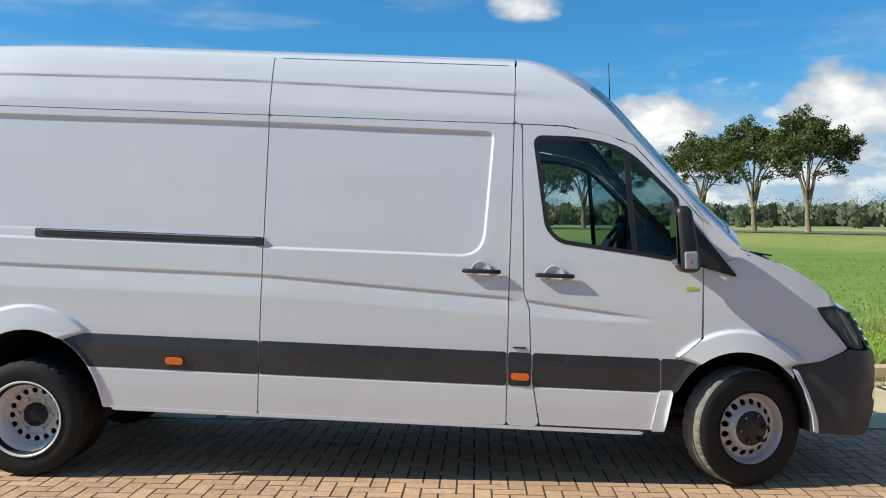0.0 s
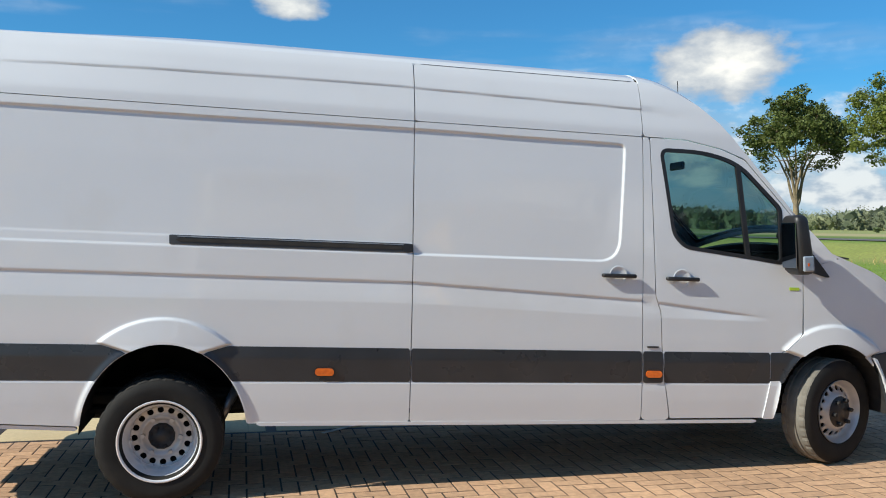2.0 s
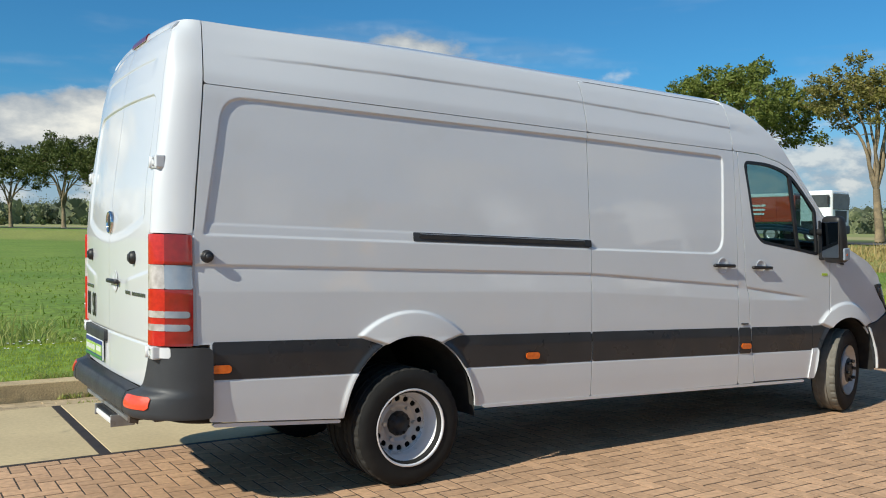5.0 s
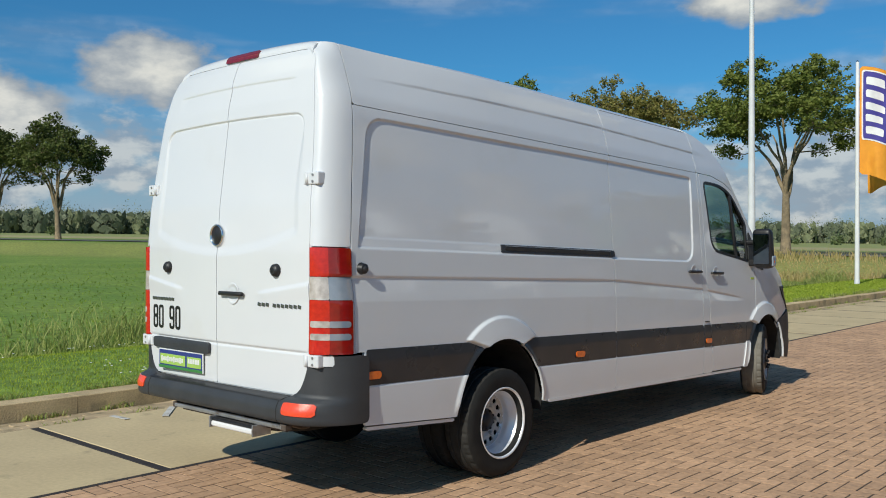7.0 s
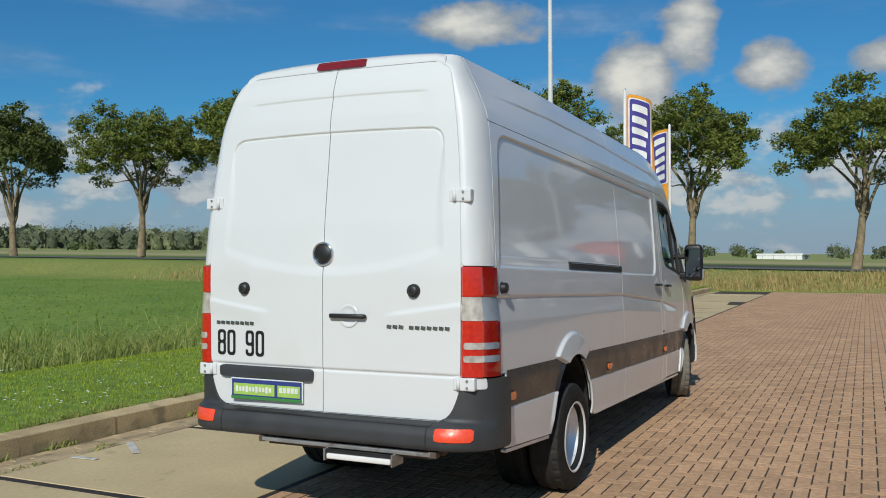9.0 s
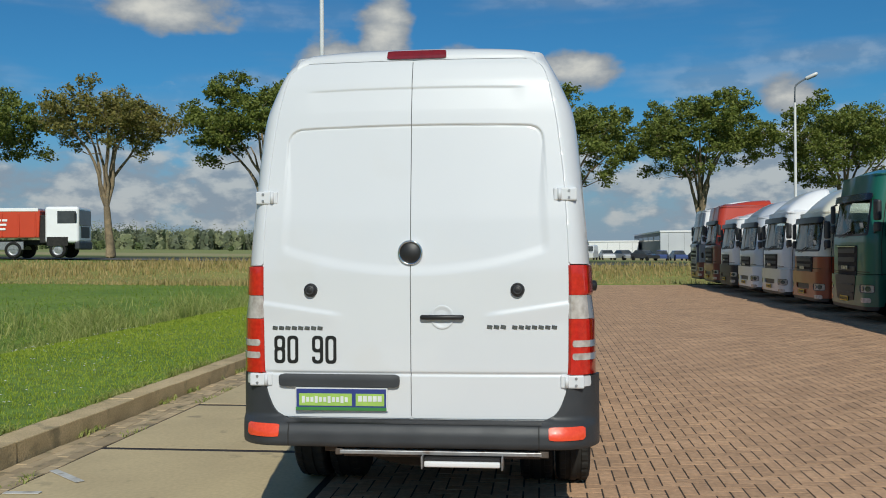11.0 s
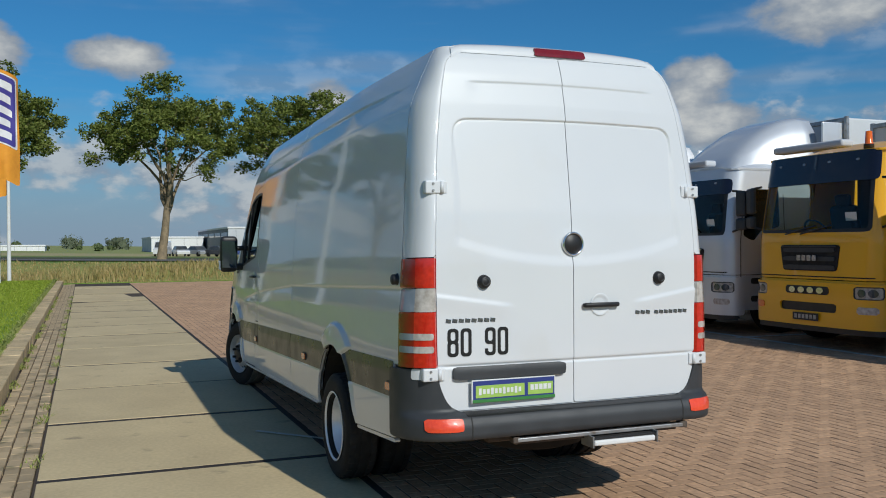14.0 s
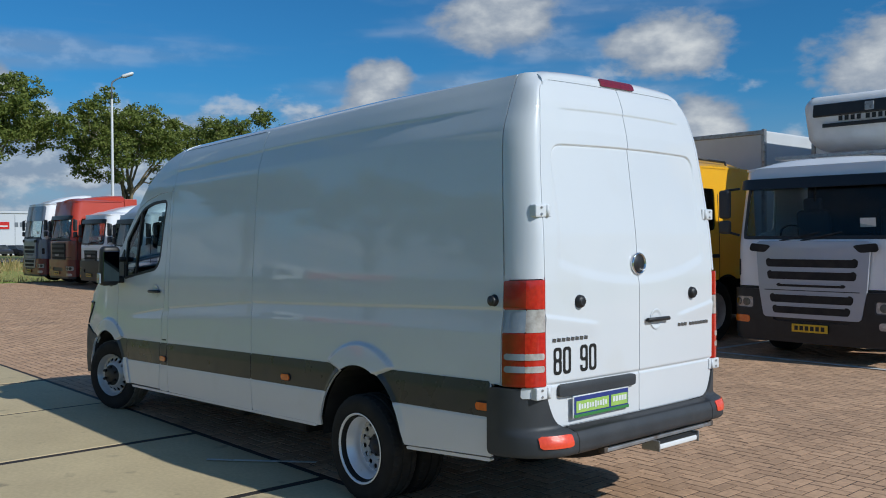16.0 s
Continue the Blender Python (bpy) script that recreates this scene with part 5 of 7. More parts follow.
def axis(stops):
    out = []
    for (a, n), (b, _) in zip(stops, stops[1:]):
        out += list(np.linspace(a, b, n, endpoint=False))
    return np.array(out + [stops[-1][0]])


GX = axis([(-2500, 10), (-300, 14), (-60, 24), (-14, 30), (31.19, 1), (31.21, 44), (75, 20), (300, 18), (3000, 1)])
GY = axis([(-2500, 10), (-300, 14), (-60, 20), (9.73, 1), (9.75, 60), (30, 60), (130, 20), (400, 18), (3000, 1)])
X, Y = np.meshgrid(GX, GY, indexing="ij")
Z = land(X, Y)
n = len(GY)
gv = np.stack([X.ravel(), Y.ravel(), Z.ravel()], 1)
gf = [[i * n + j, (i + 1) * n + j, (i + 1) * n + j + 1, i * n + j + 1] for i in range(len(GX) - 1) for j in range(n - 1)]


def field_material():
    """Meadow near by, dry verge on the bank, a darker and a paler strip beyond the road."""
    m = surf("meadow", (0.115, 0.205, 0.022), (0.175, 0.255, 0.035), 0.25, 0.95, bump=0.05, bscale=6, fine=0.3)
    t = m.node_tree
    b = t.nodes["Principled BSDF"]
    src = b.inputs["Base Color"].links[0].from_socket
    at = t.nodes.new("ShaderNodeAttribute")
    at.attribute_name = "cover"
    sep_ = t.nodes.new("ShaderNodeSeparateColor")
    t.links.new(at.outputs["Color"], sep_.inputs[0])
    col = src
    nz = t.nodes.new("ShaderNodeTexNoise")
    nz.inputs["Scale"].default_value, nz.inputs["Detail"].default_value = 0.5, 5.0
    for i, (c, k) in enumerate((((0.36, 0.265, 0.12), 0), ((0.055, 0.06, 0.028), 1), ((0.36, 0.31, 0.15), 2))):
        mx = t.nodes.new("ShaderNodeMixRGB")
        mx.inputs[2].default_value = (*c, 1)
        f = t.nodes.new("ShaderNodeMath")
        f.operation = "MULTIPLY"
        t.links.new(sep_.outputs[k], f.inputs[0])
        rg = t.nodes.new("ShaderNodeMapRange")
        rg.inputs["From Min"].default_value, rg.inputs["From Max"].default_value = 0.3, 0.55
        t.links.new(nz.outputs["Fac"], rg.inputs["Value"])
        if k == 0:
            t.links.new(rg.outputs[0], f.inputs[1])
        else:
            f.inputs[1].default_value = 1.0
        t.links.new(f.outputs[0], mx.inputs[0])
        t.links.new(col, mx.inputs[1])
        col = mx.outputs[0]
    t.links.new(col, b.inputs["Base Color"])
    return m


gm = mesh_of("ground", gv, gf)
att = gm.color_attributes.new("cover", "FLOAT_COLOR", "POINT")
D = road_dist(X, Y)
verge = sm((D - 6) / 2) * sm((15 - D) / 3) * (0.60 + 0.40 * sm((48 - Y) / 16))
dark = sm((-D - 3.5) / 2) * sm((64 + D) / 12) * (0.35 + 0.65 * sm((110 - Y) / 60))
pale = sm((-D - 58) / 12) * (0.45 + 0.5 * sm((115 + D) / 15))
cov = np.stack([verge.ravel(), dark.ravel(), pale.ravel(), np.ones(X.size)], 1)
att.data.foreach_set("color", cov.astype(np.float32).ravel())
tagged(part("ground", gm, field_material()), "green meadow with a dry verge and far fields", "ground", kind="structure")

# country road on the bank
rv, rf = [], []
pts = []
for (ax, ay), (bx, by) in zip(ROAD, ROAD[1:]):
    k = max(2, int(math.hypot(bx - ax, by - ay) / 4))
    pts += [(ax + (bx - ax) * i / k, ay + (by - ay) * i / k) for i in range(k)]
for i, (x, y) in enumerate(pts[:-1]):
    tx, ty = pts[i + 1][0] - x, pts[i + 1][1] - y
    L = math.hypot(tx, ty)
    for o in (-3.0, 3.0):
        px, py = x - ty / L * o, y + tx / L * o
        rv.append((px, py, float(land(px, py)) + 0.06))
    if i:
        rf.append([2 * i - 2, 2 * i - 1, 2 * i + 1, 2 * i])
tagged(part("road", mesh_of("road", rv, rf), M_ROAD), "grey asphalt country road along a row of trees", "road", kind="structure")

# bed of the paving, under the bricks
bed = mesh_of("pavement", [(-16, -24, -0.0045), (31.2, -24, -0.0045), (31.2, 9.19, -0.0045), (-16, 9.19, -0.0045)], [[0, 1, 2, 3]], False)
PAVE = tagged(part("pavement", bed, M_JOINT), "brown brick paving laid in herringbone with sandy joints", "pavement", kind="structure")

# ---- a row of parked lorries, their fronts towards +y ----


def cab_place(hw, r, z_glass, lean, proud=0.0, bow=0.05):
    """Skin of a cab: a runs round the front from the middle to both sides."""
    L = r * math.pi / 2

    def f(a, z, off):
        a, z = np.asarray(a, float), np.asarray(z, float)
        s, b = np.sign(a), np.abs(a)
        th = np.clip((b - (hw - r)) / L, 0, 1) * math.pi / 2
        run = np.maximum(b - (hw - r) - L, 0)
        o = off + proud
        x = np.minimum(b, hw - r) + (r + o) * np.sin(th)
        front = 1 - sm(run, 0, 0.9)
        y = -r + (r + o) * np.cos(th) - run + bow * (1 - (np.minimum(b, hw) / hw) ** 2)
        y = y - front * (lean * np.clip(z - z_glass, 0, 3) ** 1.15) - 0.03 * front * np.clip(0.6 - z, 0, 1)
        x = x - 0.05 * np.clip(z - z_glass, 0, 3)
        return s * x, y, z
    return f


def lorry(cx, label, body, top=2.9, lower=None, bumper=None, visor=None, spoiler=0.0, sp_len=0.0, sp_color=None, glass_z=(1.72, 2.55), slats=4, slat_color=None,
          grille=(1.0, 1.5, 0.62), depth=2.1, lean=0.14, box_top=0.0, box_color=None, lamp_z=0.78, beacon=False, awning=None, cooler=False, plate=True, fy=-1.1, brow=None, brow_up=0.3, plate_mat=None, mouth=False, spots=False, bars=None, split=1.02):
    hw, r = 1.2, 0.24
    L = r * math.pi / 2
    side0 = hw - r + L
    A = side0 + depth
    T = thing("lorry", label, "lorry", pose(cx, fy, 0), "lorries parked in a row")
    g0, g1 = glass_z
    lower, bumper = lower or body, bumper or body
    P = lambda proud=0.0: cab_place(hw, r, g0 - 0.1, lean, proud)

    def skin(name, shape, bounds, mat, step=0.06, proud=0.0, thick=0.02, parent=None, lab=""):
        return part(name, panel(name, bounds, step, shape, P(proud), thick, flip=False), mat, parent or T, lab)

    ws = rect(-1.08, g0, 1.08, g1, 0.06)
    def win(s):
        q = [(s * (side0 + 0.06), g0 - 0.02), (s * (side0 + 0.06), g1 - 0.02), (s * (side0 + 0.86), g1 - 0.02), (s * (side0 + 0.86), g0 + 0.14), (s * (side0 + 0.45), g0 + 0.08), (s * (side0 + 0.30), g0 - 0.10)]
        return inside(rounded(q, 0.05))
    arch = [oval(s * (side0 + 1.20), 0.5, 0.60) for s in (-1, 1)]
    zs = split
    shell = less(rect(-A, zs, A, top, 0.05), ws, win(1), win(-1), *arch)
    cab = skin("cab", shell, (-A, zs, A, top), body, 0.075)
    low = less(rect(-A, 0.42, A, zs - 0.012, 0.02), *arch)
    skin("cab_skirt", low, (-A, 0.40, A, zs), lower, 0.075)
    dark = skin("windscreen", ws, (-1.1, g0 - 0.02, 1.1, g1 + 0.02), M_CABGLASS, 0.06, -0.015, 0.004)
    dark.visible_shadow = False
    skin("screen_edge", less(rect(-1.10, g0 - 0.02, 1.10, g1 + 0.02, 0.06), rect(-1.02, g0 + 0.05, 1.02, g1 - 0.05, 0.05)), (-1.12, g0 - 0.04, 1.12, g1 + 0.04), M_BLACK, 0.03, -0.004, 0.006)
    # what shows of the inside: dashboard, seats, wheel, curtain
    part("cab_floor", box(2.2, depth - 0.1, 0.05, 0.01, 1), M_INNER, T, at=pose(0, -depth / 2, 1.07))
    part("dashboard", box(2.0, 0.42, 0.5, 0.08, 3), M_DASH, T, at=pose(0, -0.42, g0 - 0.26))
    for s in (-0.62, 0.62):
        st_ = part("seat_back", box(0.5, 0.16, 0.78, 0.06, 3), M_SEAT, T, at=pose(s, -1.32, g0 + 0.05, -8, 0, 0))
        part("headrest", box(0.28, 0.1, 0.2, 0.04, 2), M_SEAT, st_, at=pose(0, 0, 0.47))
    part("steering_wheel", lathe([(0.21, 0.0), (0.225, 0.015), (0.24, 0.0), (0.225, -0.015), (0.21, 0.0)], 24), M_BLACK, T, at=pose(0.62, -0.72, g0 + 0.02, 55, 0, 0))
    part("cab_curtain", box(0.34, 0.05, g1 - g0, 0.02, 2), M_DASH, T, at=pose(-0.85, -depth + 0.25, (g0 + g1) / 2))
    for s in (-1, 1):
        b = (side0, g0 - 0.15, side0 + 0.9, g1) if s > 0 else (-side0 - 0.9, g0 - 0.15, -side0, g1)
        sw_ = skin("side_window", win(s), b, M_CABGLASS, 0.06, -0.015, 0.004, cab)
        sw_.visible_shadow = False
        for u in (side0 + 0.01, side0 + 0.95):
            skin("door_gap", rect(s * u - 0.008, 0.62, s * u + 0.008, g1 + 0.05), (s * u - 0.02, 0.6, s * u + 0.02, g1 + 0.08), M_UNDER, (0.008, 0.2), 0.002, 0.004, cab)
        for k in (0, 1):
            q = s * (side0 + 0.5)
            skin("entry_step", rect(q - 0.28, 0.56 + 0.3 * k, q + 0.28, 0.66 + 0.3 * k, 0.03), (q - 0.3, 0.54 + 0.3 * k, q + 0.3, 0.68 + 0.3 * k), M_UNDER, 0.04, 0.006, 0.01, cab)
        hb = s * (side0 + 0.82)
        skin("door_grip", rect(hb - 0.09, 1.38, hb + 0.09, 1.44, 0.02), (hb - 0.1, 1.36, hb + 0.1, 1.46), M_BLACK, 0.03, 0.03, 0.03, cab)
    # roof, rounded at its edges
    yt = -lean * max(0.0, top - g0 + 0.1) ** 1.15
    def roof_place(u, v, off):
        k = (1 - (np.abs(u) / 1.16) ** 3) * sm((yt + 0.02 - v) / (0.9 if brow else 0.35)) * sm((v + depth + 0.1) / 0.3)
        return u, v, top - 0.005 + (0.2 if brow else 0.13) * k + off
    part("roof", panel("roof", (-1.15, -depth - 0.02, 1.15, yt + 0.02), 0.1, rect(-1.15, -depth - 0.02, 1.15, yt + 0.02, 0.2), roof_place, 0.03), body, T)
    part("cab_back", box(2.2, 0.03, top - 0.9, 0.01, 1), M_UNDER, T, at=pose(0, -depth + 0.03, (top + 0.9) / 2))
    if visor and not brow:
        skin("sun_visor", rect(-1.12, g1 - 0.05, 1.12, g1 + 0.10, 0.05), (-1.15, g1 - 0.08, 1.15, g1 + 0.13), visor, 0.05, 0.09, 0.03)
    if brow:
        skin("dark_brow", rect(-1.14, g1 - 0.10, 1.14, g1 + brow_up, 0.07), (-1.16, g1 - 0.12, 1.16, g1 + brow_up + 0.02), brow, 0.05, 0.012, 0.014)
        for k in (-0.8, -0.3, 0.3, 0.8):
            skin("brow_lamp", oval(k, g1 + brow_up * 0.62, 0.03, 0.018), (k - 0.04, g1 + brow_up * 0.62 - 0.03, k + 0.04, g1 + brow_up * 0.62 + 0.03), M_STEEL, 0.012, 0.018, 0.012)
    if mouth:
        skin("lower_mouth", inside(rounded([(-0.66, 0.98), (0.66, 0.98), (0.52, 0.44), (-0.52, 0.44)], 0.05)), (-0.7, 0.42, 0.7, 1.0), M_BLACK, 0.05, 0.062, 0.02)
        for z in (0.60, 0.78):
            skin("mouth_bar", rect(-0.54, z - 0.02, 0.54, z + 0.02, 0.01), (-0.56, z - 0.03, 0.56, z + 0.03), M_TRIM, (0.08, 0.02), 0.075, 0.02)
    if spots:
        skin("lamp_slot", rect(-0.42, 0.80, 0.42, 0.92, 0.03), (-0.44, 0.78, 0.44, 0.94), M_BLACK, 0.05, 0.056, 0.02)
        for k in (-0.27, -0.09, 0.09, 0.27):
            skin("spot_lamp", oval(k, 0.86, 0.065, 0.045), (k - 0.08, 0.8, k + 0.08, 0.92), M_CHROME, 0.02, 0.075, 0.02)
    # grille
    z0, z1, gw = grille
    if bars:      # pale centre panel with dark slots, dark bumper and corner vents
        k = g0 - 1.68
        skin("grille_panel", inside(rounded([(-0.80, 1.66 + k), (0.80, 1.66 + k), (0.75, 1.0), (0.68, 0.60), (-0.68, 0.60), (-0.75, 1.0)], 0.05)), (-0.85, 0.58, 0.85, 1.68 + k), bars, 0.05, 0.064, 0.05)
        for a, b, w in ((1.30, 1.42, 0.65), (1.13, 1.25, 0.63), (1.03, 1.075, 0.50), (0.81, 0.93, 0.59), (0.66, 0.77, 0.55)):
            a, b = (a + k * 0.6, b + k * 0.6) if a > 0.9 else (a, b)
            skin("grille_slot", inside(rounded([(-w, b), (w, b), (w - 0.02, a), (-w + 0.02, a)], 0.03)), (-w - 0.02, a - 0.02, w + 0.02, b + 0.02), M_UNDER, (0.06, 0.02), 0.067, 0.01)
            skin("slot_lip", rect(-w + 0.03, b - 0.012, w - 0.03, b, 0.004), (-w, b - 0.02, w, b + 0.01), bars, (0.08, 0.008), 0.078, 0.02)
        skin("panel_gap", rect(-0.72, 0.975, 0.72, 0.985), (-0.74, 0.97, 0.74, 0.99), M_UNDER, (0.08, 0.006), 0.068, 0.008)
        for s in (-1, 1):
            q = [(s * 0.56, 1.60 + k), (s * 0.88, 1.63 + k), (s * 0.90, 1.52 + k), (s * 0.66, 1.50 + k)]
            skin("corner_vent", inside(rounded(q, 0.03)), (0.5 if s > 0 else -0.95, 1.46 + k, 0.95 if s > 0 else -0.5, 1.67 + k), M_UNDER, 0.03, 0.070, 0.012)
            skin("side_slot", rect(s * 1.17 - 0.05, 1.16, s * 1.17 + 0.05, 1.40, 0.03), (s * 1.17 - 0.07, 1.14, s * 1.17 + 0.07, 1.42), M_UNDER, 0.02, 0.008, 0.012)
    else:
        skin("grille", inside(rounded([(-gw, z1), (gw, z1), (gw - 0.06, z0), (-gw + 0.06, z0)], 0.05)), (-gw - 0.02, z0 - 0.02, gw + 0.02, z1 + 0.02), M_UNDER, 0.05, 0.012, 0.03)
        skin("grille_frame", rect(-gw + 0.02, z1 - 0.035, gw - 0.02, z1 - 0.01, 0.008), (-gw, z1 - 0.04, gw, z1), M_CHROME if mouth else M_TRIM, (0.06, 0.01), 0.04, 0.03)
        for i in range(slats):
            z = z0 + (i + 0.4) * (z1 - z0) / slats
            h = 0.26 * (z1 - z0) / slats
            skin("grille_slat", rect(-gw + 0.08, z - h, gw - 0.08, z + h, 0.02), (-gw, z - h - 0.01, gw, z + h + 0.01), slat_color or M_TRIM, (0.08, 0.02), 0.03, 0.03)
        for k in range(4):
            skin("maker_mark", rect(-0.19 + k * 0.10, (z0 + z1) / 2 - 0.04, -0.12 + k * 0.10, (z0 + z1) / 2 + 0.04, 0.01), (-0.2 + k * 0.10, (z0 + z1) / 2 - 0.05, -0.11 + k * 0.10, (z0 + z1) / 2 + 0.05), M_CLEAR, 0.015, 0.066, 0.01)
        skin("cab_gap", rect(-1.15, 1.05, 1.15, 1.066), (-1.17, 1.04, 1.17, 1.07), M_UNDER, (0.06, 0.008), 0.004, 0.006)
    # bumper, lamps, lower intake, plate
    bz = less(rect(-hw - 0.18, 0.34, hw + 0.18, 0.98, 0.05), rect(-0.55, 0.55, 0.55, 0.68, 0.03), rect(-1.22, lamp_z - 0.10, -0.84, lamp_z + 0.08, 0.03), rect(0.84, lamp_z - 0.10, 1.22, lamp_z + 0.08, 0.03))
    skin("bumper", bz, (-hw - 0.2, 0.32, hw + 0.2, 1.0), bumper, 0.05, 0.05, 0.08)
    skin("bumper_intake", rect(-0.56, 0.54, 0.56, 0.69), (-0.58, 0.53, 0.58, 0.70), M_BLACK, 0.06, 0.02, 0.02)
    skin("bumper_apron", rect(-hw - 0.1, 0.26, hw + 0.1, 0.35, 0.02), (-hw - 0.12, 0.25, hw + 0.12, 0.36), M_BLACK, 0.06, 0.03, 0.05)
    for s in (-1, 1):
        u = s * 1.03
        hl = skin("headlamp", rect(u - 0.19, lamp_z - 0.10, u + 0.19, lamp_z + 0.08, 0.03), (u - 0.2, lamp_z - 0.11, u + 0.2, lamp_z + 0.1), M_CLEAR, 0.03, 0.035, 0.04)
        skin("lamp_frame", less(rect(u - 0.205, lamp_z - 0.115, u + 0.205, lamp_z + 0.095, 0.03), rect(u - 0.175, lamp_z - 0.085, u + 0.175, lamp_z + 0.065, 0.03)), (u - 0.22, lamp_z - 0.13, u + 0.22, lamp_z + 0.11), M_TRIM, 0.02, 0.048, 0.03, hl)
        for k in (-0.07, 0.07):
            skin("lamp_unit", oval(u + k, lamp_z - 0.01, 0.055), (u + k - 0.06, lamp_z - 0.08, u + k + 0.06, lamp_z + 0.06), M_LAMP, 0.015, 0.047, 0.012, hl)
        skin("fog_lamp", rect(u - 0.13, lamp_z - 0.30, u + 0.13, lamp_z - 0.20, 0.02), (u - 0.14, lamp_z - 0.32, u + 0.14, lamp_z - 0.18), M_AMBER if s > 0 else M_CLEAR, 0.04, 0.058, 0.02)
        mr = part("wing_mirror", box(0.19, 0.10, 0.42, 0.04, 3), M_TRIM, T, at=pose(s * (hw + 0.20), -0.10, g0 + 0.52, 0, 0, -s * 12))
        part("small_mirror", box(0.19, 0.10, 0.20, 0.04, 3), M_TRIM, mr, at=pose(0, 0, -0.34))
        part("mirror_arm", rod((-s * 0.22, -0.06, 0.22), (0, 0, 0.20), 0.018), M_BLACK, mr)
        part("mirror_arm", rod((-s * 0.22, -0.06, -0.46), (0, 0, -0.40), 0.018), M_BLACK, mr)
        wx = part("front_wheel", lathe([(0.0, 0.06), (0.16, 0.07), (0.2, 0.02), (0.28, 0.0), (0.3, 0.1), (0.34, 0.13), (0.47, 0.12), (0.5, 0.09), (0.5, -0.15), (0.3, -0.15)], 28, "Y"), M_RUBBER, T, at=pose(s * 1.02, -1.20 - r * 0, 0.5, 0, 0, s * 90))
        part("rim", lathe([(0.0, 0.062), (0.16, 0.072), (0.2, 0.025), (0.275, 0.005), (0.292, 0.10), (0.30, 0.105)], 24, "Y"), M_RIM, wx)
        part("cab_step", box(0.10, 0.5, 0.03, 0.01, 1), M_STEEL, T, at=pose(s * 1.13, -0.42, 0.45))
        part("wiper", rod((s * 0.15 + 0.3, 0.075, g0 - 0.02), (s * 0.15 - 0.25, 0.03, g0 + 0.10), 0.012), M_BLACK, T)
    part("screen_sticker", box(0.2, 0.004, 0.12, 0.001, 1), M_SIGN_W, T, at=pose(-0.72, 0.02 - lean * 0.25, g0 + 0.22, -8, 0, 0))
    if plate:
        pb = part("plate", box(0.5, 0.01, 0.11, 0.003, 1), plate_mat or M_PLATE, T, at=pose(0.0, 0.075 + 0.05, 0.47))
        for i in range(6):
            part("plate_bar", box(0.05, 0.004, 0.06, 0.001, 1), M_STEEL if plate_mat else M_INK, pb, at=pose(-0.185 + i * 0.074, 0.006, 0))
    if spoiler:
        sc = sp_color or body
        bm = bmesh.new()
        prev = None
        for i in range(9):
            q = i / 8
            y, zt = yt - (0.05 if sp_len else 0.25) - q * (sp_len or depth + yt - 0.2), top + 0.05 + spoiler * math.sin(q * math.pi / 2) ** 0.85
            w = 0.86 + 0.2 * q
            ring = []
            for k in range(13):
                t = -1 + k / 6
                drop = abs(t) ** 6
                ring.append(bm.verts.new((w * math.copysign(abs(t) ** 0.8, t), y, zt * (1 - drop) + (top - 0.02) * drop)))
            if prev:
                for k in range(12):
                    f = bm.faces.new((prev[k], ring[k], ring[k + 1], prev[k + 1]))
                    f.smooth = True
            else:
                bm.faces.new(ring)
            prev = ring
        bm.faces.new(prev[::-1])
        bmesh.ops.recalc_face_normals(bm, faces=bm.faces[:])
        part("roof_spoiler", bm, sc, T)
        for s in (-1, 1):
            part("side_deflector", box(0.05, 0.5, top + spoiler - 1.2, 0.02, 2), sc, T, at=pose(s * 1.15, -depth - 0.22, (top + spoiler + 1.0) / 2))
    if beacon:
        bc = part("beacon", lathe([(0.0, 0.19), (0.045, 0.18), (0.055, 0.02), (0.065, 0.0)], 16), M_AMBER, T, "orange warning beacon", at=pose(-0.74, yt - 0.15, top + 0.08))
        part("beacon_foot", lathe([(0.07, 0.0), (0.07, -0.06), (0.0, -0.06)], 16), M_BLACK, bc)
        bar_ = rod((-1.05, -1.6, top + 0.10), (-1.05, -0.75, top + 0.12), 0.02)
        part("roof_rail", bar_, M_BLACK, T)
        part("roof_rail", rod((-1.05, -1.6, top + 0.10), (-1.05, -1.75, top - 0.15), 0.02), M_BLACK, T)
    if awning:
        part("roof_light_box", box(1.4, 0.24, 0.11, 0.04, 3), awning, T, at=pose(0.28, yt - 0.1, top + 0.13))
    part("chassis", box(0.9, 8.0, 0.3, 0.02, 1), M_UNDER, T, at=pose(0, -5.0, 0.75))
    # unseen tanks and rear wheels, added to darken the ground below the lorry
    for s in (-1, 1):
        part("fuel_tank", box(0.62, 1.9, 0.62, 0.08, 3), M_UNDER, T, at=pose(s * 0.9, -3.35, 0.66))
        rw_ = part("rear_wheel", lathe([(0.0, 0.02), (0.24, 0.03), (0.28, 0.12), (0.46, 0.13), (0.5, 0.09), (0.5, -0.45), (0.3, -0.45)], 24, "Y"), M_RUBBER, T, at=pose(s * 1.05, -6.2, 0.5, 0, 0, s * 90))
        part("rim", lathe([(0.0, 0.025), (0.24, 0.035), (0.28, 0.115)], 20, "Y"), M_RIM, rw_)
    part("gearbox", box(0.8, 1.6, 0.5, 0.1, 2), M_UNDER, T, at=pose(0, -1.3, 0.62))
    if box_top:
        bx_ = part("cargo_box", box(2.5, 8.4, box_top - 1.15, 0.03, 2), box_color or M_CARGO, T, at=pose(0, -depth - 0.45 - 4.2, (box_top + 1.15) / 2))
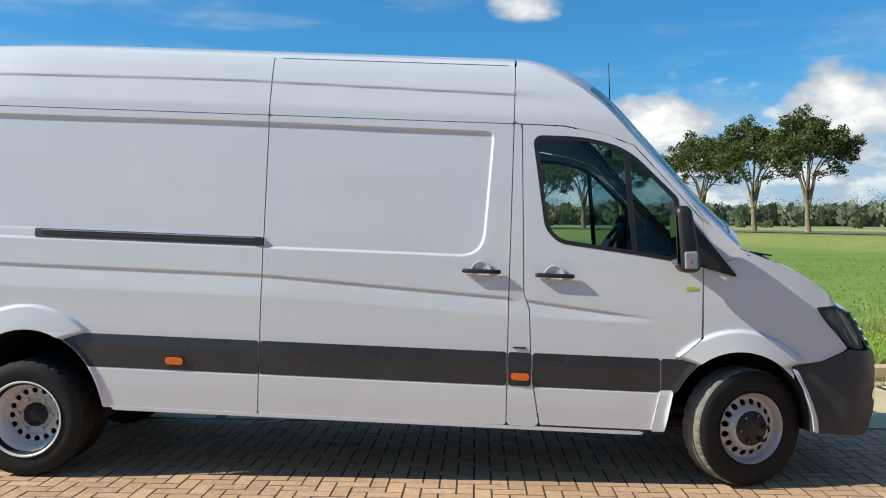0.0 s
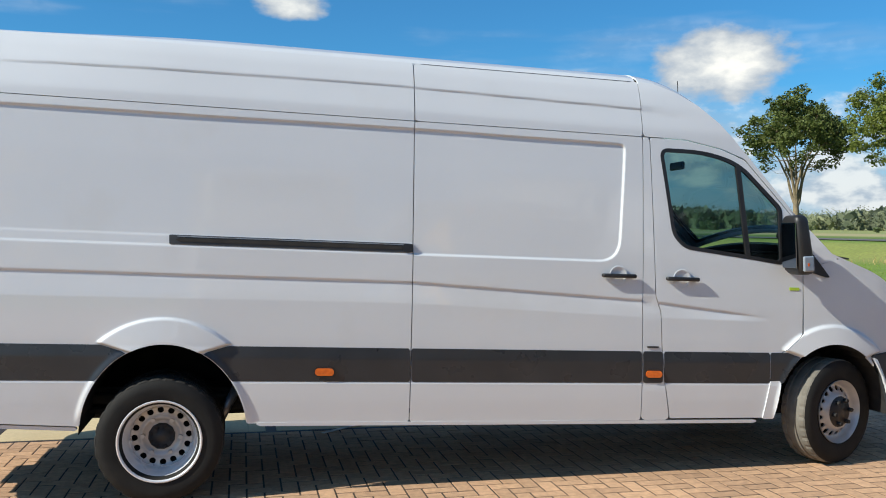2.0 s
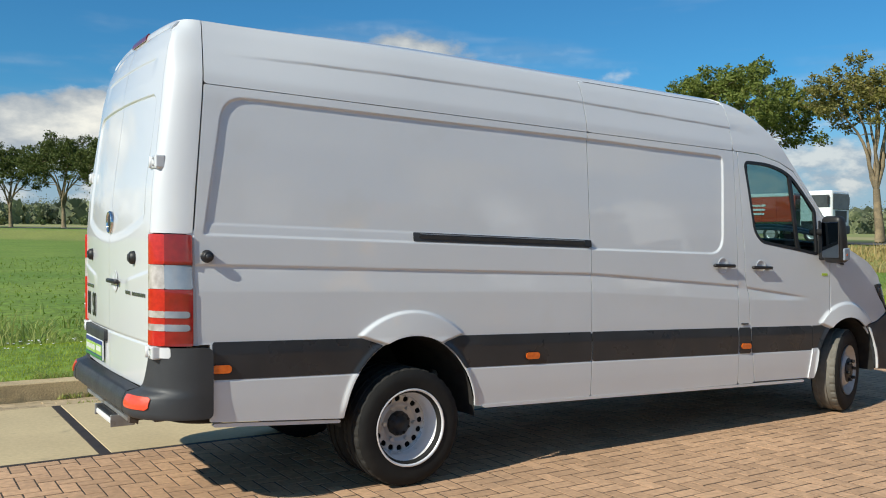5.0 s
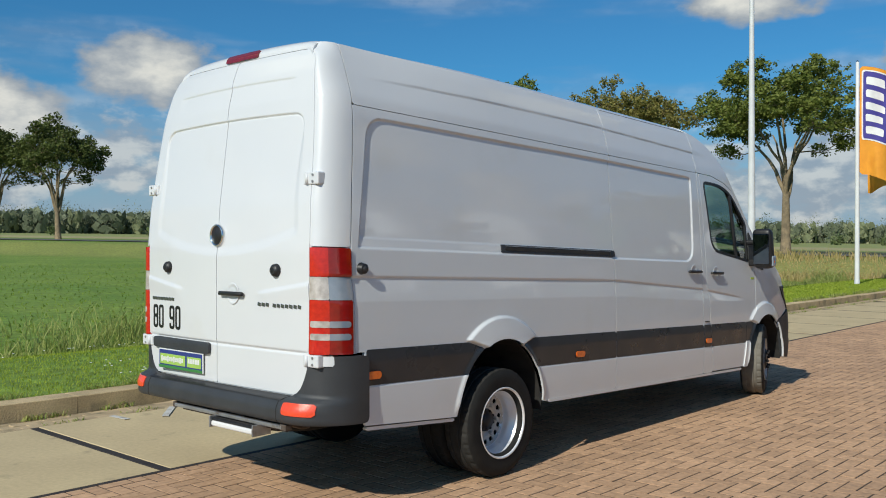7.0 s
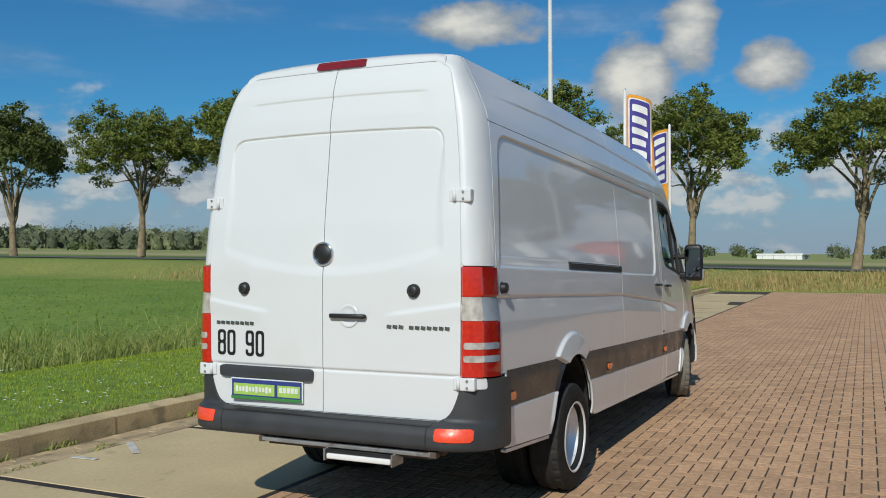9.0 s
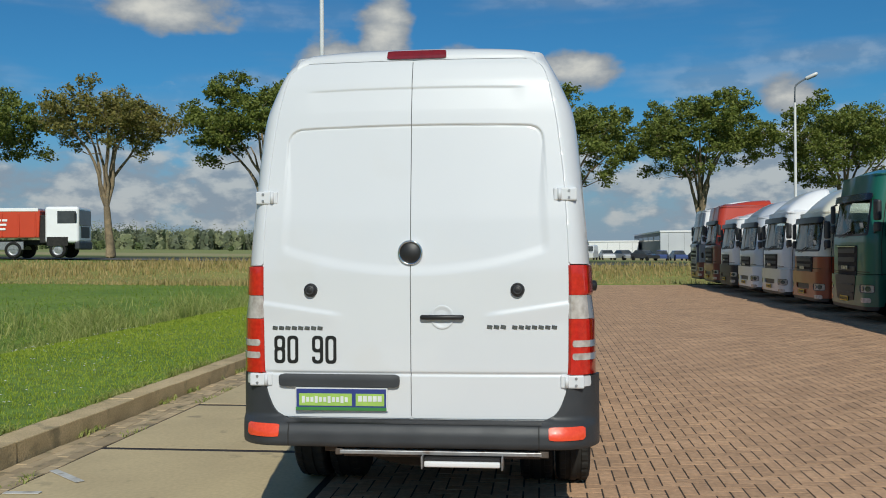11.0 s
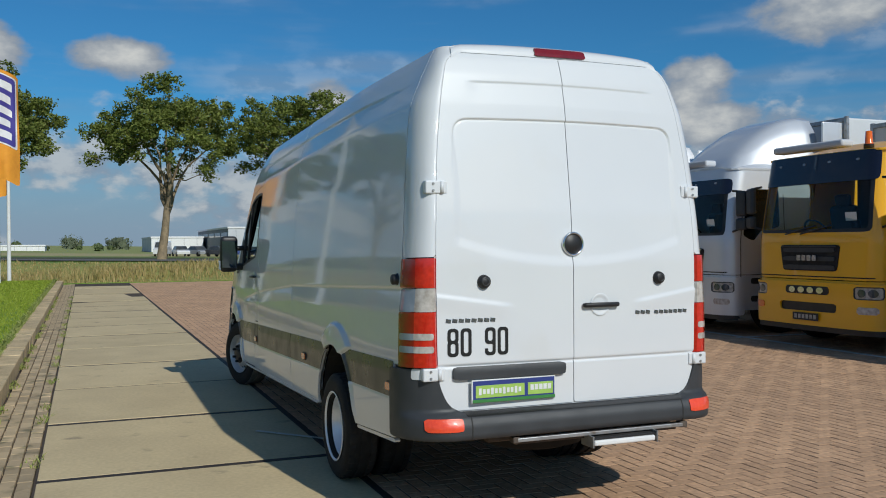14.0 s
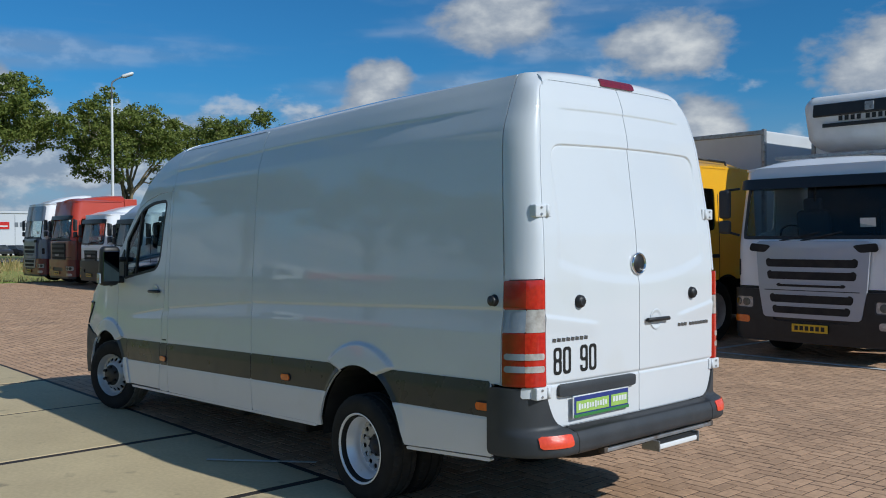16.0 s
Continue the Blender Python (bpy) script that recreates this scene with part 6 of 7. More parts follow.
        for s in (-1, 1):
            part("corner_post", box(0.07, 0.07, box_top - 1.1, 0.01, 1), M_STEEL, bx_, at=pose(s * 1.23, 4.19, 0))
        part("top_rail", box(2.5, 0.06, 0.08, 0.01, 1), M_STEEL, bx_, at=pose(0, 4.19, (box_top - 1.15) / 2 - 0.03))
    if cooler:
        cu_ = part("cooling_unit", box(2.15, 0.75, 0.86, 0.2, 6), M_FLAGW, T, "white rounded refrigeration unit on the cargo box", at=pose(0.0, -depth - 0.05, box_top - 0.50))
        for v in cu_.data.vertices:
            if v.co.z < 0:
                v.co.y -= 0.28 * (v.co.z / 0.43) ** 2 * (1 if v.co.y > 0 else 0)
                v.co.x *= 1 - 0.10 * (v.co.z / 0.43) ** 2
        for f in cu_.data.polygons:
            f.use_smooth = True
        part("unit_grille", box(1.75, 0.05, 0.20, 0.06, 4), M_BLACK, cu_, at=pose(0, 0.36, 0.19, 6, 0, 0))
        part("unit_badge", box(0.14, 0.02, 0.13, 0.01, 1), M_STEEL, cu_, at=pose(0, 0.39, 0.19))
        part("unit_slot", box(1.45, 0.03, 0.06, 0.02, 3), M_BLACK, cu_, at=pose(0, 0.366, -0.05))
        for i in range(10):
            part("unit_mark", box(0.06, 0.006, 0.075, 0.002, 1), M_INK, cu_, at=pose(-0.43 + i * 0.092 + (0.04 if i > 5 else 0), 0.375, 0.045))
        part("roof_rack", box(1.9, 0.05, 0.05, 0.01, 1), M_STEEL, T, at=pose(0, -0.75, top + 0.18))
        part("roof_rack", box(1.9, 0.05, 0.05, 0.01, 1), M_STEEL, T, at=pose(0, -1.6, top + 0.18))
        for s in (-0.9, 0.9):
            part("rack_bar", box(0.05, 0.9, 0.05, 0.01, 1), M_STEEL, T, at=pose(s, -1.17, top + 0.18))
    return T


C_WHITE = paint("lorry_white", (0.89, 0.89, 0.89))
C_SILVER = paint("lorry_silver", (0.66, 0.69, 0.73), 0.35)
C_GRILLE = paint("grille_silver", (0.46, 0.48, 0.53), 0.35)
C_YELLOW = paint("lorry_yellow", (0.95, 0.47, 0.008))
C_GREEN = paint("lorry_green", (0.012, 0.13, 0.085))
C_BROWN = paint("lorry_brown", (0.30, 0.045, 0.015))
C_CREAM = paint("lorry_cream", (0.78, 0.75, 0.62))
C_RED = paint("lorry_red", (0.52, 0.05, 0.018))
C_MAROON = paint("lorry_maroon", (0.16, 0.018, 0.018))
C_VISOR = surf("smoked_visor", (0.008, 0.008, 0.010), None, 4, 0.3)
C_NAVYV = surf("navy_visor", (0.008, 0.009, 0.022), None, 4, 0.22, coat=0.25)
C_STEELB = paint("lorry_steel_grey", (0.20, 0.235, 0.29), 0.15)
C_RUSSET = paint("lorry_russet", (0.19, 0.045, 0.03))
lorry(-1.72, "white lorry with silver grille bars and a refrigeration unit", C_WHITE, top=2.70, lower=M_BLACK, bumper=M_BLACK, visor=C_VISOR, bars=C_GRILLE, slats=6, grille=(0.55, 1.58, 0.80), glass_z=(1.68, 2.44), box_top=3.98, box_color=C_WHITE, cooler=True, lamp_z=0.80)
lorry(1.63, "yellow lorry with dark visor and orange roof beacon", C_YELLOW, top=2.86, visor=C_VISOR, slats=3, grille=(1.14, 1.52, 0.58), glass_z=(1.70, 2.52), beacon=True, awning=M_HALL, box_top=3.55, lamp_z=0.86, brow=C_NAVYV, brow_up=0.33, plate_mat=M_BLACK, spots=True)
lorry(4.66, "silver lorry with a tall roof spoiler", C_SILVER, top=2.82, bumper=C_SILVER, visor=C_VISOR, slats=2, slat_color=M_BLACK, grille=(1.12, 1.46, 0.62), glass_z=(1.68, 2.48), spoiler=0.95, box_top=3.75, lamp_z=0.82, awning=M_HALL, mouth=True, brow=C_NAVYV, brow_up=0.16, plate_mat=M_BLACK)
lorry(8.08, "white lorry with black lower sides and roof spoiler", C_WHITE, top=2.98, lower=M_BLACK, bumper=M_BLACK, visor=C_WHITE, bars=C_WHITE, grille=(0.62, 1.62, 0.80), glass_z=(1.80, 2.62), spoiler=0.62, box_top=3.3, box_color=C_WHITE, lamp_z=0.74)
lorry(11.6, "dark green lorry with a navy sun visor", C_GREEN, top=3.12, visor=C_NAVYV, slats=5, slat_color=M_BLACK, grille=(0.66, 1.62, 0.62), glass_z=(1.82, 2.62), spoiler=0.3, lamp_z=0.72, mouth=True)
lorry(14.85, "cream and brown lorry with a cream roof spoiler", C_CREAM, top=2.46, lower=C_BROWN, bumper=C_BROWN, split=1.36, visor=C_VISOR, slats=4, slat_color=M_BLACK, grille=(0.8, 1.35, 0.7), glass_z=(1.48, 2.24), spoiler=0.62, sp_len=1.05, sp_color=C_CREAM, box_top=3.15, box_color=C_CREAM, lamp_z=0.62)
lorry(18.2, "white lorry with grey bumper and roof spoiler", C_WHITE, top=2.58, lower=C_WHITE, bumper=C_SILVER, visor=C_VISOR, slats=4, slat_color=M_TRIM, grille=(0.8, 1.4, 0.7), glass_z=(1.52, 2.34), spoiler=0.62, sp_len=1.15, lamp_z=0.62)
lorry(21.5, "light grey lorry with a low cab and spoiler", C_SILVER, top=2.55, bumper=C_WHITE, slats=4, slat_color=M_TRIM, grille=(0.8, 1.3, 0.65), glass_z=(1.5, 2.3), visor=C_VISOR, spoiler=0.48, sp_len=0.95, lamp_z=0.62)
lorry(24.7, "white lorry with a low cab", C_WHITE, top=2.62, lower=C_SILVER, bumper=M_BLACK, slats=3, slat_color=M_TRIM, grille=(0.95, 1.35, 0.62), glass_z=(1.55, 2.35), visor=C_VISOR, spoiler=0.35, lamp_z=0.66)
lorry(28.0, "red lorry with maroon lower cab and high roof", C_RED, top=3.2, lower=C_RUSSET, bumper=C_MAROON, split=1.70, visor=C_VISOR, slats=5, slat_color=M_BLACK, grille=(0.7, 1.6, 0.75), glass_z=(1.75, 2.55), spoiler=0.2, lamp_z=0.66)
lorry(31.3, "white and blue-grey lorry with high roof", C_WHITE, top=3.2, lower=C_STEELB, bumper=C_MAROON, visor=C_VISOR, bars=C_STEELB, split=1.76, brow=C_STEELB, brow_up=0.5, grille=(0.62, 1.62, 0.8), glass_z=(1.8, 2.6), spoiler=0.35, sp_color=C_WHITE, lamp_z=0.7)

# ---- trees, flags, lamps, halls and far woods ----
def tube(verts, faces, path, radii, seg=7):
    base = len(verts)
    for i, (p, r) in enumerate(zip(path, radii)):
        q = path[min(i + 1, len(path) - 1)] - path[max(i - 1, 0)]
        rot = q.to_track_quat("Z", "Y")
        for k in range(seg):
            a = 2 * math.pi * k / seg
            verts.append(p + rot @ Vector((r * math.cos(a), r * math.sin(a), 0)))
    for i in range(len(path) - 1):
        for k in range(seg):
            a, b = base + i * seg + k, base + i * seg + (k + 1) % seg
            faces.append([a, b, b + seg, a + seg])


def tree_meshes(seed, leaves=30000, wide=4.7, low=2.7, core=7.85, tall=3.25, clumps=72, leaf=1.08):
    """A roadside tree about 11 m high: forked trunk, bare rising limbs, branches to uneven clumps of small leaves."""
    rnd = random.Random(seed)
    g = np.random.default_rng(seed)
    V, F = [], []
    lean = Vector((rnd.uniform(-0.3, 0.3), rnd.uniform(-0.3, 0.3), 0))
    fork = 3.3 + rnd.uniform(-0.3, 0.4)
    tr = [Vector((0, 0, -0.4)), Vector((0, 0, 0.12)), lean * 0.2 + Vector((0, 0, 0.9)), lean * 0.6 + Vector((0, 0, 1.9)), lean + Vector((0, 0, fork))]
    tube(V, F, tr, [0.46, 0.34, 0.28, 0.25, 0.20], 10)
    # centres of the clumps: an uneven dome with gaps and a few hanging skirts
    ph = g.uniform(0, 6.28, 4)
    cl = []
    for _ in range(6000):
        if len(cl) >= clumps:
            break
        d = g.normal(size=3)
        d /= np.linalg.norm(d)
        az = math.atan2(d[1], d[0])
        lump = 1 + 0.13 * math.sin(2 * az + ph[0]) + 0.10 * math.sin(3 * az + ph[1] + 2 * d[2]) + 0.08 * math.sin(5 * az + ph[2])
        q = d * lump * (0.42 + 0.58 * g.random() ** 0.6) * np.array([wide, wide, tall if d[2] > 0 else low])
        out = math.hypot(q[0], q[1])
        if q[2] < -0.05 * low and (out < 0.55 * wide or g.random() < 0.45):
            continue
        if abs(math.sin(1.5 * az + ph[3])) < 0.10 and q[2] < 0.5 * tall:
            continue
        p = q + np.array([lean.x, lean.y, core])
        if any(np.linalg.norm(p - c) < 0.95 for c in cl):
            continue
        cl.append(p)
    cl = np.array(cl)
    # limbs that rise from the fork, then a branch from the nearest limb to each clump
    nodes = []
    k = rnd.choice((7, 8))
    for i in range(k + 1):
        a = 2 * math.pi * (i + rnd.uniform(-0.3, 0.3)) / k
        out = (rnd.uniform(0.40, 0.66) * wide) if i < k else 0.3
        end = Vector((lean.x + out * math.cos(a), lean.y + out * math.sin(a), core + rnd.uniform(-0.6, 0.7) + (1.2 if i == k else 0)))
        p0 = tr[-1] - Vector((0, 0, rnd.uniform(0.08, 0.75)))
        path, wob = [], Vector((rnd.uniform(-1, 1), rnd.uniform(-1, 1), 0)) * 0.35
        for j in range(8):
            t = j / 7
            p = p0.lerp(end, t)
            flat = Vector((end.x - p0.x, end.y - p0.y, 0))
            p = p - flat * 0.22 * math.sin(math.pi * t) + wob * math.sin(2 * math.pi * t) * 0.6 + Vector((rnd.uniform(-1, 1), rnd.uniform(-1, 1), 0)) * 0.07 * (0 < j)
            path.append(p)
        r = rnd.uniform(0.13, 0.17)
        tube(V, F, path, [r * (1 - 0.72 * j / 7) for j in range(8)], 7)
        nodes += [(np.array(p), r * (1 - 0.72 * j / 7)) for j, p in enumerate(path) if j >= 2]
    P = np.array([n[0] for n in nodes])
    for c in cl[np.argsort(np.linalg.norm(cl - np.array([lean.x, lean.y, core - 1.5]), axis=1))]:
        d = np.linalg.norm(P - c, axis=1) + 1.2 * np.maximum(0, P[:, 2] - c[2] + 0.3)
        j = int(np.argmin(d))
        a, r = nodes[j]
        r = max(0.016, min(0.06, 0.6 * r))
        a_, c_ = Vector(a), Vector(c)
        mid = a_.lerp(c_, 0.5) + Vector((rnd.uniform(-0.2, 0.2), rnd.uniform(-0.2, 0.2), -0.12 * (c_ - a_).length + rnd.uniform(-0.1, 0.15)))
        path = [a_, a_.lerp(mid, 0.5) * 0.5 + a_.lerp(c_, 0.25) * 0.5, mid, mid.lerp(c_, 0.55), c_]
        tube(V, F, path, [r, r * 0.85, r * 0.65, r * 0.45, 0.012], 5)
        nodes.append((np.array(mid), r * 0.65))
        P = np.vstack([P, np.array(mid)[None]])
        for _ in range(3):
            e = c_ + Vector((rnd.uniform(-1, 1), rnd.uniform(-1, 1), rnd.uniform(-0.4, 0.9))) * 0.6
            tube(V, F, [mid.lerp(c_, 0.6), mid.lerp(e, 0.75), e], [0.014, 0.01, 0.006], 3)
    wood = mesh_of("trunk", V, F)
    rad = g.uniform(0.55, 0.98, len(cl)) * np.where(cl[:, 2] < core - 0.5, 0.72, 1.0)
    pick = g.choice(len(cl), leaves, p=rad ** 2.2 / (rad ** 2.2).sum())
    # leaves sit in small sprays within each clump
    per = 26
    spray = g.normal(size=(len(cl), per, 3))
    spray /= np.linalg.norm(spray, axis=2)[:, :, None]
    spray *= (g.random((len(cl), per)) ** 0.38 * rad[:, None])[:, :, None] * np.array([1.12, 1.12, 0.78])
    c = cl[pick] + spray[pick, g.integers(0, per, leaves)] + g.normal(0, 0.13, (leaves, 3)) * np.array([1, 1, 0.75])
    u = g.normal(size=(leaves, 3))
    u[:, 2] *= 0.7
    u /= np.linalg.norm(u, axis=1)[:, None]
    w = g.normal(size=(leaves, 3))
    w -= (w * u).sum(1)[:, None] * u
    w /= np.linalg.norm(w, axis=1)[:, None]
    size = g.uniform(0.062, 0.115, leaves)[:, None] * leaf
    q = np.stack([c - u * size, c + w * size * 0.6, c + u * size * 1.1, c - w * size * 0.6], 1).reshape(-1, 3)
    lv = mesh_of("crown", q, [[4 * i, 4 * i + 1, 4 * i + 2, 4 * i + 3] for i in range(leaves)], False)
    return wood, lv


KINDS = [tree_meshes(11), tree_meshes(23, wide=5.0), tree_meshes(37, 18000, 3.9, 1.6, 8.7, 2.4, 62), tree_meshes(58, wide=4.4, low=2.8), tree_meshes(71, 20000, clumps=96, leaf=1.35)]
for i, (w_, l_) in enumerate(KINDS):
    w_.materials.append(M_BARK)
    l_.materials.append({2: M_LEAF2, 4: M_LEAFSHADE}.get(i, M_LEAF))
ROWS_T = [(60, -36), (58, -26), (57, -15.5), (55.2, -5.4), (52.6, 4.1), (53.6, 14.3), (54.5, 25.6), (50.5, 35.4), (49, 45), (45.5, 55.5), (43.3, 67.3), (31, 85), (28, 91.5), (24.5, 98),
          (19, 118), (15, 126), (10, 137), (3, 150)]
rnd = random.Random(5)
for i, (x, y) in enumerate(ROWS_T):
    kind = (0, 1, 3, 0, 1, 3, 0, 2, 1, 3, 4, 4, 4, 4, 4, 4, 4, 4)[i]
    lab = "sparse yellowing roadside tree with forked trunk" if kind == 2 else "roadside tree with a full crown, toned dark as in cloud shade" if kind == 4 else "tall roadside tree with forked trunk and airy green crown"
    s = rnd.uniform(1.11, 1.21) * (0.87, 0.87, 0.87, 0.94, 0.83, 0.84, 1.0, 0.90, 1.03, 0.92, 0.86, 0.80, 0.80, 0.80, 0.87, 0.87, 0.87, 0.87)[i]
    t_ = thing("roadside_tree", lab, "tree", pose(x, y, float(land(x, y)) + 0.02, 0, 0, rnd.uniform(0, 360)) @ Matrix.Scale(s, 4), "trees along the road")
    part("trunk", KINDS[kind][0], None, t_)
    part("crown", KINDS[kind][1], None, t_)

# far woods and hedges
g = np.random.default_rng(9)


def foliage(name, label, spots, mat, per, leaf):
    """spots: x, y, half width, height."""
    out = []
    for x, y, w, h in spots:
        z = float(land(x, y))
        o = g.normal(size=(per, 3))
        o /= np.linalg.norm(o, axis=1)[:, None]
        o *= (0.55 + 0.45 * g.random(per))[:, None]
        lump = g.normal(size=(6, 3)) * np.array([0.38, 0.38, 0.26])
        size_ = g.uniform(0.42, 0.72, 6)
        k = g.integers(0, 6, per)
        o = lump[k] + o * size_[k][:, None]
        c = np.stack([x + o[:, 0] * w, y + o[:, 1] * w, z + h * np.maximum(0.02, 0.5 + o[:, 2] * 0.55)], 1)
        u = g.normal(size=(per, 3))
        u /= np.linalg.norm(u, axis=1)[:, None]
        v = g.normal(size=(per, 3))
        v -= (v * u).sum(1)[:, None] * u
        v /= np.linalg.norm(v, axis=1)[:, None]
        s = leaf * g.uniform(0.6, 1.3, per)[:, None]
        out.append(np.stack([c - u * s, c + v * s * 0.7, c + u * s, c - v * s * 0.7], 1).reshape(-1, 3))
        # dense inner mass, a few tilted sheets of twigs and leaves
        k_ = 36
        th, ph_ = g.uniform(0, 6.28, k_), g.uniform(0, 1, k_)
        c = np.stack([x + 0.62 * w * np.cos(th), y + 0.62 * w * np.sin(th), z + h * (0.04 + 0.66 * ph_)], 1)
        a_ = np.stack([-np.sin(th), np.cos(th), 0.3 * g.normal(size=k_)], 1) * (0.36 * w * g.uniform(0.6, 1.1, k_))[:, None]
        b_ = np.stack([0.3 * np.cos(th), 0.3 * np.sin(th), np.ones(k_)], 1) * (0.13 * h * g.uniform(0.7, 1.3, k_))[:, None]
        out.append(np.stack([c - a_, c - b_, c + a_, c + b_], 1).reshape(-1, 3))
    q = np.concatenate(out)
    me = mesh_of(name, q, [[4 * i, 4 * i + 1, 4 * i + 2, 4 * i + 3] for i in range(len(q) // 4)], False)
    tagged(part(name, me, mat), label, "woods", kind="stuff")


spots, pale_spots = [], []
for az in np.arange(-9, 118, 0.36):
    for row in range(2):
        if az < 14 and (g.random() < 0.72 or row):
            continue
        a = radians(az + g.uniform(-0.2, 0.2))
        near_ = 1.0 if az < 88 else 0.62
        d = (335 + 40 * row + 25 * math.sin(az * 0.13)) * near_ * g.uniform(0.96, 1.04)
        h = (8.7 + 1.6 * math.sin(az * 0.31) * math.sin(az * 0.11 + 1) + g.uniform(-1.6, 2.0)) * (0.55 if az < 14 else 1.0)
        slim = g.uniform(0.34, 0.68)
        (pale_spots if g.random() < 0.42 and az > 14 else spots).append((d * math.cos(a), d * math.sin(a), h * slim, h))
foliage("far_woods", "far belt of woodland beyond the fields, toned pale with haze", spots, M_WOODHAZE, 260, 0.27)
foliage("far_poplars", "poplars in the far woodland, toned paler as if sunlit", pale_spots, M_WOODLIT, 260, 0.25)
spots = []
for az in np.arange(-14, 112, 1.1):
    a = radians(az + g.uniform(-0.4, 0.4))
    d = 250 * g.uniform(0.9, 1.1)
    if g.random() < 0.45:
        h = g.uniform(1.2, 3.2)
        spots.append((d * math.cos(a), d * math.sin(a), h * 0.7, h))
foliage("far_hedges", "scattered dark shrubs on the far fields", spots, M_HEDGE, 120, 0.3)


# lawn, reeds, verge
def blades(name, label, cat, x, y, z, h, w, mat, bend=0.5):
    n_ = len(x)
    a = g.uniform(0, 2 * math.pi, n_)
    b = g.uniform(0, 2 * math.pi, n_)
    p = np.stack([x, y, z], 1)
    sx = np.stack([np.cos(a) * w / 2, np.sin(a) * w / 2, np.zeros(n_)], 1)
    lean_ = np.stack([np.cos(b), np.sin(b), np.zeros(n_)], 1) * (bend * h * g.uniform(0.2, 1, n_))[:, None]
    up = np.stack([np.zeros(n_), np.zeros(n_), h], 1)
    mid, tip = p + up * 0.55 + lean_ * 0.3, p + up * (1 - 0.3 * bend * g.random(n_))[:, None] + lean_
    q = np.stack([p - sx, p + sx, mid + sx * 0.8, mid - sx * 0.8, tip], 1).reshape(-1, 3)
    f = []
    for i in range(n_):
        k = 5 * i
        f += [[k, k + 1, k + 2, k + 3], [k + 3, k + 2, k + 4]]
    tagged(part(name, mesh_of(name, q, f, False), mat), label, cat, kind="stuff")


n_ = 115000
x = -9 + 42 * g.random(n_) ** 1.7
y = 9.94 + 4.6 * g.random(n_)
blades("lawn_grass", "short mown green grass behind the kerb", "grass", x, y, land(x, y), g.uniform(0.016, 0.042, n_) * (1 + 0.03 * np.maximum(x, 0)), 0.006 + 0.0008 * np.maximum(x + 4, 0), M_BLADE, 0.9)
n_ = 9000
x, y = -9 + 41 * g.random(n_) ** 1.4, 9.905 + 0.07 * g.random(n_)
hh = g.uniform(0.04, 0.12, n_) * (0.5 + 0.8 * (np.sin(x * 2.3) * np.sin(x * 5.1 + 1) > -0.2))
blades("kerb_grass", "longer grass hanging over the back of the kerb", "grass", x, y, np.full(n_, 0.10), hh, 0.008 + 0.0008 * np.maximum(x + 4, 0), M_REED, 1.1)
n_ = 700
x, y = g.uniform(-8, 14, n_), g.uniform(10.2, 14.0, n_)
keep_ = np.sin(x * 1.1) * np.sin(y * 1.7 + x * 0.4) > 0.1
x, y = x[keep_], y[keep_]
q, f = [], []
for px, py in zip(x, y):
    z, k = float(land(px, py)) + 0.07, len(q)
    q += [(px - 0.011, py - 0.011, z), (px + 0.011, py - 0.011, z), (px + 0.011, py + 0.011, z + 0.004), (px - 0.011, py + 0.011, z + 0.004)]
    f.append([k, k + 1, k + 2, k + 3])
tagged(part("daisies", mesh_of("daisies", q, f, False), M_DAISY), "small white daisies scattered in the lawn", "flowers", kind="stuff")
n_ = 40000
x = g.uniform(-30, 30, n_)
y = 14.6 + 0.0 * x + np.abs(g.normal(0, 1.9, n_)) - 1.2 * sm((x - 8) / 16)
clump = 0.6 + 0.5 * np.sin(x * 2.1) * np.sin(y * 2.7 + x) + 0.25 * np.sin(x * 0.7)
hh = np.clip(clump, 0.2, 1.2) * g.uniform(0.25, 0.72, n_)
blades("reeds", "green reeds and tall grass along the ditch", "reeds", x, y, land(x, y) - 0.05, hh, g.uniform(0.010, 0.026, n_), M_REED, 1.0)
n_ = 60000
t_ = g.uniform(0, 1, n_)
yv = -30 + 130 * t_
xr = np.interp(yv, [p[1] for p in ROAD[:-2]], [p[0] for p in ROAD[:-2]])
x = xr - g.uniform(6.5, 15.5, n_)
y = yv
ok = ~((x < 31.6) & (y < 9.9)) & (g.random(len(x)) > sm((y - 30) / 14))
x, y = x[ok], y[ok]
blades("verge_grass", "tall dry grass on the road verge", "grass", x, y, land(x, y) - 0.03, g.uniform(0.15, 0.55, len(x)) * np.clip(0.6 + 0.6 * np.sin(x * 0.8 + y * 0.33), 0.3, 1.2), g.uniform(0.03, 0.07, len(x)), M_STRAW, 0.6)
n_ = 26000
x = g.uniform(-40, 40, n_)
y = 16 + 34 * g.random(n_) ** 1.5
ok = road_dist(x, y) > 15
x, y = x[ok], y[ok]
blades("meadow_grass", "uneven green grass of the meadow", "grass", x, y, land(x, y) - 0.02, g.uniform(0.05, 0.12, len(x)), g.uniform(0.02, 0.045, len(x)), M_MEADOW, 0.9)
n_ = 7000
x, y = g.uniform(-6, 22, n_), np.where(g.random(n_) < 0.6, 9.63, 9.215) + 0.03 * g.normal(size=n_)
ok = np.sin(x * 3.1) + np.sin(x * 7.7) > 0.5
blades("gutter_weeds", "small weeds growing in the gutter joints", "weeds", x[ok], y[ok], np.full(ok.sum(), -0.02), g.uniform(0.02, 0.08, ok.sum()), np.full(ok.sum(), 0.012), M_REED, 1.2)


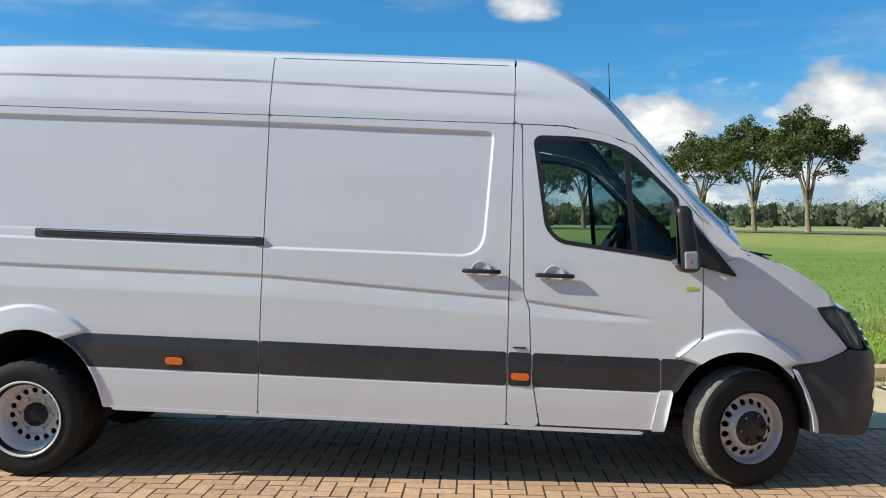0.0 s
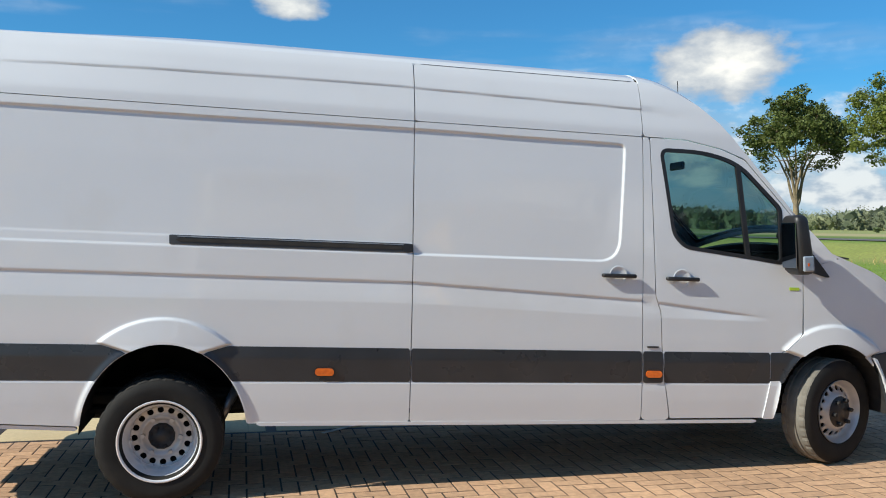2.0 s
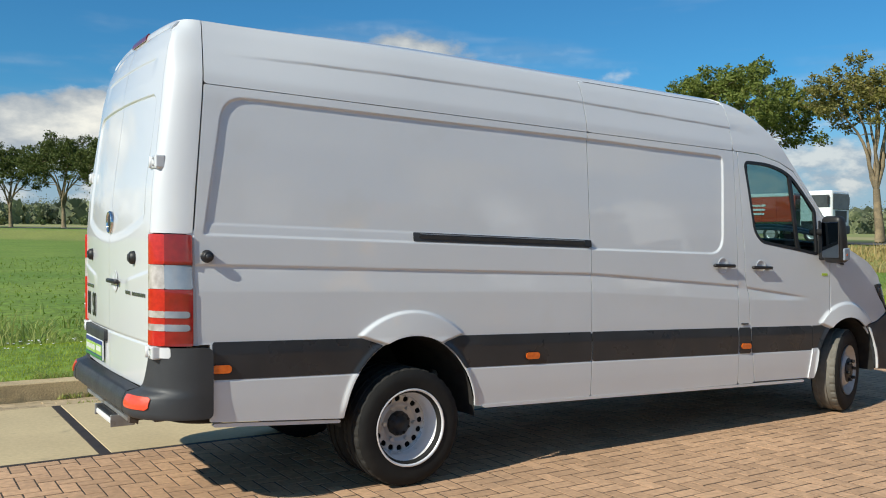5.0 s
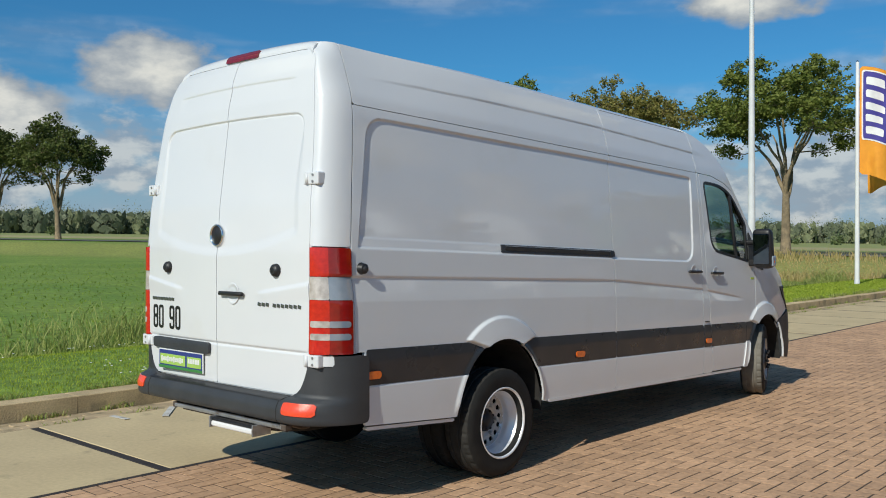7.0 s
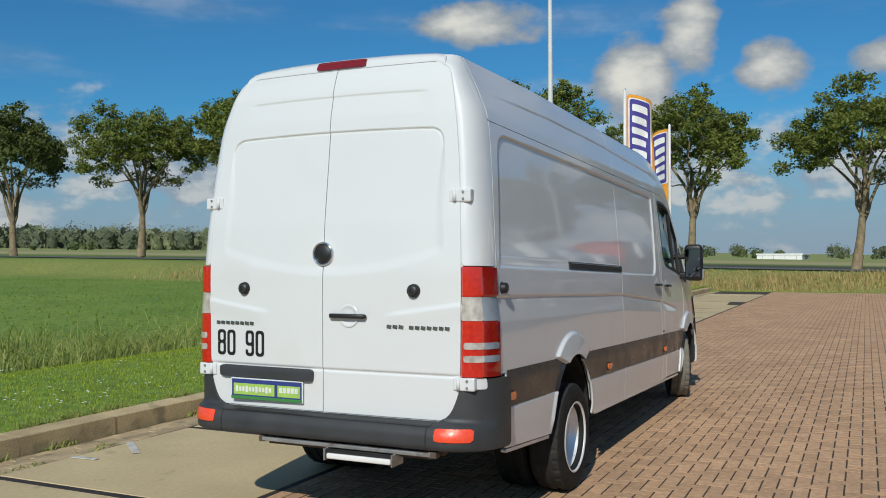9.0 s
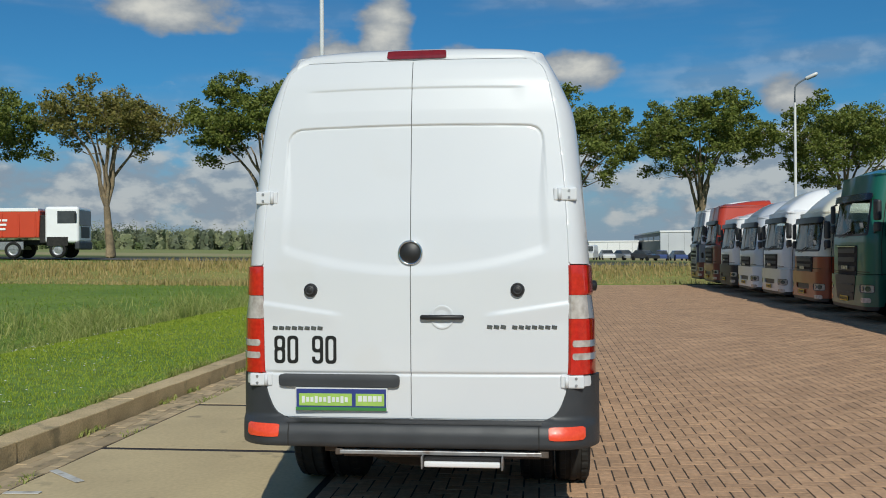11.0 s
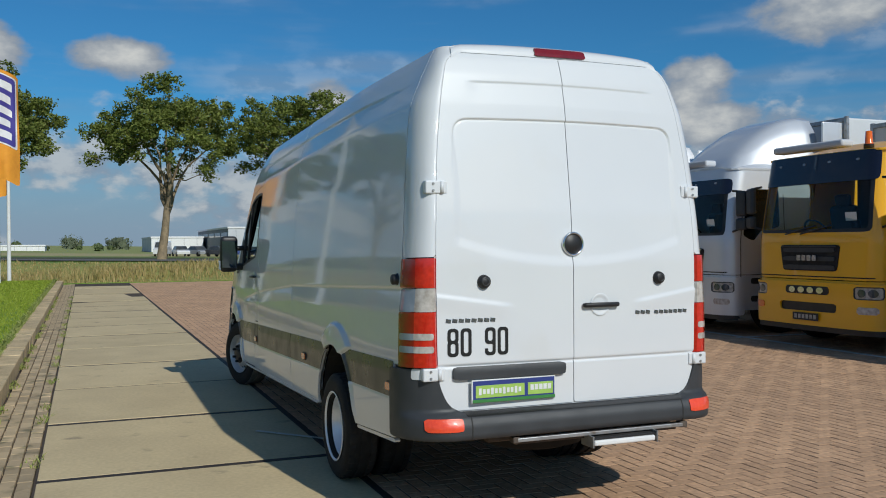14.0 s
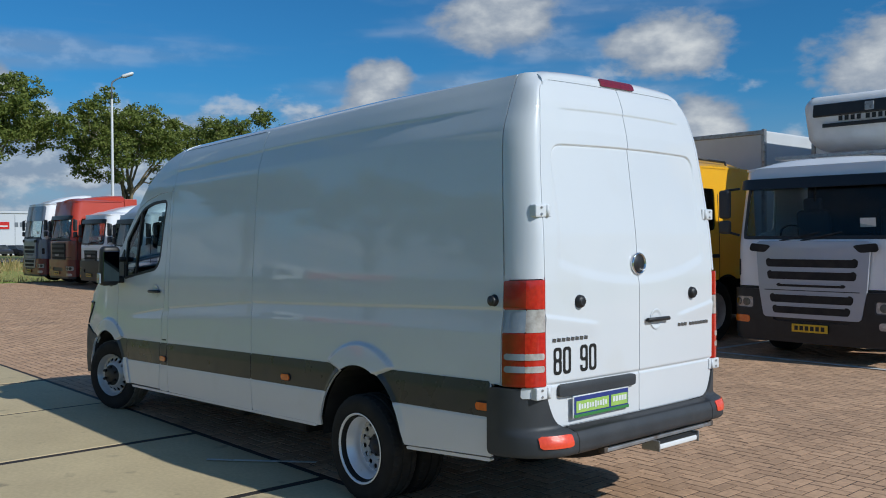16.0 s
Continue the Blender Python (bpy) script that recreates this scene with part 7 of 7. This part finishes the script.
# flag poles and flags
def flag_pole(x, y, tall, flag, way=-1):
    z = float(land(x, y))
    T = thing("flag_pole", "white flag pole with an orange and blue banner on the lawn", "flag pole", pose(x, y, z), "flag poles on the lawn")
    part("pole", lathe([(0.085, -0.1), (0.083, 0.3), (0.075, tall * 0.35), (0.065, tall * 0.7), (0.055, tall), (0.0, tall)], 14), M_POLEW, T)
    part("pole_cap", lathe([(0.0, 0.07), (0.035, 0.05), (0.045, 0.0)], 12), M_CHROME, T, at=pose(0, 0, tall))
    part("pole_foot", lathe([(0.095, 0.0), (0.092, 0.16), (0.082, 0.18)], 14), M_POLE, T)
    w, h = 1.0, 3.75

    def cloth(proud):
        def f(u, v, off):
            k = u / w
            sway = 0.20 * np.sin(5.5 * u + 1.1 * v + flag) * k + 0.08 * np.sin(9 * u - 1.7 * v) * k
            sag = 0.35 * k * k + 0.05 * np.sin(3 * v) * k
            return 0.08 + 0.32 * u + sway + proud + off, way * (0.05 + 0.93 * u + 0.05 * sway), tall - 0.15 - h + v - sag
        return f
    fl_ = part("banner", panel("banner", (0, 0, w, h), 0.08, rect(0, 0, w, h, 0.02), cloth(0), 0.006), M_ORANGE, T)
    for pr in (-0.012, 0.010):
        part("banner_border", panel("banner_border", (0.06, 1.15, w - 0.06, h - 0.10), 0.07, rect(0.07, 1.20, w - 0.07, h - 0.12), cloth(pr * 0.6), 0.004), M_FLAGW, fl_)
        part("banner_field", panel("banner_field", (0.11, 1.2, w - 0.11, h - 0.15), 0.07, rect(0.12, 1.25, w - 0.12, h - 0.17), cloth(pr), 0.004), M_NAVY, fl_)
        for i in range(5):
            v0 = 1.38 + i * 0.43
            part("banner_mark", panel("banner_mark", (0.2, v0, w - 0.2, v0 + 0.36), 0.05, rect(0.22, v0 + 0.04, w - 0.24 - 0.05 * (i % 2), v0 + 0.30, 0.01), cloth(pr * 1.6), 0.003), M_FLAGW, fl_)


flag_pole(25.5, 11.9, 7.75, 1.0)
flag_pole(29.6, 11.9, 7.6, 4.4, 1)
flag_pole(33.6, 11.8, 7.75, 2.6, 1)

mast = thing("light_mast", "tall tapered grey steel mast on the lawn", "mast", pose(16.9, 12.02, float(land(16.9, 12.02))))
part("mast_tube", lathe([(0.112, -0.1), (0.108, 0.6), (0.095, 3.0), (0.068, 7.0), (0.055, 11.0), (0.045, 14.0), (0.0, 14.0)], 18), M_POLE, mast)
part("mast_foot", lathe([(0.135, 0.0), (0.13, 0.38), (0.114, 0.42)], 18), M_POLE, mast)
part("socket_box", box(0.16, 0.20, 0.28, 0.02, 2), M_POLEW, mast, at=pose(-0.05, -0.22, 0.55))


def street_lamp(x, y, tall, turn):
    T = thing("street_lamp", "slim grey street lamp with a bent arm and flat head", "street lamp", pose(x, y, float(land(x, y)), 0, 0, turn))
    part("post", lathe([(0.095, -0.1), (0.085, 2.0), (0.07, 6.0), (0.06, tall - 1.0)], 12), M_POLEW, T)
    V, F = [], []
    tube(V, F, [Vector((0, 0, tall - 1.0)), Vector((0, 0, tall - 0.25)), Vector((0.05, 0, tall - 0.12)), Vector((0.2, 0, tall + 0.0)), Vector((0.5, 0, tall + 0.17))], [0.05, 0.045, 0.045, 0.04, 0.04], 8)
    part("arm", mesh_of("arm", V, F), M_HALLD, T)
    hd = box(0.66, 0.30, 0.2, 0.09, 4)
    for v in hd.verts:
        v.co.y *= 1 - 0.35 * (abs(v.co.x) / 0.33) ** 3
        v.co.z *= 1 - 0.4 * (abs(v.co.x) / 0.33) ** 2
    for f in hd.faces:
        f.smooth = True
    h = part("lamp_head", hd, M_POLEW, T, at=pose(0.78, 0, tall + 0.30, 0, -22, 0))
    part("lamp_glass", box(0.5, 0.22, 0.08, 0.035, 3), M_HALLD, h, at=pose(0.0, 0, -0.07))


street_lamp(38.4, -7.27, 10.3, -105)


# halls far off; the shade on their side walls is painted as a darker tone
def hall(label, x0, x1, y0, y1, h, front, side, fascia=None, strips=0, sign=False):
    z = float(land(x0, (y0 + y1) / 2)) - 0.3
    T = thing("hall", label, "building", pose(x0, (y0 + y1) / 2, z))
    w, d = x1 - x0, y1 - y0
    part("front_wall", box(0.4, d, h, 0.02, 1), front, T, at=pose(0.2, 0, h / 2))
    part("side_wall", box(w - 0.4, 0.4, h, 0.02, 1), side, T, at=pose(w / 2 + 0.2, d / 2 - 0.2, h / 2))
    part("back_wall", box(w - 0.4, 0.4, h, 0.02, 1), side, T, at=pose(w / 2 + 0.2, -d / 2 + 0.2, h / 2))
    part("roof", box(w + 0.3, d + 0.3, 0.35, 0.02, 1), fascia or front, T, at=pose(w / 2, 0, h + 0.17))
    for i in range(strips):
        part("window_strip", box(w / strips * 0.86, 0.06, 0.9, 0.01, 1), M_TRUCKGLASS, T, at=pose(w / strips * (i + 0.5), d / 2 + 0.02, h * 0.78))
    n = max(2, int(d / 2.4))
    for i in range(n):
        part("cladding_joint", box(0.04, 0.05, h - 0.3, 0, 1), M_HALLD, T, at=pose(-0.012, -d / 2 + d * (i + 0.5) / n, h / 2))
    if sign:
        sg_ = part("wall_sign", box(0.08, 2.0, 1.1, 0.02, 1), M_RED, T, at=pose(-0.05, d / 2 - 2.0, h * 0.72))
        part("sign_band", box(0.04, 1.5, 0.2, 0.01, 1), M_SIGN_W, sg_, at=pose(-0.05, 0, -0.1))
        for i in range(3):
            part("sign_bar", box(0.04, 0.5, 0.7, 0.01, 1), M_HALLD, T, at=pose(-0.03, d / 2 - 4.0 - i * 0.75, h * 0.74))
    return T


hall("pale grey warehouse with a dark window band and white roof edge", 172, 222, -27, -17.8, 5.4, M_HALL, M_HALLD, M_FLAGW, 5)
hall("warehouse with dark side walls, a white end wall and red sign", 137, 178, -40, -27.3, 6.6, M_HALL, M_HALLD, M_HALL, 0, True)
hall("low white shed at the edge of the fields", 205, 240, -17, -5.5, 3.6, M_FLAGW, M_HALL)
hall("low white shed beyond the flag poles", 215, 245, 17, 27, 1.3, M_FLAGW, M_HALL)


def hull(outline, half, tuck=0.0):
    """A car's side outline, drawn out to both sides and drawn in towards its top."""
    bm = bmesh.new()
    top, low = max(z for _, z in outline), min(z for _, z in outline)
    rings = []
    for v in (-1, -0.86, 0.86, 1):
        k = 0.94 if abs(v) == 1 else 1.0
        rings.append([bm.verts.new((x * (0.97 + 0.03 * k), v * (half - tuck * (z - low) / (top - low)), low + (z - low) * k)) for x, z in outline])
    n = len(outline)
    for a, b in zip(rings, rings[1:]):
        for q in range(n):
            bm.faces.new((a[q], a[(q + 1) % n], b[(q + 1) % n], b[q]))
    bm.faces.new(rings[0][::-1])
    bm.faces.new(rings[-1])
    bmesh.ops.recalc_face_normals(bm, faces=bm.faces[:])
    return bm


def small_car(x, y, turn, mat, van=False):
    T = thing("parked_car", "small parked %s far across the field" % ("white van" if van else "car"), "car", pose(x, y, float(land(x, y)), 0, 0, turn), "cars parked far off")
    if van:
        part("body", hull([(-2.5, 0.35), (2.4, 0.35), (2.45, 0.95), (1.75, 1.15), (1.1, 2.0), (-2.5, 2.05)], 0.92, 0.10), mat, T)
        part("windscreen", hull([(1.70, 1.2), (1.76, 1.2), (1.20, 1.92), (1.14, 1.92)], 0.78, 0.06), M_TRUCKGLASS, T)
    else:
        part("body", hull([(-2.0, 0.32), (2.05, 0.32), (2.1, 0.62), (1.95, 0.80), (1.0, 0.93), (-1.75, 0.98), (-2.05, 0.8)], 0.87, 0.05), mat, T)
        part("cabin", hull([(-1.72, 0.96), (1.05, 0.92), (0.35, 1.40), (-1.15, 1.40)], 0.80, 0.14), M_TRUCKGLASS, T)
        part("roof", hull([(-1.25, 1.39), (0.36, 1.39), (0.22, 1.45), (-1.05, 1.45)], 0.66, 0.05), mat, T)
    for sx in (-1.3, 1.3):
        for sy in (-0.8, 0.8):
            part("wheel", lathe([(0.0, 0.1), (0.2, 0.1), (0.31, 0.08), (0.31, -0.08)], 14, "Y"), M_RUBBER, T, at=pose(sx, sy, 0.31))


CARS = [paint("car_white", (0.7, 0.7, 0.7)), paint("car_blue", (0.05, 0.08, 0.22)), paint("car_dark", (0.03, 0.03, 0.035)), paint("car_grey", (0.3, 0.31, 0.32))]
for i in range(14):
    small_car(117 + 1.4 * (i % 3), -1.0 - 2.5 * i, 168 + 17 * (i % 4), CARS[(0, 0, 3, 2, 1, 1, 2, 0, 3, 2, 2, 3, 2, 0)[i]], i in (0, 7))

# tipper lorry on the country road
C_TIPPER = paint("tipper_red", (0.62, 0.06, 0.025))


def tipper(x, y, turn):
    z = float(land(x, y)) + 0.07
    T = thing("tipper_lorry", "red four-axle tipper lorry on the country road", "lorry", pose(x, y, z, 0, 0, turn))
    bm = box(6.4, 2.45, 1.62, 0.05, 2, (0, 0, 0))
    for v in bm.verts:
        if v.co.z < 0:
            v.co.x *= 0.97
            v.co.y *= 0.94
    tub = part("tipper_body", bm, C_TIPPER, T, at=pose(-0.4, 0, 2.05))
    part("top_edge", box(6.2, 2.5, 0.22, 0.03, 1), C_WHITE, tub, at=pose(0, 0, 0.85))
    for i in range(3):
        part("body_mark", box(1.2 - 0.1 * i, 0.02, 0.13, 0.01, 1), C_WHITE, tub, at=pose(0.7, -1.225, 0.22 - 0.26 * i))
        part("body_mark", box(1.2 - 0.1 * i, 0.02, 0.13, 0.01, 1), C_WHITE, tub, at=pose(0.7, 1.225, 0.22 - 0.26 * i))
    part("tailgate", box(0.06, 2.3, 1.4, 0.03, 1), C_TIPPER, tub, at=pose(-3.2, 0, 0))
    for i in range(7):
        for sd in (-1, 1):
            part("body_rib", box(0.10, 0.05, 1.4, 0.02, 1), C_TIPPER, tub, at=pose(-2.9 + i * 0.97, sd * 1.2, -0.06, -sd * 2.6, 0, 0))
    part("chassis", box(8.6, 0.9, 0.3, 0.03, 1), M_UNDER, T, at=pose(0.6, 0, 0.95))
    cab_ = part("cab", box(2.0, 2.4, 2.2, 0.18, 4), C_WHITE, T, at=pose(4.05, 0, 2.0))
    part("windscreen", box(0.05, 2.1, 0.95, 0.03, 2), M_TRUCKGLASS, cab_, at=pose(1.0, 0, 0.42))
    part("grille", box(0.05, 1.5, 0.7, 0.03, 2), M_BLACK, cab_, at=pose(1.0, 0, -0.45))
    part("bumper", box(0.3, 2.42, 0.5, 0.08, 2), M_TRIM, T, at=pose(4.95, 0, 0.75))
    part("cab_gap", box(0.5, 2.1, 1.7, 0.05, 2), M_UNDER, T, at=pose(2.95, 0, 1.75))
    for s in (-1, 1):
        part("side_window", box(1.1, 0.04, 0.75, 0.06, 2), M_TRUCKGLASS, cab_, at=pose(0.3, s * 1.2, 0.45))
        part("wheel_arch", box(1.25, 0.05, 0.55, 0.12, 2), M_UNDER, T, at=pose(3.8, s * 1.19, 1.0))
        part("mirror", box(0.1, 0.18, 0.5, 0.03, 2), M_BLACK, T, at=pose(4.9, s * 1.35, 2.5))
        part("mudguard", box(2.6, 0.06, 0.2, 0.03, 1), M_UNDER, T, at=pose(-2.3, s * 1.15, 1.15))
        part("side_guard", box(2.6, 0.06, 0.5, 0.03, 1), M_STEEL, T, at=pose(0.5, s * 1.12, 0.75))
        for wx in (-3.0, -1.6, 1.2, 3.8):
            ww = part("wheel", lathe([(0.0, 0.05), (0.2, 0.06), (0.3, 0.03), (0.34, 0.14), (0.48, 0.14), (0.5, 0.1), (0.5, -0.15), (0.3, -0.15)], 22, "Y"), M_RUBBER, T, at=pose(wx, s * 1.05, 0.5, 0, 0, 0 if s < 0 else 180))
            part("rim", lathe([(0.0, 0.055), (0.2, 0.065), (0.3, 0.035), (0.33, 0.13)], 18, "Y"), M_STEEL, ww)


tipper(42.38, 38.39, -80)

# ---- pieces of the paving ----
def slab_mesh(w, d, h, bev):
    """A block with a chamfered top, its top at z = 0, standing on -h."""
    x, y, b = w / 2, d / 2, bev
    v = [(-x, -y, -h), (x, -y, -h), (x, y, -h), (-x, y, -h), (-x, -y, -b), (x, -y, -b), (x, y, -b), (-x, y, -b),
         (-x + b, -y + b, 0), (x - b, -y + b, 0), (x - b, y - b, 0), (-x + b, y - b, 0)]
    f = [[8, 9, 10, 11]]
    for k in range(4):
        f += [[k, (k + 1) % 4, 4 + (k + 1) % 4, 4 + k], [4 + k, 4 + (k + 1) % 4, 8 + (k + 1) % 4, 8 + k]]
    return mesh_of("piece", v, f, False)


rng = np.random.default_rng(4)
SLAB_W = tagged(thing("slab_strip", "strip of large concrete slabs edged with steel", "pavement"), kind="structure")
slab_me = slab_mesh(1.968, 2.03, 0.10, 0.006)
slab_me.materials.append(M_SLAB)
edge_me = slab_mesh(0.07, 2.04, 0.10, 0.003)
edge_me.materials.append(M_EDGE)
for k in range(-6, 15):
    x = -1.04 + 2.04 * k
    part("slab", slab_me, None, SLAB_W, at=pose(x, 8.16, 0.004 * rng.uniform(-1, 1), rng.uniform(-0.1, 0.1), rng.uniform(-0.1, 0.1), 0))
    part("slab_edge", edge_me, None, SLAB_W, at=pose(x + 1.02, 8.16, -0.002))
long_me = slab_mesh(43.0, 0.05, 0.10, 0.003)
long_me.materials.append(M_EDGE)
part("slab_edge", long_me, None, SLAB_W, at=pose(9.7, 7.12, -0.002))

# gutter of brick on edge, two courses, and the kerb
GUTTER = tagged(thing("gutter", "sunken gutter of dark brick with weeds along the kerb", "gutter"), kind="structure")
gbed = mesh_of("gutter_bed", [(-16, 9.19, -0.04), (31.2, 9.19, -0.04), (31.2, 9.66, -0.05), (-16, 9.66, -0.05)], [[0, 1, 2, 3]], False)
part("gutter_bed", gbed, M_JOINT, GUTTER)
gut_me = slab_mesh(0.2143, 0.094, 0.10, 0.004)
gut_me.materials.append(M_GUTTER)
for r in range(4):
    for k in range(74):
        x = -6 + 0.215 * k + (0.1 if r % 2 else 0)
        part("brick", gut_me, None, GUTTER, at=pose(x, 9.245 + 0.108 * r, -0.004 - 0.006 * r + 0.004 * rng.uniform(-1, 1), rng.uniform(-1.5, 1.5), rng.uniform(-1, 1), rng.uniform(-1, 1)))
far_v, far_f = [], []
for r in range(4):
    for k in range(100):
        x, y, z = 10.05 + 0.215 * k, 9.245 + 0.108 * r, -0.006 - 0.006 * r
        q = len(far_v)
        far_v += [(x - 0.1, y - 0.05, z), (x + 0.1, y - 0.05, z), (x + 0.1, y + 0.05, z), (x - 0.1, y + 0.05, z)]
        far_f.append([q, q + 1, q + 2, q + 3])
tagged(part("brick_courses", mesh_of("brick_courses", far_v, far_f, False), M_GUTTER, GUTTER), kind="stuff")
KERB = tagged(thing("kerb", "weathered concrete kerb between paving and lawn", "kerb"), kind="structure")
kerb_me = slab_mesh(0.995, 0.27, 0.25, 0.007)
kerb_me.materials.append(M_KERB)
for k in range(43):
    part("kerb_stone", kerb_me, None, KERB, at=pose(-11 + 1.0 * k, 9.785, 0.132 + 0.006 * rng.uniform(-1, 1), rng.uniform(-0.6, 0.6), rng.uniform(-0.25, 0.25), rng.uniform(-0.3, 0.3)))

# herringbone bricks: pieces of their own behind the van, joined beyond
BL, BW = 0.205, 0.1025
brick_me = slab_mesh(BL - 0.010, BW - 0.010, 0.06, 0.0012)
brick_me.materials.append(M_BRICK)
bx, by, bturn = [], [], []
for i in range(-340, 720):
    for j in range(-10, 260):
        k = (i + j) % 4
        if k == 0:       # lying along x over cells (i, j), (i + 1, j)
            x, y, tr = (i + 1) * BW, (j + 0.5) * BW, 0
        elif k == 2:     # standing along y over cells (i, j), (i, j + 1)
            x, y, tr = (i + 0.5) * BW, (j + 1) * BW, 1
        else:
            continue
        bx.append(x)
        by.append(y)
        bturn.append(tr)
bx, by, bturn = np.array(bx), np.array(by) - 5.0, np.array(bturn)
keep = (by < np.where(bturn == 0, 7.13, 7.18)) & (by > -3.6) & (bx > -11.5) & (bx < 31.1)
bx, by, bturn = bx[keep], by[keep], bturn[keep]
dip = 0.0012 * rng.uniform(-1, 1, len(bx))
mine = np.nonzero((bx > -6.3) & (bx < -3.55) & (by > 4.6) & (by < 6.98))[0][:300]
sel = np.zeros(len(bx), bool)
sel[mine] = True
for q in mine:
    part("brick", brick_me, None, PAVE, at=pose(float(bx[q]), float(by[q]), float(dip[q]) - 0.002, rng.uniform(-0.3, 0.3), rng.uniform(-0.3, 0.3), 90.0 * int(bturn[q]) + rng.uniform(-0.6, 0.6)))
rest = np.nonzero(~sel)[0]
m_ = len(rest)
hw = np.where(bturn[rest] == 0, BL, BW) / 2 - 0.0050
hd = np.where(bturn[rest] == 0, BW, BL) / 2 - 0.0050
tilt_a, tilt_b = rng.uniform(-0.005, 0.005, m_), rng.uniform(-0.005, 0.005, m_)
bev = 0.0010
V = np.zeros((m_, 8, 3))
for c, (sx, sy) in enumerate(((-1, -1), (1, -1), (1, 1), (-1, 1))):
    V[:, c, 0], V[:, c, 1], V[:, c, 2] = bx[rest] + sx * hw, by[rest] + sy * hd, -0.016
    V[:, 4 + c, 0], V[:, 4 + c, 1] = bx[rest] + sx * (hw - bev), by[rest] + sy * (hd - bev)
    V[:, 4 + c, 2] = dip[rest] - 0.002 + tilt_a * sx * hw + tilt_b * sy * hd
V[:, :, 1] = np.minimum(V[:, :, 1], 7.092)          # cut straight along the slabs
base_f = np.array([[4, 5, 6, 7], [0, 1, 5, 4], [1, 2, 6, 5], [2, 3, 7, 6], [3, 0, 4, 7]])
F = (base_f[None] + 8 * np.arange(m_)[:, None, None]).reshape(-1, 4)
bm_ = bpy.data.meshes.new("bricks")
bm_.vertices.add(m_ * 8)
bm_.vertices.foreach_set("co", V.reshape(-1))
bm_.loops.add(len(F) * 4)
bm_.loops.foreach_set("vertex_index", F.reshape(-1).astype(np.int32))
bm_.polygons.add(len(F))
bm_.polygons.foreach_set("loop_start", np.arange(0, len(F) * 4, 4, dtype=np.int32))
bm_.polygons.foreach_set("loop_total", np.full(len(F), 4, np.int32))
bm_.polygons.foreach_set("use_smooth", np.zeros(len(F), bool))
bm_.update(calc_edges=True)
tagged(part("bricks", bm_, M_BRICKS, PAVE), kind="stuff")
outer = mesh_of("outer_bricks", [(-16, -24, -0.004), (31.15, -24, -0.004), (31.15, -3.62, -0.004), (-16, -3.62, -0.004)], [[0, 1, 2, 3]], False)
tagged(part("outer_bricks", outer, M_BRICKS, PAVE), kind="stuff")

# worn paint: parking marks on slabs and yard
for x0, y0, x1, y1, w in ((-2.83, 9.16, -3.12, 8.80, 0.06), (-3.43, 9.16, -3.41, 8.92, 0.05), (-1.02, 7.53, -1.68, 6.95, 0.035),
                          (-6.0, -0.98, 7.2, -1.28, 0.10), (-3.1, -0.95, -3.2, -3.4, 0.10), (0.0, -1.0, -0.1, -3.4, 0.10), (3.2, -1.05, 3.1, -3.4, 0.10), (6.5, -1.1, 6.4, -3.4, 0.10)):
    L = math.hypot(x1 - x0, y1 - y0)
    a = math.degrees(math.atan2(y1 - y0, x1 - x0))
    mk = slab_mesh(L, w, 0.004, 0.001)
    mk.materials.append(M_PAINT)
    tagged(part("painted_line", mk, None, at=pose((x0 + x1) / 2, (y0 + y1) / 2, 0.010, 0, 0, a)), "worn white painted parking line on the paving", "road marking", "parking lines", "structure")
